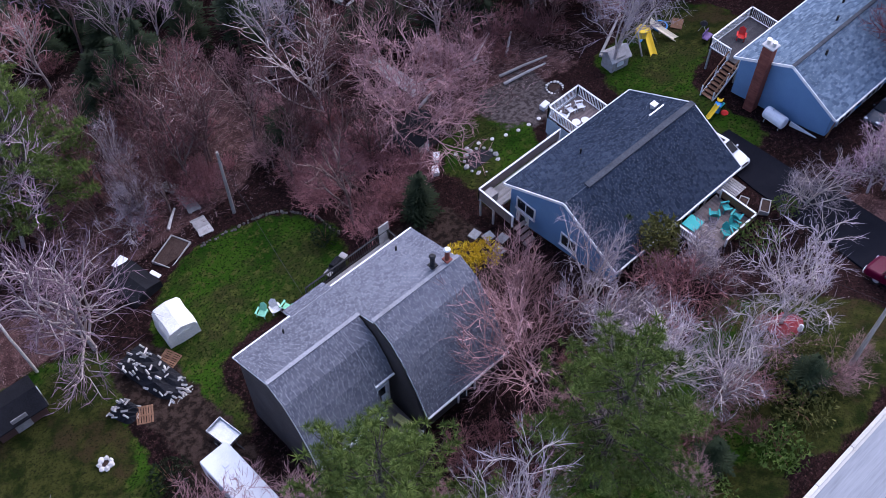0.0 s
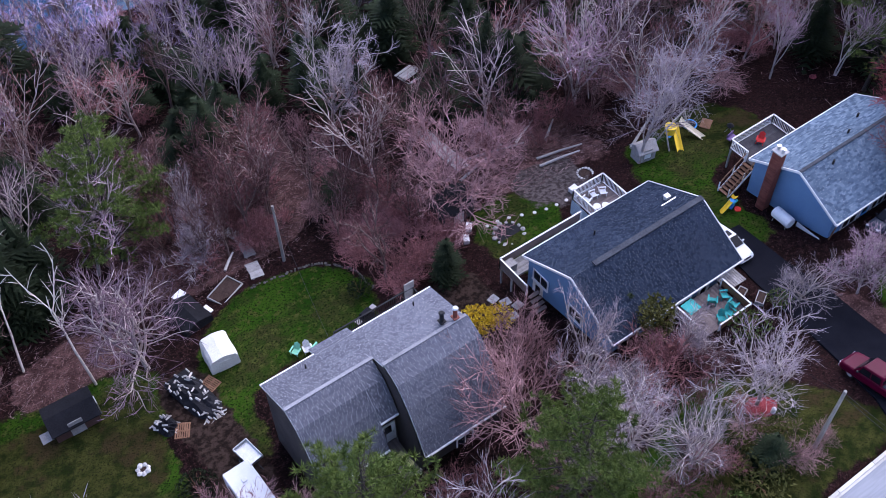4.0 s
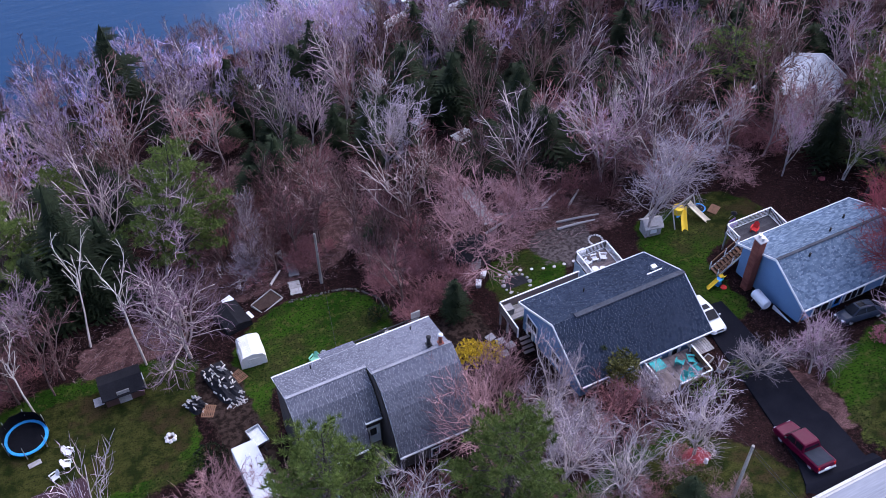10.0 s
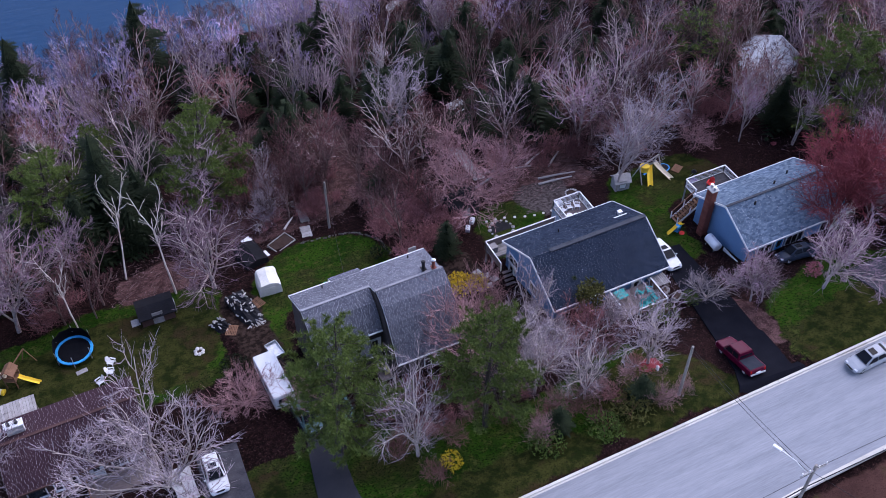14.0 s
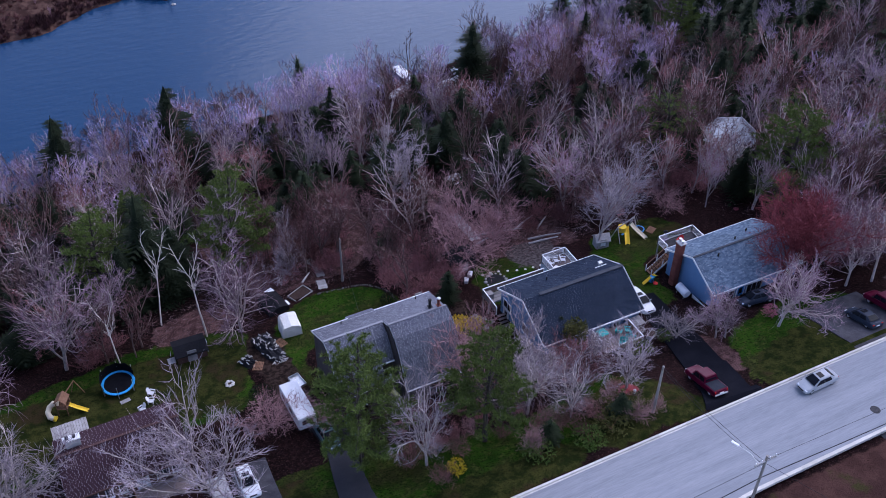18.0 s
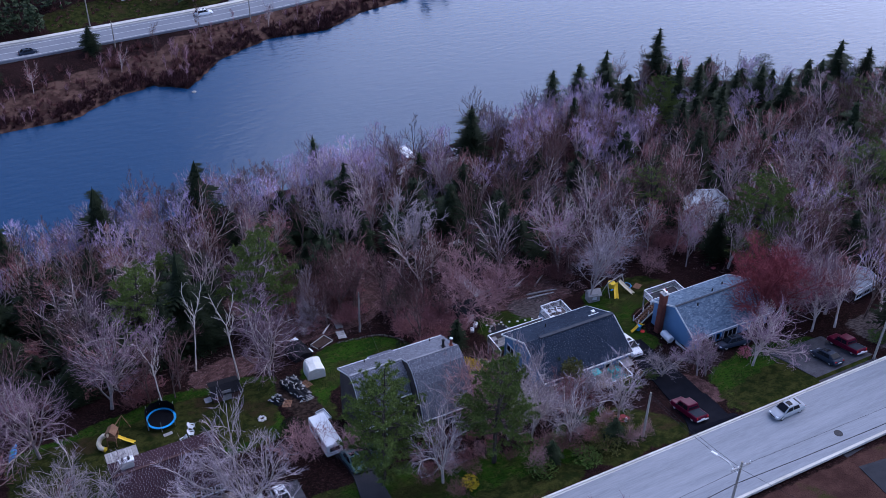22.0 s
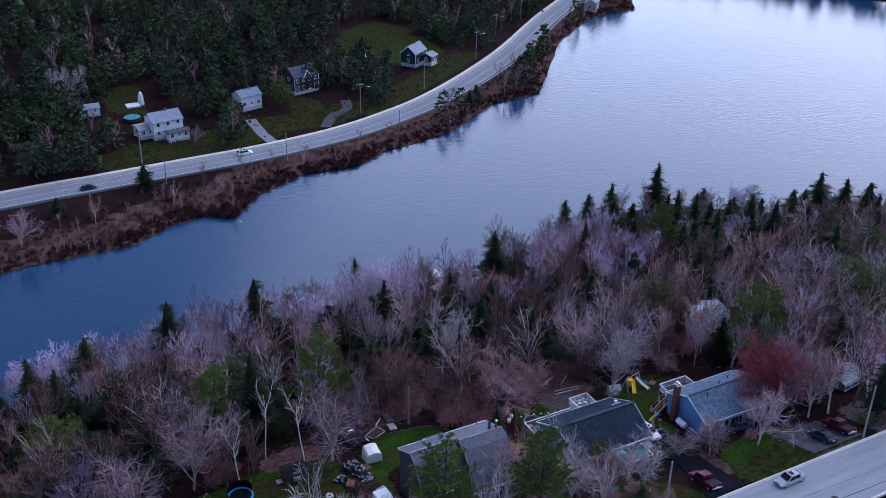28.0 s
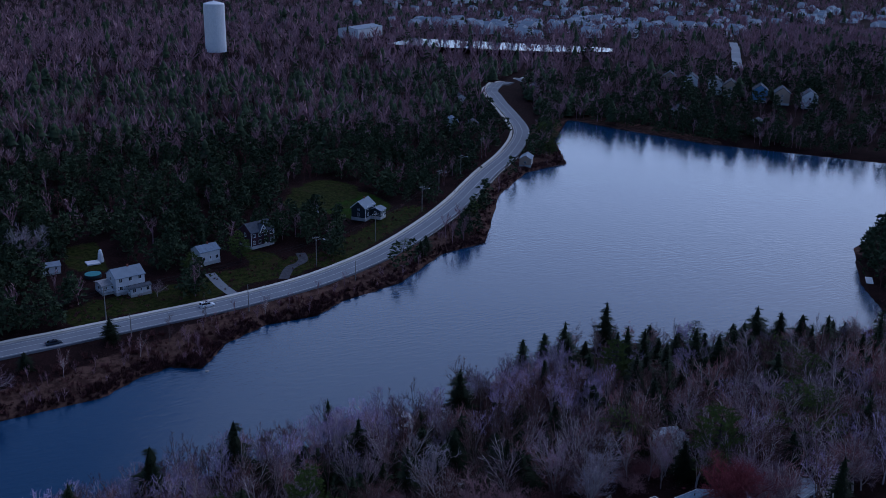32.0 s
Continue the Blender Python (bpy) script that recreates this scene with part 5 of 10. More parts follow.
    loft([(back[0], W * 0.82, W * 0.72, belt - 0.04, belt + 0.05), (back[1], W * 0.86, W * 0.66, belt - 0.03, roof - 0.05), (-0.3, W * 0.88, W * 0.68, belt - 0.03, roof), (0.35, W * 0.88, W * 0.67, belt - 0.03, roof - 0.03),
          (1.15, W * 0.84, W * 0.72, belt - 0.05, belt + 0.05)], colour, "cabin", c, "", 0.12)
    glass_panel(c, [(1.17, -W * 0.72, belt + 0.06), (1.17, W * 0.72, belt + 0.06), (0.42, W * 0.60, roof - 0.03), (0.42, -W * 0.60, roof - 0.03)], "windscreen")
    glass_panel(c, [(back[0] - 0.02, -W * 0.66, belt + 0.08), (back[0] - 0.02, W * 0.66, belt + 0.08), (back[1] - 0.06, W * 0.58, roof - 0.08), (back[1] - 0.06, -W * 0.58, roof - 0.08)], "rear_window")
    for s in (-1, 1):
        for a0, a1, b0, b1 in ((back[1] - 0.1, -0.25, back[1] + 0.1, -0.25), (-0.18, 0.95, -0.18, 0.38)):
            glass_panel(c, [(a0, s * W * 0.90, belt + 0.03), (a1, s * W * 0.90, belt + 0.03), (b1, s * W * 0.72, roof - 0.10), (b0, s * W * 0.72, roof - 0.10)], "side_window")
        part("headlamp", box(h - 0.32, s * W * 0.62 - 0.16, belt - 0.34, h - 0.10, s * W * 0.62 + 0.16, belt - 0.24, 0.03), "lamp_clear", c)
        part("tail_lamp", box(-h - 0.01, s * W * 0.66 - 0.15, belt - 0.26, -h + 0.12, s * W * 0.66 + 0.15, belt - 0.10, 0.03), "lamp_red", c)
        part("mirror", box(0.78, s * W * 1.05 - 0.08, belt, 0.9, s * W * 1.05 + 0.08, belt + 0.13, 0.02), colour, c)
    part("sunroof", box(-0.45, -0.36, roof - 0.005, 0.2, 0.36, roof + 0.012, 0.01), "car_glass", c)
    part("grille", box(h - 0.04, -0.38, belt - 0.45, h + 0.02, 0.38, belt - 0.32), "black_iron", c)
    part("plate", box(-h - 0.03, -0.25, belt - 0.40, -h, 0.25, belt - 0.28), "white_paint", c)
    for wx in (-1.38, 1.42):
        for s in (-1, 1):
            wheel(c, wx, s * (W - 0.12), r)
    c.matrix_basis = c.matrix_basis @ Matrix.Scale(0.88 if suv else 0.87, 4)
    return c


vehicle("pickup_truck", "dark red pickup with a black bed cover on the driveway", 17.1, 3.6, 86, "crimson", "pickup")
vehicle("pickup_truck", "dark red pickup parked on the grey pad by the street", 40.3, 4.0, 86, "crimson", "pickup")
vehicle("sedan", "silver sedan with a dark glass roof at the kerb", 25.8, -1.35, 181, "silver", "sedan", z=ROAD_Z + 0.02)
vehicle("sedan", "dark blue sedan parked on the grey pad", 36.6, 3.4, 86, "navy", "sedan")
vehicle("sedan", "dark blue car tucked under the second blue house's eave", 31.6, 12.6, 170, "navy", "sedan")
vehicle("suv", "white sport utility car beside the blue house", 21.2, 18.9, 268, "pearl", "suv")
vehicle("suv", "white car with a dark sunroof on the west driveway", -24.4, 14.2, 268, "pearl", "suv")
vehicle("sedan", "sea-green car under the tall pine", -15.9, 16.6, 272, "sea_green", "sedan")
vehicle("sedan", "dark teal car beside the tall pine", -13.0, 16.2, 268, "sea_green", "sedan")
vehicle("suv", "white car driving on the lakeside road", 12.0, 170.5, 3, "pearl", "suv", "", 1.77)
vehicle("sedan", "dark car on the lakeside road", -28.0, 165.2, 3, "navy", "sedan", "", 1.77)


# ---- garden things ----
def rock(r, rnd, flat=0.6):
    bm = bmesh.new()
    bmesh.ops.create_icosphere(bm, subdivisions=1, radius=r)
    for v in bm.verts:
        v.co = Vector((v.co.x * rnd.uniform(0.75, 1.25), v.co.y * rnd.uniform(0.75, 1.25), v.co.z * flat * rnd.uniform(0.8, 1.2)))
    return bm


rk = random.Random(2)


def stone_ring(x, y, radius, n, size, label, pale="stone"):
    t = thing("fire_ring", x, y, at(x, y), 0, label, "fire pit")
    for k in range(n):
        a = 6.283 * k / n
        bm = rock(size * rk.uniform(0.85, 1.15), rk)
        bmesh.ops.translate(bm, vec=(math.cos(a) * radius, math.sin(a) * radius, size * 0.3), verts=bm.verts)
        part("stone", bm, pale, t)
    part("ash", tube(bmesh.new(), [(0, 0, -0.02), (0, 0, 0.04)], [radius * 0.8, radius * 0.7], 12), "soil", t)


M["pale_stone"] = surface("pale_stone", (0.42, 0.40, 0.38), (0.62, 0.60, 0.57), 3, 16, 0.9, 0.5, vary=0.15)
stone_ring(19.5, 32.6, 0.65, 16, 0.12, "round fire ring of pale stones on gravel", "pale_stone")
stone_ring(-21.8, 29.1, 0.36, 7, 0.2, "small fire ring of pale boulders in the grass", "pale_stone")


def adirondack(x, y, z, turn, material, label, group):
    """A slatted garden chair with a leaning back."""
    c = thing("garden_chair", x, y, z, turn, label, "chair", group)
    tilt = Matrix.Translation((0.26, 0, 0.32)) @ Matrix.Rotation(radians(24), 4, "Y")
    for k in range(5):
        y0 = -0.29 + k * 0.118
        part("back_slat", box(-0.012, y0, 0, 0.012, y0 + 0.105, 0.62 + 0.08 * (2 - abs(k - 2)), 0, tilt), material, c)
        part("seat_slat", box(-0.30, y0, 0.30, 0.26, y0 + 0.105, 0.325), material, c)
    for s in (-1, 1):
        part("armrest", box(-0.36, s * 0.37 - 0.07, 0.53, 0.34, s * 0.37 + 0.07, 0.555), material, c)
        part("leg", box(-0.32, s * 0.33 - 0.03, 0, -0.25, s * 0.33 + 0.03, 0.53), material, c)
        part("leg", box(0.30, s * 0.33 - 0.03, 0, 0.36, s * 0.33 + 0.03, 0.53), material, c)
    c.matrix_basis = c.matrix_basis @ Matrix.Scale(0.82, 4)
    return c


deck_set = "teal chairs on the front deck"
adirondack(16.0, 15.6, 14.55, 220, "teal", "bright teal slatted garden chair on the deck", deck_set)
for x, y, a in ((17.0, 15.4, 150), (16.9, 14.5, 190), (16.2, 14.1, 100), (15.4, 14.1, 60)):
    adirondack(x, y, 14.55, a, "teal", "bright teal slatted garden chair on the deck", deck_set)
tb = thing("deck_table", 14.1, 15.9, 14.55, 3, "square teal-topped table on the deck", "table")
part("tabletop", box(-0.55, -0.5, 0.68, 0.55, 0.5, 0.74, 0.02), "teal", tb)
for sx in (-0.45, 0.45):
    for sy in (-0.4, 0.4):
        part("leg", box(sx - 0.03, sy - 0.03, 0, sx + 0.03, sy + 0.03, 0.68), "old_wood", tb)

for x, y, a in ((15.6, 28.4, 200), (16.4, 28.5, 170), (17.2, 28.3, 150)):
    adirondack(x, y, 14.0, a, "white_paint", "white garden chair on the raised deck", "white deck chairs")
for x, y in ((15.7, 27.3), (16.3, 27.0)):
    t = thing("side_table", x, y, 14.0, 0, "small round white side table on the raised deck", "table", "side tables")
    part("top", tube(bmesh.new(), [(0, 0, 0.45), (0, 0, 0.49)], 0.3, 14), "white_paint", t)
    part("rim", tube(bmesh.new(), [(0, 0, 0.425), (0, 0, 0.449)], 0.26, 14), "black_iron", t)
    part("stem", tube(bmesh.new(), [(0, 0, 0), (0, 0, 0.425)], 0.04, 8), "black_iron", t)
for x, y, a, mt, lb in ((-9.0, 31.3, 30, "mint", "mint green plastic lawn chair"), (-7.6, 30.5, 200, "mint", "mint green plastic lawn chair"), (-8.2, 30.9, 80, "white_paint", "white plastic lawn table-chair"),
                        (-29.2, 31.6, 140, "white_paint", "white plastic lawn chair"), (-29.5, 30.4, 160, "white_paint", "white plastic lawn chair"), (-30.6, 29.6, 20, "white_paint", "white plastic lawn chair"), (30.6, 24.6, 30, "red", "red garden chair on the deck")):
    adirondack(x, y, 14.6 if mt == "red" else at(x, y), a, mt, lb + ("" if mt == "red" else " on the grass"), "lawn chairs")
b = thing("porch_bench", -8.3, 18.2, 14.45, 100, "pale yellow slatted bench on the porch", "bench")
M["pale_yellow"] = surface("pale_yellow_paint", (0.55, 0.50, 0.20), (0.68, 0.62, 0.28), 2, 14, 0.6, 0.1)
for k in range(4):
    part("seat_slat", box(-0.6, -0.22 + k * 0.12, 0.42, 0.6, -0.12 + k * 0.12, 0.45), "pale_yellow", b)
for k in range(3):
    part("back_slat", box(-0.6, 0.26, 0.52 + k * 0.13, 0.6, 0.29, 0.62 + k * 0.13), "pale_yellow", b)
for sx in (-0.55, 0.55):
    part("leg", box(sx - 0.03, -0.22, 0, sx + 0.03, 0.29, 0.42), "pale_yellow", b)


def trampoline(x, y):
    t = thing("trampoline", x, y, at(x, y), 0, "round trampoline with bright blue pad and dark net", "trampoline")
    R = 1.66
    bm = bmesh.new()
    n = 36
    rows = [[bm.verts.new((math.cos(6.2832 * k / n) * q, math.sin(6.2832 * k / n) * q, z)) for k in range(n)] for q, z in ((R - 0.24, 0.86), (R - 0.22, 0.91), (R, 0.91), (R + 0.03, 0.84))]
    for a, c in zip(rows, rows[1:]):
        for k in range(n):
            bm.faces.new((a[k], a[(k + 1) % n], c[(k + 1) % n], c[k]))
    part("pad", bm, "blue_pad", t, "bright blue padded ring")
    part("mat", tube(bmesh.new(), [(0, 0, 0.85), (0, 0, 0.865)], R - 0.2, 36), "jump_mat", t)
    for k in range(6):
        a = 6.2832 * (k + 0.3) / 6
        p = Vector((math.cos(a) * (R + 0.05), math.sin(a) * (R + 0.05), 0))
        part("net_pole", tube(bmesh.new(), [p, p + Vector((0, 0, 2.3 if math.sin(a) > -0.3 else 1.9))], 0.03, 6), "steel", t)
        part("leg", tube(bmesh.new(), [p * 0.96, p * 0.96 + Vector((0, 0, 0.85))], 0.04, 6), "steel", t)
    # the net hangs slack round the far half
    bm = bmesh.new()
    ring = [(radians(10 + 5.5 * k), 2.15 - 0.18 * abs(math.sin(k * 0.5)) - 0.9 * max(0, (k - 24) / 12) ** 2) for k in range(36)]
    cols = [[bm.verts.new((math.cos(a) * q, math.sin(a) * q, z)) for q, z in ((R + 0.02, 0.92), (R + 0.06, 0.92 + (top - 0.92) * 0.5), (R, top), (R - 0.03, top), (R + 0.03, 0.92 + (top - 0.92) * 0.5), (R - 0.01, 0.92))] for a, top in ring]
    for c0, c1 in zip(cols, cols[1:]):
        for k in range(5):
            bm.faces.new((c0[k], c1[k], c1[k + 1], c0[k + 1]))
    part("net", bm, "jump_mat", t, "slack black safety net")
    s = thing("step_board", x + 0.1, y - 2.5, at(x, y - 2.5), 8, "small pale wooden step beside the trampoline", "step")
    part("board", box(-0.5, -0.22, 0.05, 0.5, 0.22, 0.12, 0.01), "old_wood", s)
    part("support", box(-0.42, -0.15, 0, 0.42, 0.15, 0.05), "old_wood", s)


M["jump_mat"] = surface("black_woven_mat", (0.004, 0.0045, 0.006), (0.009, 0.0095, 0.012), 2, 30, 0.95, 0.1, spec=0.02)
M["blue_pad"] = surface("bright_blue_vinyl", (0.006, 0.24, 0.50), (0.012, 0.31, 0.60), 2, 20, 0.45, 0.1)
trampoline(-31.9, 34.4)


def slide(parent, p, q, w, material):
    """A chute with raised sides from p down to q."""
    p, q = Vector(p), Vector(q)
    flat = Vector((q.x - p.x, q.y - p.y, 0))
    side = Vector((-flat.y, flat.x, 0)).normalized()
    bm = bmesh.new()
    prof = [(-w / 2 - 0.04, 0.16), (-w / 2, 0.17), (-w / 2 + 0.03, 0.02), (0, 0), (w / 2 - 0.03, 0.02), (w / 2, 0.17), (w / 2 + 0.04, 0.16), (0, -0.04)]
    rows = []
    for k in range(9):
        s = k / 8
        c = p.lerp(q, s)
        c.z = p.z + (q.z - p.z) * (s ** 0.8 if s < 0.999 else 1)
        rows.append([bm.verts.new(c + side * a + Vector((0, 0, b))) for a, b in prof])
    for a, c in zip(rows, rows[1:]):
        for k in range(len(prof)):
            bm.faces.new((a[k], a[(k + 1) % len(prof)], c[(k + 1) % len(prof)], c[k]))
    bmesh.ops.recalc_face_normals(bm, faces=bm.faces)
    return part("slide", bm, material, parent)


def play_tower(x, y, turn, label, tube_too=True, roof=True):
    t = thing("play_tower", x, y, at(x, y), turn, label, "playset")
    for sx in (-0.65, 0.65):
        for sy in (-0.65, 0.65):
            part("post", box(sx - 0.05, sy - 0.05, 0, sx + 0.05, sy + 0.05, 2.7), "brown_wood", t)
    for k in range(9):
        part("floor_board", box(-0.7, -0.7 + k * 0.156, 1.3, 0.7, -0.56 + k * 0.156, 1.34), "brown_wood", t)
    for s in (-1, 1):
        for k in range(3):
            part("side_board", box(-0.7, s * 0.69 - 0.015, 1.45 + 0.2 * k, 0.7, s * 0.69 + 0.015, 1.6 + 0.2 * k), "brown_wood", t)
        if roof:
            m = Matrix.Translation((0, 0, 3.25)) @ Matrix.Rotation(radians(s * 42), 4, "Y")
            part("roof_panel", box(0 if s > 0 else -1.05, -0.85, -0.03, 1.05 if s > 0 else 0, 0.85, 0.03, 0, m), "brown_wood", t)
    slide(t, (0.7, 0.2, 1.35), (3.0, 0.3, 0.15), 0.5, "yellow")
    if tube_too:
        part("tube_slide", tube(bmesh.new(), [(-0.7, 0, 1.7), (-1.3, 0.0, 1.6), (-1.8, -0.3, 1.2), (-1.9, -0.9, 0.8), (-1.5, -1.4, 0.5), (-0.9, -1.5, 0.4)], 0.36, 12), "cream", t, "cream plastic tube slide")
        part("tube_mouth", tube(bmesh.new(), [(-0.9, -1.5, 0.4), (-0.6, -1.5, 0.38)], [0.38, 0.42], 12), "yellow", t)
    strip(t, "beam", (0, 0.65, 2.5), (0.4, 3.3, 2.5), 0.09, 0.14, "brown_wood")
    for s in (-1, 1):
        strip(t, "leg", (0.4, 3.3, 2.5), (0.4 + s * 0.9, 3.5, 0), 0.09, 0.09, "brown_wood")
    t.matrix_basis = t.matrix_basis @ Matrix.Scale(0.76, 4)
    return t


play_tower(-37.4, 33.4, -30, "brown wooden play tower with a yellow slide and cream tube")


def garden_shed(x, y, turn, w, d, h, label, wall="brown_siding", roofm="tarp", rise=0.75):
    t = thing("garden_shed", x, y, at(x, y), turn, label, "shed")
    part("wall", box(-w / 2, -d / 2, -0.3, w / 2, d / 2, h), wall, t)
    for s in (-1, 1):
        bm = solid([(s * (d / 2 + 0.2), h - 0.1), (0, h + rise), (0, h + rise + 0.1), (s * (d / 2 + 0.22), h)], (-w / 2 - 0.2, w / 2 + 0.2), "x")
        part("roof_slope", bm, roofm, t)
    for s in (-1, 1):
        bm = solid([(-d / 2, h - 0.02), (0, h + rise - 0.03), (d / 2, h - 0.02)], (s * w / 2 - 0.04, s * w / 2 + 0.04), "x")
        part("gable", bm, wall, t)
    part("door", box(-0.5, -d / 2 - 0.05, 0, 0.5, -d / 2, 1.8), "old_wood", t)
    part("trim", box(-w / 2 - 0.03, -d / 2 - 0.03, -0.05, w / 2 + 0.03, -d / 2 + 0.0, 0.08), "old_wood", t)
    return t


M["felt"] = surface("black_roof_felt", (0.008, 0.008, 0.010), (0.018, 0.018, 0.021), 1, 12, 0.95, 0.4, spec=0.1)
g = garden_shed(-24.0, 36.2, -2, 3.1, 2.3, 1.35, "small dark red-brown shed with a low black felt roof", "brown_siding", "felt", 0.4)
part("ramp", box(-2.5, -0.6, 0.0, -1.7, 0.3, 0.12), "old_wood", g)
part("ladder", box(1.72, -0.5, 0.1, 1.80, 0.2, 1.5), "steel", g)
garden_shed(8.0, 36.0, 5, 3.2, 2.4, 1.8, "dark weathered shed behind the stone path", "dark_siding", "felt")
h3 = garden_shed(24.4, 31.0, -12, 2.0, 1.6, 1.5, "small grey playhouse with white trim", "old_wood", "old_wood")
part("window", box(-0.4, -0.86, 0.6, 0.4, -0.80, 1.2), "white_paint", h3)
h3.matrix_basis = h3.matrix_basis @ Matrix.Scale(0.78, 4)


def tarp_heap(x, y, turn, lx, ly, hz, label, logs=60, name="firewood_stack", seed=3, dense=0):
    """A stack of split logs under a weighted black sheet."""
    rnd2 = random.Random(seed)
    t = thing(name, x, y, at(x, y), turn, label, "firewood stack")
    bm = bmesh.new()
    n, m = 14, 8
    grid = [[bm.verts.new((-lx / 2 + lx * i / n, -ly / 2 + ly * j / m, hz * (0.65 + 0.35 * rnd2.random()) * min(1, 3.0 * min(i / n, 1 - i / n) + 0.15) * min(1, 3.0 * min(j / m, 1 - j / m) + 0.25))) for i in range(n + 1)] for j in range(m + 1)]
    for j in range(m):
        for i in range(n):
            bm.faces.new((grid[j][i], grid[j][i + 1], grid[j + 1][i + 1], grid[j + 1][i]))
    got = bmesh.ops.extrude_face_region(bm, geom=list(bm.faces))
    for v in got["geom"]:
        if isinstance(v, bmesh.types.BMVert):
            v.co.z = -0.3
    bmesh.ops.recalc_face_normals(bm, faces=bm.faces)
    part("sheet", bm, "tarp", t, "creased black plastic sheet")
    for k in range(logs):
        i, j = rnd2.random(), rnd2.random()
        if k < dense:
            i = 0.01 + 0.16 * i
        q = Vector(((i - 0.5) * lx * 1.02, (j - 0.5) * ly * 1.05, 0))
        edge = min(1, 3 * min(i, 1 - i) + 0.15) * min(1, 3 * min(j, 1 - j) + 0.25)
        q.z = hz * 0.9 * edge + 0.05
        a = rnd2.gauss(0.2, 0.28) + (1.5 if k % 5 == 0 else 0)
        d = Vector((math.cos(a), math.sin(a), 0)) * rnd2.uniform(0.12, 0.22)
        w = rnd2.uniform(0.045, 0.085)
        s = Vector((-d.y, d.x, 0)).normalized() * w
        bm = bmesh.new()
        vs = [bm.verts.new(c) for c in (q - d - s, q - d + s, q - d + Vector((0, 0, w * 1.6)), q + d - s, q + d + s, q + d + Vector((0, 0, w * 1.6)))]
        for fc in ((0, 1, 2), (5, 4, 3), (0, 3, 4, 1), (1, 4, 5, 2), (2, 5, 3, 0)):
            bm.faces.new([vs[c] for c in fc])
        bmesh.ops.recalc_face_normals(bm, faces=bm.faces)
        part("split_log", bm, "split_wood", t)
    return t


M["split_wood"] = surface("split_wood", (0.38, 0.34, 0.31), (0.66, 0.63, 0.60), 2, 12, 0.85, 0.3, vary=0.3)
tarp_heap(-16.4, 32.0, 100, 5.6, 2.0, 0.75, "long firewood stack under black sheeting weighted with split logs", 82, dense=34)
tarp_heap(-19.1, 31.3, 110, 1.8, 1.3, 0.7, "small log pile under a black sheet", 16, seed=5)


def pallet(x, y, z, turn, label):
    t = thing("pallet", x, y, z, turn, label, "pallet", "pallets")
    for k in range(7):
        part("deck_board", box(-0.6, -0.5 + k * 0.15, 0.11, 0.6, -0.4 + k * 0.15, 0.13), "brown_wood", t)
    for yy in (-0.02, 0.5, -0.5):
        pass
    for xx in (-0.55, 0, 0.55):
        part("bearer", box(xx - 0.05, -0.5, 0, xx + 0.05, 0.5, 0.11), "brown_wood", t)


pallet(-15.1, 32.8, at(-15.1, 32.8), -68, "brown wooden pallet beside the firewood")
pallet(-18.4, 30.3, at(-18.4, 30.3), 60, "brown wooden pallet beside the small log pile")


def shelter(x, y, turn):
    t = thing("portable_shelter", x, y, at(x, y), turn, "small off-white fabric garden shelter with sagging sides", "shelter")
    prof = [(-1.12, -0.1), (-1.02, 1.3), (-0.82, 1.62), (0, 1.82), (0.82, 1.62), (1.02, 1.3), (1.12, -0.1)]
    bm = bmesh.new()
    rnd3 = random.Random(4)
    rows = [[bm.verts.new((a + rnd3.uniform(-0.04, 0.04), yy, b - 0.06 * math.sin(k / 6 * 3.14) + rnd3.uniform(-0.02, 0.02))) for a, b in prof] for k, yy in enumerate(np.linspace(-1.15, 1.15, 7))]
    for a, c in zip(rows, rows[1:]):
        for k in range(len(prof) - 1):
            bm.faces.new((a[k], a[k + 1], c[k + 1], c[k]))
    bm.faces.new(rows[0][::-1])
    bm.faces.new(rows[-1])
    bmesh.ops.recalc_face_normals(bm, faces=bm.faces)
    part("cover", bm, "canvas", t)
    part("door_flap", solid([(-0.6, -0.05), (0.6, -0.05), (0.45, 1.3), (-0.45, 1.3)], (-1.19, -1.165), "y"), "canvas", t)
    for s in (-1, 1):
        part("frame_pole", tube(bmesh.new(), [(s * 1.02, -1.2, -0.05), (s * 1.02, 1.2, -0.05)], 0.03, 6), "steel", t)


shelter(-13.4, 34.5, -6)


def travel_trailer(x, y, turn):
    t = thing("camping_trailer", x, y, at(x, y) + 0.0, turn, "white camping trailer with a flat pale roof", "trailer")
    part("body", box(-3.1, -1.15, 0.55, 3.1, 1.15, 2.55, 0.12), "white_gel", t)
    part("roof_rim", box(-3.05, -1.12, 2.55, 3.05, 1.12, 2.60, 0.02), "white_gel", t)
    for xx in (-1.6, 0.9):
        part("roof_vent", box(xx - 0.2, -0.2, 2.6, xx + 0.2, 0.2, 2.70, 0.03), "white_gel", t)
    for xx in (-1.8, 0.6):
        part("window", box(xx - 0.5, -1.17, 1.4, xx + 0.5, -1.15, 2.0), "glass", t)
        part("window", box(xx - 0.5, 1.15, 1.4, xx + 0.5, 1.17, 2.0), "glass", t)
    part("front_window", box(3.1, -0.7, 1.4, 3.12, 0.7, 2.1), "glass", t)
    part("hitch", box(3.1, -0.08, 0.5, 4.2, 0.08, 0.62), "black_iron", t)
    for s in (-1, 1):
        for xx in (-0.5, 0.35):
            wheel(t, xx, s * 1.0, 0.34)
    t.matrix_basis = t.matrix_basis @ Matrix.Scale(0.8, 4)


travel_trailer(-17.1, 21.5, -88)


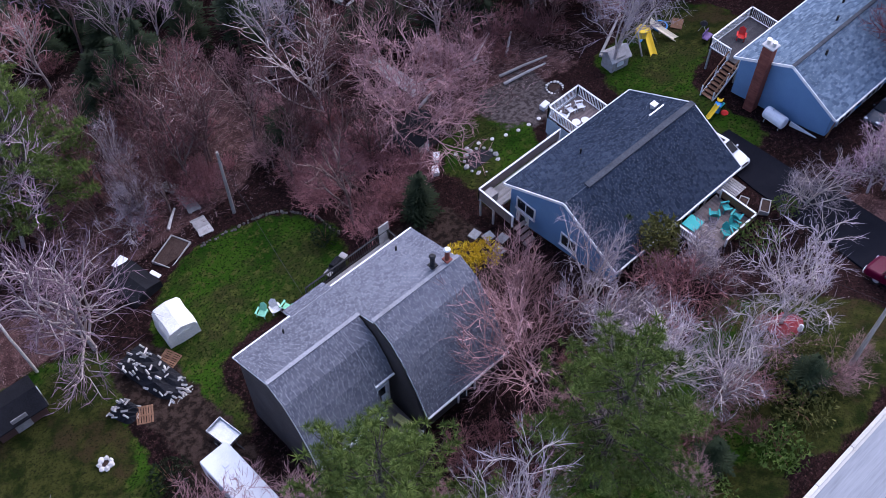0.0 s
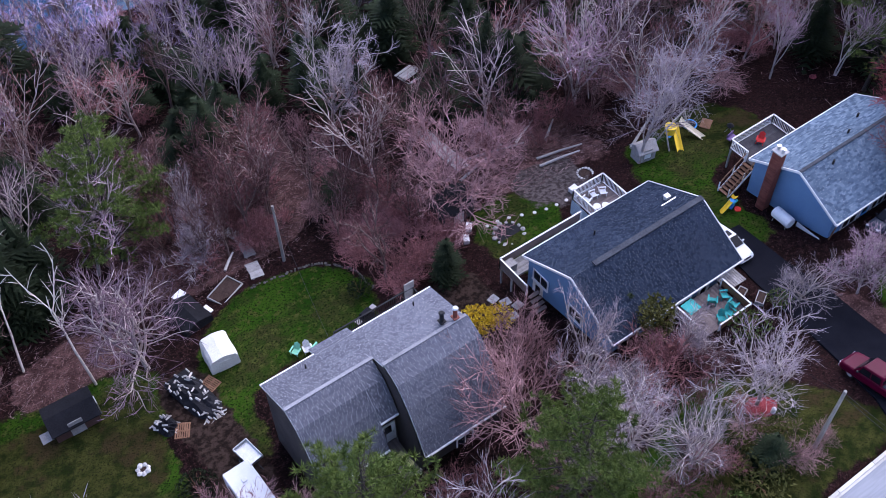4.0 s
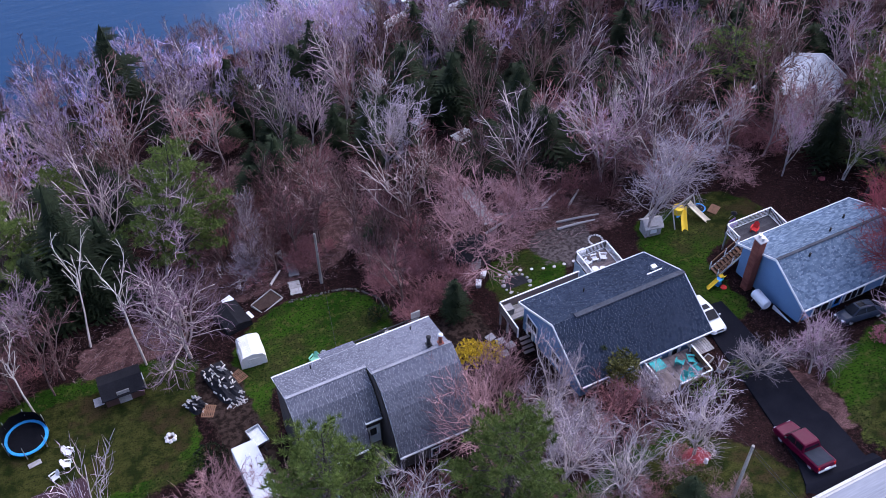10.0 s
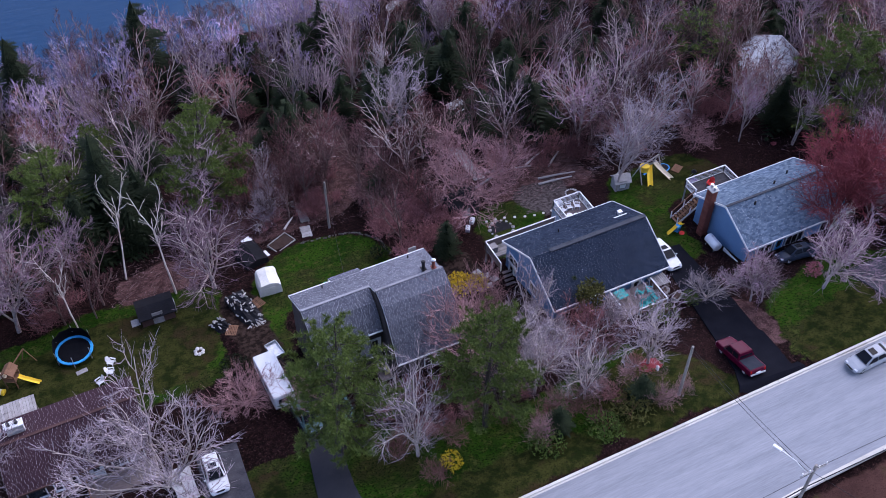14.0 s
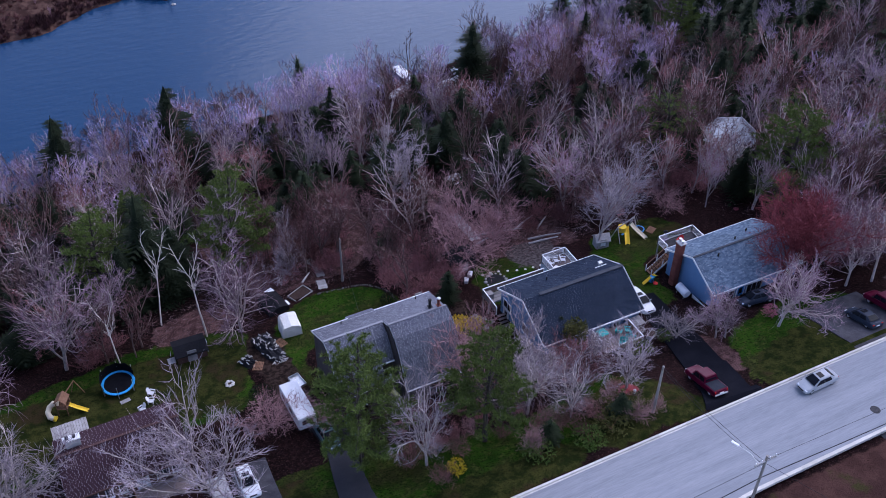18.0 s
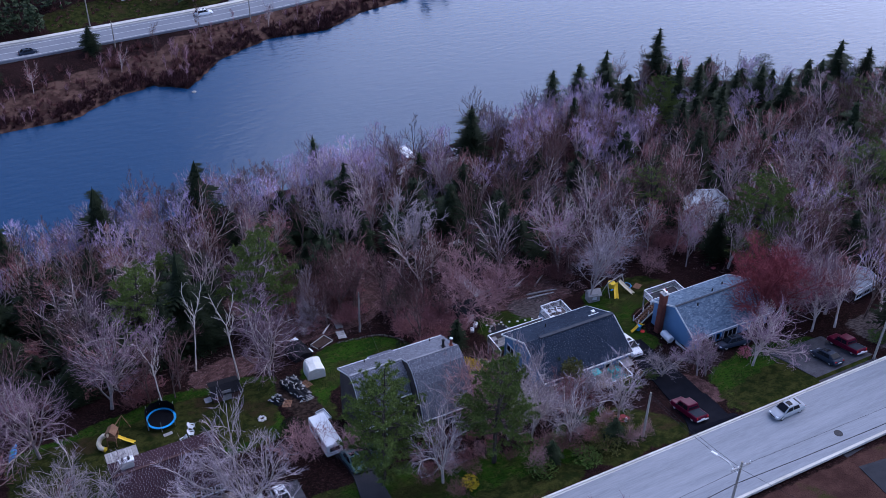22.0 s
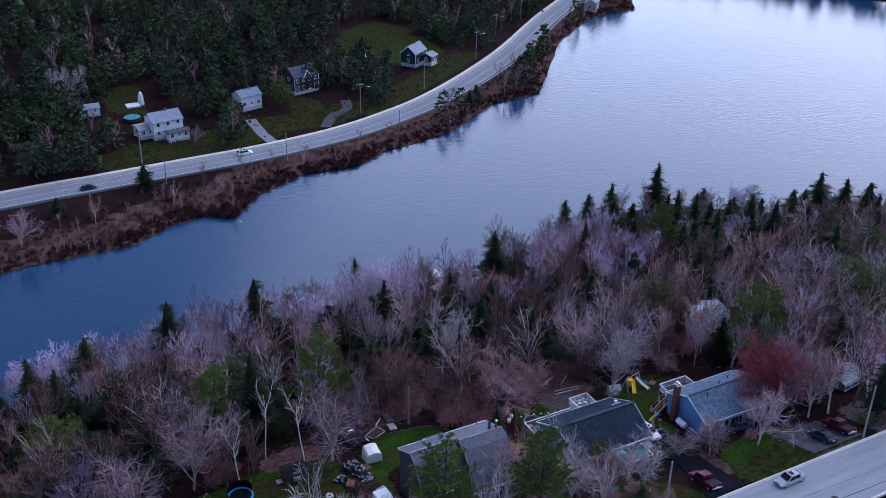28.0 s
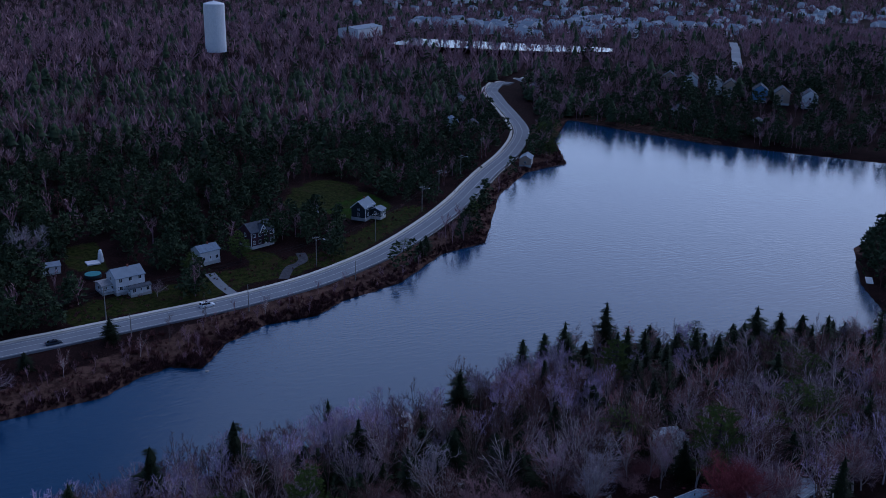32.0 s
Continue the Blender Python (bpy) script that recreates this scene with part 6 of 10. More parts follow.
def utility_trailer(x, y, turn):
    t = thing("utility_trailer", x, y, at(x, y), turn, "small open steel utility trailer", "trailer")
    part("floor", box(-1.2, -0.75, 0.5, 1.2, 0.75, 0.56), "steel", t)
    for a in ((-1.2, -0.78, 1.2, -0.73), (-1.2, 0.73, 1.2, 0.78), (-1.22, -0.78, -1.17, 0.78), (1.17, -0.78, 1.22, 0.78)):
        part("side_panel", box(a[0], a[1], 0.5, a[2], a[3], 0.9), "steel", t)
    part("hitch", box(1.2, -0.05, 0.45, 2.2, 0.05, 0.53), "black_iron", t)
    for s in (-1, 1):
        wheel(t, 0, s * 0.9, 0.3)
    t.matrix_basis = t.matrix_basis @ Matrix.Scale(0.72, 4)


utility_trailer(-15.8, 25.5, -80)

# raised bed, boardwalk and steps at the lawn's edge
rb = thing("raised_bed", -10.0, 41.0, at(-10, 41.0), 24, "timber-edged garden bed of dark soil", "garden bed")
part("soil", box(-1.2, -0.75, -0.2, 1.2, 0.75, 0.16), "soil", rb)
for a in ((-1.25, -0.8, 1.25, -0.74), (-1.25, 0.74, 1.25, 0.8), (-1.25, -0.74, -1.19, 0.74), (1.19, -0.74, 1.25, 0.74)):
    part("edge_board", box(a[0], a[1], -0.2, a[2], a[3], 0.26), "old_wood", rb)


def boardwalk(name, pts, w, label, gap=0.2, sag=0.0):
    """Cross-boards laid along a line on the ground."""
    t = thing(name, 0, 0, 0, 0, label, "boardwalk", "boardwalks")
    rnd4 = random.Random(8)
    for (x0, y0), (x1, y1) in zip(pts, pts[1:]):
        ln = math.hypot(x1 - x0, y1 - y0)
        ang = math.atan2(y1 - y0, x1 - x0)
        n = max(1, int(ln / gap))
        for k in range(n):
            s = (k + 0.5) / n
            x, y = x0 + (x1 - x0) * s, y0 + (y1 - y0) * s
            m = Matrix.Translation((x, y, at(x, y) + 0.14)) @ Matrix.Rotation(ang + rnd4.uniform(-0.03, 0.03), 4, "Z")
            part("plank", box(-gap * 0.44, -w / 2, -0.03, gap * 0.44, w / 2 + rnd4.uniform(-0.05, 0.05), 0.02, 0, m), "old_wood", t)
        for sd in (-1, 1):
            o = (-(y1 - y0) / ln * sd * w * 0.36, (x1 - x0) / ln * sd * w * 0.36)
            strip(t, "runner", (x0 + o[0], y0 + o[1], at(x0, y0) + 0.07), (x1 + o[0], y1 + o[1], at(x1, y1) + 0.07), 0.09, 0.12, "old_wood")


boardwalk("garden_steps", [(-7.25, 40.6), (-6.9, 42.6)], 1.05, "pale weathered plank steps at the lawn's edge")
boardwalk("garden_steps", [(-6.5, 43.4), (-6.1, 46.2), (-6.5, 48.2)], 0.95, "pale weathered plank walk into the wood")
boardwalk("wood_walk", [(12.8, 40.5), (13.3, 45.5), (13.8, 50.8), (15.8, 52.2)], 1.3, "long grey plank walk through the wood", 0.24)
for a, c, lb in (((-8.9, 43.3), (-7.5, 44.6), "pale squared timber lying on leaves"), ((18.3, 40.2), (21.4, 41.6), "long pale stripped log leaning in brush"), ((20.3, 38.6), (22.6, 40.3), "grey fallen log in brush"),
                 ((11.5, 39.2), (17.0, 40.6), "long grey fallen log in brush"), ((13.0, 41.6), (18.5, 39.4), "grey fallen pole lying in the leaf litter"), ((24.5, 32.5), (29.5, 34.8), "grey fallen trunk behind the swing"), ((17.5, 36.0), (21.0, 35.0), "stacked grey log edging"), ((18.0, 37.0), (21.8, 35.6), "stacked grey log edging")):
    lg = thing("fallen_log", a[0], a[1], at(*a), 0, lb, "log", "fallen logs")
    part("log", tube(bmesh.new(), [(0, 0, 0.12), ((c[0] - a[0]) * 0.5, (c[1] - a[1]) * 0.5, at((a[0] + c[0]) / 2, (a[1] + c[1]) / 2) - at(*a) + 0.35), (c[0] - a[0], c[1] - a[1], at(*c) - at(*a) + 0.45)], [0.13, 0.11, 0.07], 7), "split_wood" if "pale" in lb else "old_wood", lg)
pb = thing("picnic_platform", 18.4, 57.0, at(18.4, 57), 12, "weathered picnic bench in the clearing", "bench")
for k in range(5):
    part("plank", box(-1.1, -0.5 + k * 0.21, 0.62, 1.1, -0.32 + k * 0.21, 0.66), "old_wood", pb)
for s in (-1, 1):
    part("seat", box(-1.1, s * 0.95 - 0.14, 0.38, 1.1, s * 0.95 + 0.14, 0.42), "old_wood", pb)
    part("leg", box(s * 0.8 - 0.05, -0.95, 0, s * 0.8 + 0.05, 0.95, 0.12), "old_wood", pb)
    part("upright", box(s * 0.8 - 0.05, -0.1, 0.1, s * 0.8 + 0.05, 0.1, 0.62), "old_wood", pb)

# dark tarped lean-to under the grey tree
hut = thing("tarp_hut", -13.5, 40.0, at(-13.5, 40.0), 10, "low dark tarpaulin hut with pale panels around it", "hut")
part("cover", solid([(-1.6, -0.2), (-1.5, 1.2), (0, 1.7), (1.5, 1.2), (1.6, -0.2)], (-1.9, 1.9), "y"), "felt", hut)
hut.matrix_basis = hut.matrix_basis @ Matrix.Scale(0.78, 4)
for x, y, w, d, z, a in ((0.8, 2.6, 1.3, 0.8, 0.9, 15), (2.0, -0.4, 0.4, 1.0, 0.3, 10), (-0.6, -2.6, 1.5, 0.6, 0.4, 30)):
    part("panel", box(-w / 2, -d / 2, 0, w / 2, d / 2, 0.06, 0, Matrix.Translation((x, y, z)) @ Euler((0.15, 0.1, radians(a))).to_matrix().to_4x4()), "white_paint", hut, "white sheet panel")
bk = thing("bucket", -13.2, 36.4, at(-13.2, 36.4), 0, "white plastic bucket on the grass", "bucket")
part("shell", tube(bmesh.new(), [(0, 0, 0), (0, 0, 0.36)], [0.14, 0.17], 12), "white_paint", bk)
part("lid", tube(bmesh.new(), [(0, 0, 0.362), (0, 0, 0.39)], 0.18, 12), "white_paint", bk)

# grill nook behind the grey house
gr = thing("grill", -3.4, 30.6, at(-3.4, 30.6), 15, "black covered barbecue grill with grey shelves", "grill")
part("cabinet", box(-0.6, -0.3, 0, 0.6, 0.3, 0.85, 0.03), "black_iron", gr)
part("hood", tube(bmesh.new(), [(-0.4, 0, 0.95), (0.4, 0, 0.95)], 0.28, 12), "tarp", gr)
for s in (-1, 1):
    part("shelf", box(s * 0.82 - 0.2, -0.25, 0.82, s * 0.82 + 0.2, 0.25, 0.86), "old_wood", gr)

# stepping stones
for k in range(9):
    x, y = 9.5 + k * 0.95, 32.9 - 0.28 * k + 0.2 * math.sin(k)
    s = thing("stepping_stone", x, y, at(x, y), rk.uniform(0, 90), "pale round stepping stone in the grass", "stepping stone", "stepping stones")
    bm = tube(bmesh.new(), [(0, 0, -0.05), (0, 0, 0.05)], [0.17, 0.15], 9)
    part("stone", bm, "pale_stone", s)
for x, y in ((5.9, 24.6), (5.4, 25.4), (4.9, 26.2), (5.0, 24.0)):
    s = thing("paving_slab", x, y, at(x, y), rk.uniform(-20, 20), "grey paving slab by the side door", "paving slab", "side door slabs")
    part("slab", box(-0.38, -0.32, -0.1, 0.38, 0.32, 0.06, 0.02), "stone", s)
pd = thing("garden_pond", 10.2, 31.0, at(10.2, 31.0), 12, "small black-lined garden pond edged with stones", "pond")
part("liner", tube(bmesh.new(), [(0, 0, -0.05), (0, 0, 0.05)], 1.1, 14), "tarp", pd)
for k in range(14):
    a = 6.283 * k / 14
    bm = rock(0.2 * rk.uniform(0.7, 1.3), rk)
    bmesh.ops.translate(bm, vec=(math.cos(a) * 1.2, math.sin(a) * 1.2, 0.06), verts=bm.verts)
    part("stone", bm, "stone", pd)
for x, y, lb in ((17.3, 31.6, "white cooler box on the gravel edge"), (7.2, 32.6, "white storage box beside the path"), (8.2, 33.6, "white plastic tub in the grass")):
    cb = thing("cooler", x, y, at(x, y), rk.uniform(0, 90), lb, "box", "white boxes")
    part("body", box(-0.35, -0.22, 0, 0.35, 0.22, 0.36, 0.03), "white_gel", cb)
    part("lid", box(-0.37, -0.24, 0.362, 0.37, 0.24, 0.44, 0.02), "white_gel", cb)

# oil tank, toys and swing corner by the second blue house
tk = thing("oil_tank", 26.3, 18.2, at(26.3, 18.2), 88, "white horizontal oil tank on legs against the wall", "tank")
part("shell", tube(bmesh.new(), [(-0.85, 0, 0.75), (-0.78, 0, 0.75), (0.78, 0, 0.75), (0.85, 0, 0.75)], [0.36, 0.46, 0.46, 0.36], 16), "white_gel", tk)
for x in (-0.6, 0.6):
    for y in (-0.3, 0.3):
        part("leg", tube(bmesh.new(), [(x, y, 0), (x, y * 0.7, 0.5)], 0.03, 6), "steel", tk)
part("filler", tube(bmesh.new(), [(0.3, 0, 1.15), (0.3, 0, 1.45)], 0.03, 6), "steel", tk)
ts = thing("toy_slide", 25.0, 22.0, at(25.0, 22.0), 20, "small toddler slide in yellow, blue and red plastic", "toy slide")
slide(ts, (0.2, 0, 0.75), (1.2, 0.1, 0.08), 0.36, "yellow")
slide(ts, (-0.2, 0, 0.75), (-1.1, 0.3, 0.08), 0.3, "yellow")
part("ladder", box(-0.25, -0.25, 0, 0.25, 0.25, 0.72, 0.03), "blue", ts)
part("rail", tube(bmesh.new(), [(-0.3, -0.25, 0.7), (0, -0.4, 1.0), (0.3, -0.25, 0.7)], 0.05, 6), "teal", ts)
part("seat", tube(bmesh.new(), [(0, -0.6, 0), (0, -0.6, 0.14)], 0.28, 10), "red", ts)
sw = thing("swing_set", 27.9, 31.2, at(27.9, 31.2), 15, "garden swing set with cream and yellow slides", "swing set")
for s in (-1, 1):
    for d in (-0.8, 0.8):
        strip(sw, "leg", (s * 1.5, 0, 2.2), (s * 1.6, d, 0), 0.09, 0.09, "old_wood")
strip(sw, "beam", (-1.6, 0, 2.2), (1.6, 0, 2.2), 0.1, 0.14, "old_wood")
slide(sw, (1.0, 0, 1.4), (1.5, -2.4, 0.1), 0.55, "cream")
slide(sw, (0.2, 0, 1.4), (-1.2, -1.6, 0.1), 0.5, "yellow")
part("crow_nest", tube(bmesh.new(), [(-0.6, 0, 1.2), (-0.6, 0, 1.9)], [0.45, 0.5], 12), "yellow", sw)
for s in (-0.3, 0.5):
    part("swing_seat", box(s - 0.22, -0.1, 0.5, s + 0.22, 0.1, 0.54), "blue", sw)
sb = thing("sandbox", 30.3, 31.4, at(30.3, 31.4), 0, "round blue plastic paddling pool", "pool")
part("rim", tube(bmesh.new(), [(0, 0, 0), (0, 0, 0.22)], [0.55, 0.62], 18), "blue", sb)
part("floor", tube(bmesh.new(), [(0, 0, 0.2), (0, 0, 0.225)], 0.5, 18), "tarp", sb)
pl = thing("plywood_ramp", 31.4, 30.6, at(31.4, 30.6), 30, "pale plywood toy ramp lying on the lawn", "ramp")
part("sheet", box(-0.6, -0.45, 0.1, 0.6, 0.45, 0.14), "brown_wood", pl)
part("bearer", box(-0.55, -0.4, 0, 0.55, -0.3, 0.1), "brown_wood", pl)
gb = thing("grill", 32.0, 28.6, at(32, 28.6), 30, "black kettle barbecue on the lawn", "grill")
part("bowl", tube(bmesh.new(), [(0, 0, 0.55), (0, 0, 0.7), (0, 0, 0.95)], [0.18, 0.32, 0.1], 12), "black_iron", gb)
for a in (0, 2.1, 4.2):
    strip(gb, "leg", (0, 0, 0.6), (math.cos(a) * 0.35, math.sin(a) * 0.35, 0), 0.03, 0.03, "steel")
pt = thing("water_table", 31.2, 27.6, at(31.2, 27.6), 10, "purple plastic toy bench on the lawn", "toy")
M["purple"] = surface("purple_plastic", (0.16, 0.10, 0.22), (0.22, 0.14, 0.30), 2, 20, 0.5, 0.05)
part("seat", box(-0.45, -0.25, 0.3, 0.45, 0.25, 0.42, 0.03), "purple", pt)
part("back", box(-0.45, 0.2, 0.42, 0.45, 0.27, 0.8, 0.02), "purple", pt)

# planters by the drive, flower ring at the tree
for x, y, a in ((18.3, 15.0, 20), (18.8, 13.7, 28)):
    p = thing("planter_box", x, y, at(x, y), a, "long white-edged wooden planter beside the drive", "planter", "planters")
    part("soil", box(-0.5, -0.25, 0.05, 0.5, 0.25, 0.4), "soil", p)
    for q in ((-0.56, -0.31, 0.56, -0.25), (-0.56, 0.25, 0.56, 0.31), (-0.56, -0.25, -0.5, 0.25), (0.5, -0.25, 0.56, 0.25)):
        part("board", box(q[0], q[1], 0, q[2], q[3], 0.45), "old_wood", p)
bm = bmesh.new()
ring = [bm.verts.new((10.9 + math.cos(6.283 * k / 22) * 1.05 * rk.uniform(0.85, 1.1), 7.1 + math.sin(6.283 * k / 22) * 0.9 * rk.uniform(0.85, 1.1), 0)) for k in range(22)]
mid = bm.verts.new((10.9, 7.1, 0))
for v in ring + [mid]:
    v.co.z = at(v.co.x, v.co.y) + (0.14 if v is mid else 0.03)
for k in range(22):
    bm.faces.new((ring[k], ring[(k + 1) % 22], mid))
tagged(part("mulch_ring", bm, "mulch"), "patch of red mulch round the tree's foot", "mulch bed", kind="structure")
st = thing("garden_ornament", 11.0, 6.3, at(11.0, 6.3, 0.1), 0, "small white garden ornament on the red mulch", "ornament")
part("figure", tube(bmesh.new(), [(0, 0, 0), (0, 0, 0.2), (0, 0, 0.35), (0, 0, 0.5)], [0.16, 0.12, 0.15, 0.06], 10), "white_paint", st)

# kayak and toys at the wood's edge in the far west
ky = thing("kayak", -47.6, 37.6, at(-47.6, 37.6), 70, "bright blue kayak on the ground", "kayak")
part("hull", tube(bmesh.new(), [(-1.6, 0, 0.25), (-0.9, 0, 0.2), (0, 0, 0.2), (0.9, 0, 0.2), (1.6, 0, 0.25)], [0.03, 0.28, 0.36, 0.28, 0.03], 10), "blue", ky)
part("cockpit", tube(bmesh.new(), [(-0.1, 0, 0.53), (-0.1, 0, 0.58)], 0.24, 10), "teal", ky)
t2 = thing("toy_slide", -53.6, 36.4, at(-53.6, 36.4), -80, "yellow slide beside the teal-roofed house", "toy slide")
slide(t2, (0, 0, 1.3), (2.2, 0, 0.1), 0.5, "yellow")
part("ladder", box(-0.3, -0.3, 0, 0, 0.3, 1.3, 0.02), "brown_wood", t2)

# orange hydrant and sign by the corner
hd = thing("hydrant", 12.2, -10.9, 19.25, 0, "orange-red fire hydrant on the brown verge", "hydrant")
M["orange"] = surface("orange_paint", (0.60, 0.10, 0.02), (0.72, 0.15, 0.03), 3, 20, 0.5, 0.1)
part("barrel", tube(bmesh.new(), [(0, 0, -0.1), (0, 0, 0.5), (0, 0, 0.62), (0, 0, 0.7)], [0.14, 0.13, 0.15, 0.05], 10), "orange", hd)
part("nozzle", tube(bmesh.new(), [(-0.22, 0, 0.42), (0.22, 0, 0.42)], 0.06, 8), "orange", hd)
sg = thing("sign_post", 9.6, -11.2, 19.2, 20, "round-backed metal sign on a thin post", "sign")
part("post", tube(bmesh.new(), [(0, 0, -0.2), (0, 0, 2.2)], 0.03, 6), "steel", sg)
part("plate", tube(bmesh.new(), [(0, -0.02, 2.0), (0, 0.02, 2.0)], 0.33, 8), "steel", sg)


# ---- poles and wires ----
M["pole_wood"] = surface("weathered_brown_pole", (0.17, 0.15, 0.135), (0.36, 0.325, 0.295), 1.5, 12, 0.9, 0.4, stretch=(3, 3, 0.3))


def utility_pole(x, y, h, label, lean=0.0, arm=False, lamp=None, base=None):
    z = at(x, y) if base is None else base
    t = thing("utility_pole", x, y, z, 0, label, "utility pole", "utility poles")
    part("shaft", tube(bmesh.new(), [(0, 0, -0.4), (lean * h, 0, h)], [0.15, 0.10], 8), "pole_wood", t)
    if arm:
        part("crossarm", box(-1.1, -0.06, h - 0.7, 1.1, 0.06, h - 0.55), "old_wood", t)
        for s in (-1, -0.4, 0.4, 1):
            part("insulator", tube(bmesh.new(), [(s, 0, h - 0.55), (s, 0, h - 0.35)], 0.05, 6), "white_gel", t)
    if lamp:
        a = radians(lamp)
        d = Vector((math.cos(a), math.sin(a), 0))
        b = part("lamp_arm", tube(bmesh.new(), [Vector((0, 0, h - 1.6)), d * 1.2 + Vector((0, 0, h - 0.9)), d * 2.4 + Vector((0, 0, h - 0.8))], 0.035, 6), "steel", t)
        m = Matrix.Translation(d * 2.6 + Vector((0, 0, h - 0.82))) @ Matrix.Rotation(a, 4, "Z")
        part("lamp_head", box(-0.3, -0.13, -0.08, 0.35, 0.13, 0.06, 0.04, m), "white_gel", b)
    return t


utility_pole(10.6, 3.0, 6.2, "grey wooden pole at the top of the garden")
utility_pole(10.2, -10.0, 8.2, "wooden street pole with a lamp arm and crossarm", 0, True, 110, 19.2)
utility_pole(40.9, 0.75, 8.0, "grey wooden pole beside the parking pad")
utility_pole(-4.7, 41.0, 6.5, "weathered pole at the lawn's edge with a service wire")
utility_pole(75.0, 1.4, 8.5, "grey wooden pole by the street")


def wire(a, b, sag, label, r=0.014):
    a, b = Vector(a), Vector(b)
    pts = [a.lerp(b, k / 10) - Vector((0, 0, sag * 4 * (k / 10) * (1 - k / 10))) for k in range(11)]
    tagged(part("overhead_wire", tube(bmesh.new(), pts, r, 4), "black_iron"), label, "wire", "overhead wires")


wire((10.6, 3.0, at(10.6, 3.0) + 6.0), (10.2, -10.0, 26.6), 0.3, "thin black wire between the street poles", 0.02)
wire((10.6, 3.0, at(10.6, 3.0) + 5.7), (10.2, -10.0, 26.2), 0.4, "thin black wire between the street poles", 0.02)
wire((-4.7, 41.0, at(-4.7, 41) + 6.2), (-8.4, 26.2, 18.4), 0.5, "pale service wire to the grey house", 0.012)
wire((10.2, -10.0, 24.6), (95.0, -10.4, 25.6), 1.6, "thick black cable strung along the street", 0.04)
wire((10.2, -10.0, 26.9), (95.0, -10.4, 26.9), 0.9, "long overhead wire along the street", 0.016)
wire((10.2, -10.0, 24.6), (-90.0, -11.6, 25.2), 1.6, "thick black cable strung along the street", 0.04)
wire((10.2, -10.0, 26.5), (-90.0, -9.6, 26.5), 1.4, "long overhead wire along the street", 0.016)
wire((10.2, -10.0, 26.5), (26, -40, 26.5), 0.8, "overhead wire over the brown verge", 0.018)
wire((10.6, 3.0, at(10.6, 3.0) + 5.9), (14.0, 16.9, 15.9), 0.3, "service wire to the blue house", 0.012)


# ---- shrubs with leaves and flowers ----
def leafy_shrub(name, x, y, r, h, material, label, n=260, size=0.22, seed=1):
    t = thing(name, x, y, at(x, y), 0, label, "shrub")
    rn = random.Random(seed)
    st = bmesh.new()
    for k in range(9):
        a = rn.uniform(0, 6.283)
        tube(st, [(0, 0, -0.1), (math.cos(a) * r * 0.4, math.sin(a) * r * 0.4, h * 0.5), (math.cos(a) * r * 0.8, math.sin(a) * r * 0.8, h * rn.uniform(0.6, 0.95))], [0.03, 0.02, 0.008], 4)
    tagged(part("stem", st, "brown_wood", t), kind="stuff")
    v, f = [], []
    for k in range(n):
        a, q = rn.uniform(0, 6.283), rn.random() ** 0.5
        z = h * (0.25 + 0.75 * rn.random())
        rad = r * q * (0.75 + 0.35 * math.sin(3.1 * z / h))
        p = Vector((math.cos(a) * rad, math.sin(a) * rad, z))
        for _ in range(3):
            d = Vector((rn.gauss(0, 1), rn.gauss(0, 1), rn.gauss(0.5, 0.8))).normalized() * size * rn.uniform(0.6, 1.3)
            s = d.cross(Vector((rn.gauss(0, 1), rn.gauss(0, 1), 0.2))).normalized() * size * 0.22
            i = len(v)
            v += [tuple(p - s), tuple(p + s), tuple(p + d)]
            f.append((i, i + 1, i + 2))
    ob = new("foliage", mesh_of("foliage", v, f, M[material]))
    ob.parent = t
    return t


M["forsythia"] = surface("yellow_blossom", (0.50, 0.33, 0.02), (0.75, 0.55, 0.04), 1, 6, 0.8, 0.0)
M["leaf_green"] = surface("fresh_green_leaves", (0.05, 0.09, 0.02), (0.12, 0.17, 0.04), 1, 6, 0.8, 0.0)
M["olive"] = surface("olive_leaves", (0.07, 0.075, 0.02), (0.15, 0.14, 0.045), 1, 6, 0.8, 0.0)
M["blossom"] = surface("pink_blossom", (0.42, 0.10, 0.16), (0.60, 0.20, 0.27), 1, 6, 0.8, 0.0)
leafy_shrub("forsythia_shrub", 2.2, 24.6, 1.25, 1.9, "forsythia", "bright yellow flowering forsythia beside the grey house", 520, 0.2, 1)
leafy_shrub("forsythia_shrub", 3.8, 24.0, 1.0, 1.7, "forsythia", "bright yellow flowering forsythia shrub", 260, 0.2, 2)
leafy_shrub("forsythia_shrub", -8.2, 5.6, 0.8, 1.3, "forsythia", "small yellow flowering shrub under trees", 200, 0.18, 3)
leafy_shrub("forsythia_shrub", -5.6, 29.2, 0.6, 0.8, "forsythia", "small yellow flowering shrub by the deck", 120, 0.16, 4)
leafy_shrub("green_shrub", 10.9, 16.2, 1.3, 3.8, "olive", "yellow-green conifer bush before the blue house", 620, 0.3, 5)
leafy_shrub("green_shrub", 8.4, 4.6, 1.9, 1.6, "olive", "low olive-green shrub on the slope", 420, 0.26, 6)
leafy_shrub("green_shrub", 6.2, 3.2, 1.6, 1.4, "olive", "low olive-green shrub on the slope", 320, 0.26, 7)
leafy_shrub("green_shrub", 3.4, 2.6, 1.4, 1.2, "leaf_green", "low green shrub above the kerb", 260, 0.24, 8)
leafy_shrub("green_shrub", -1.2, 3.6, 1.4, 1.2, "leaf_green", "low green shrub above the kerb", 260, 0.24, 9)
leafy_shrub("green_shrub", 0.6, 5.6, 1.5, 1.6, "leaf_green", "low green shrub under the bare trees", 300, 0.24, 10)
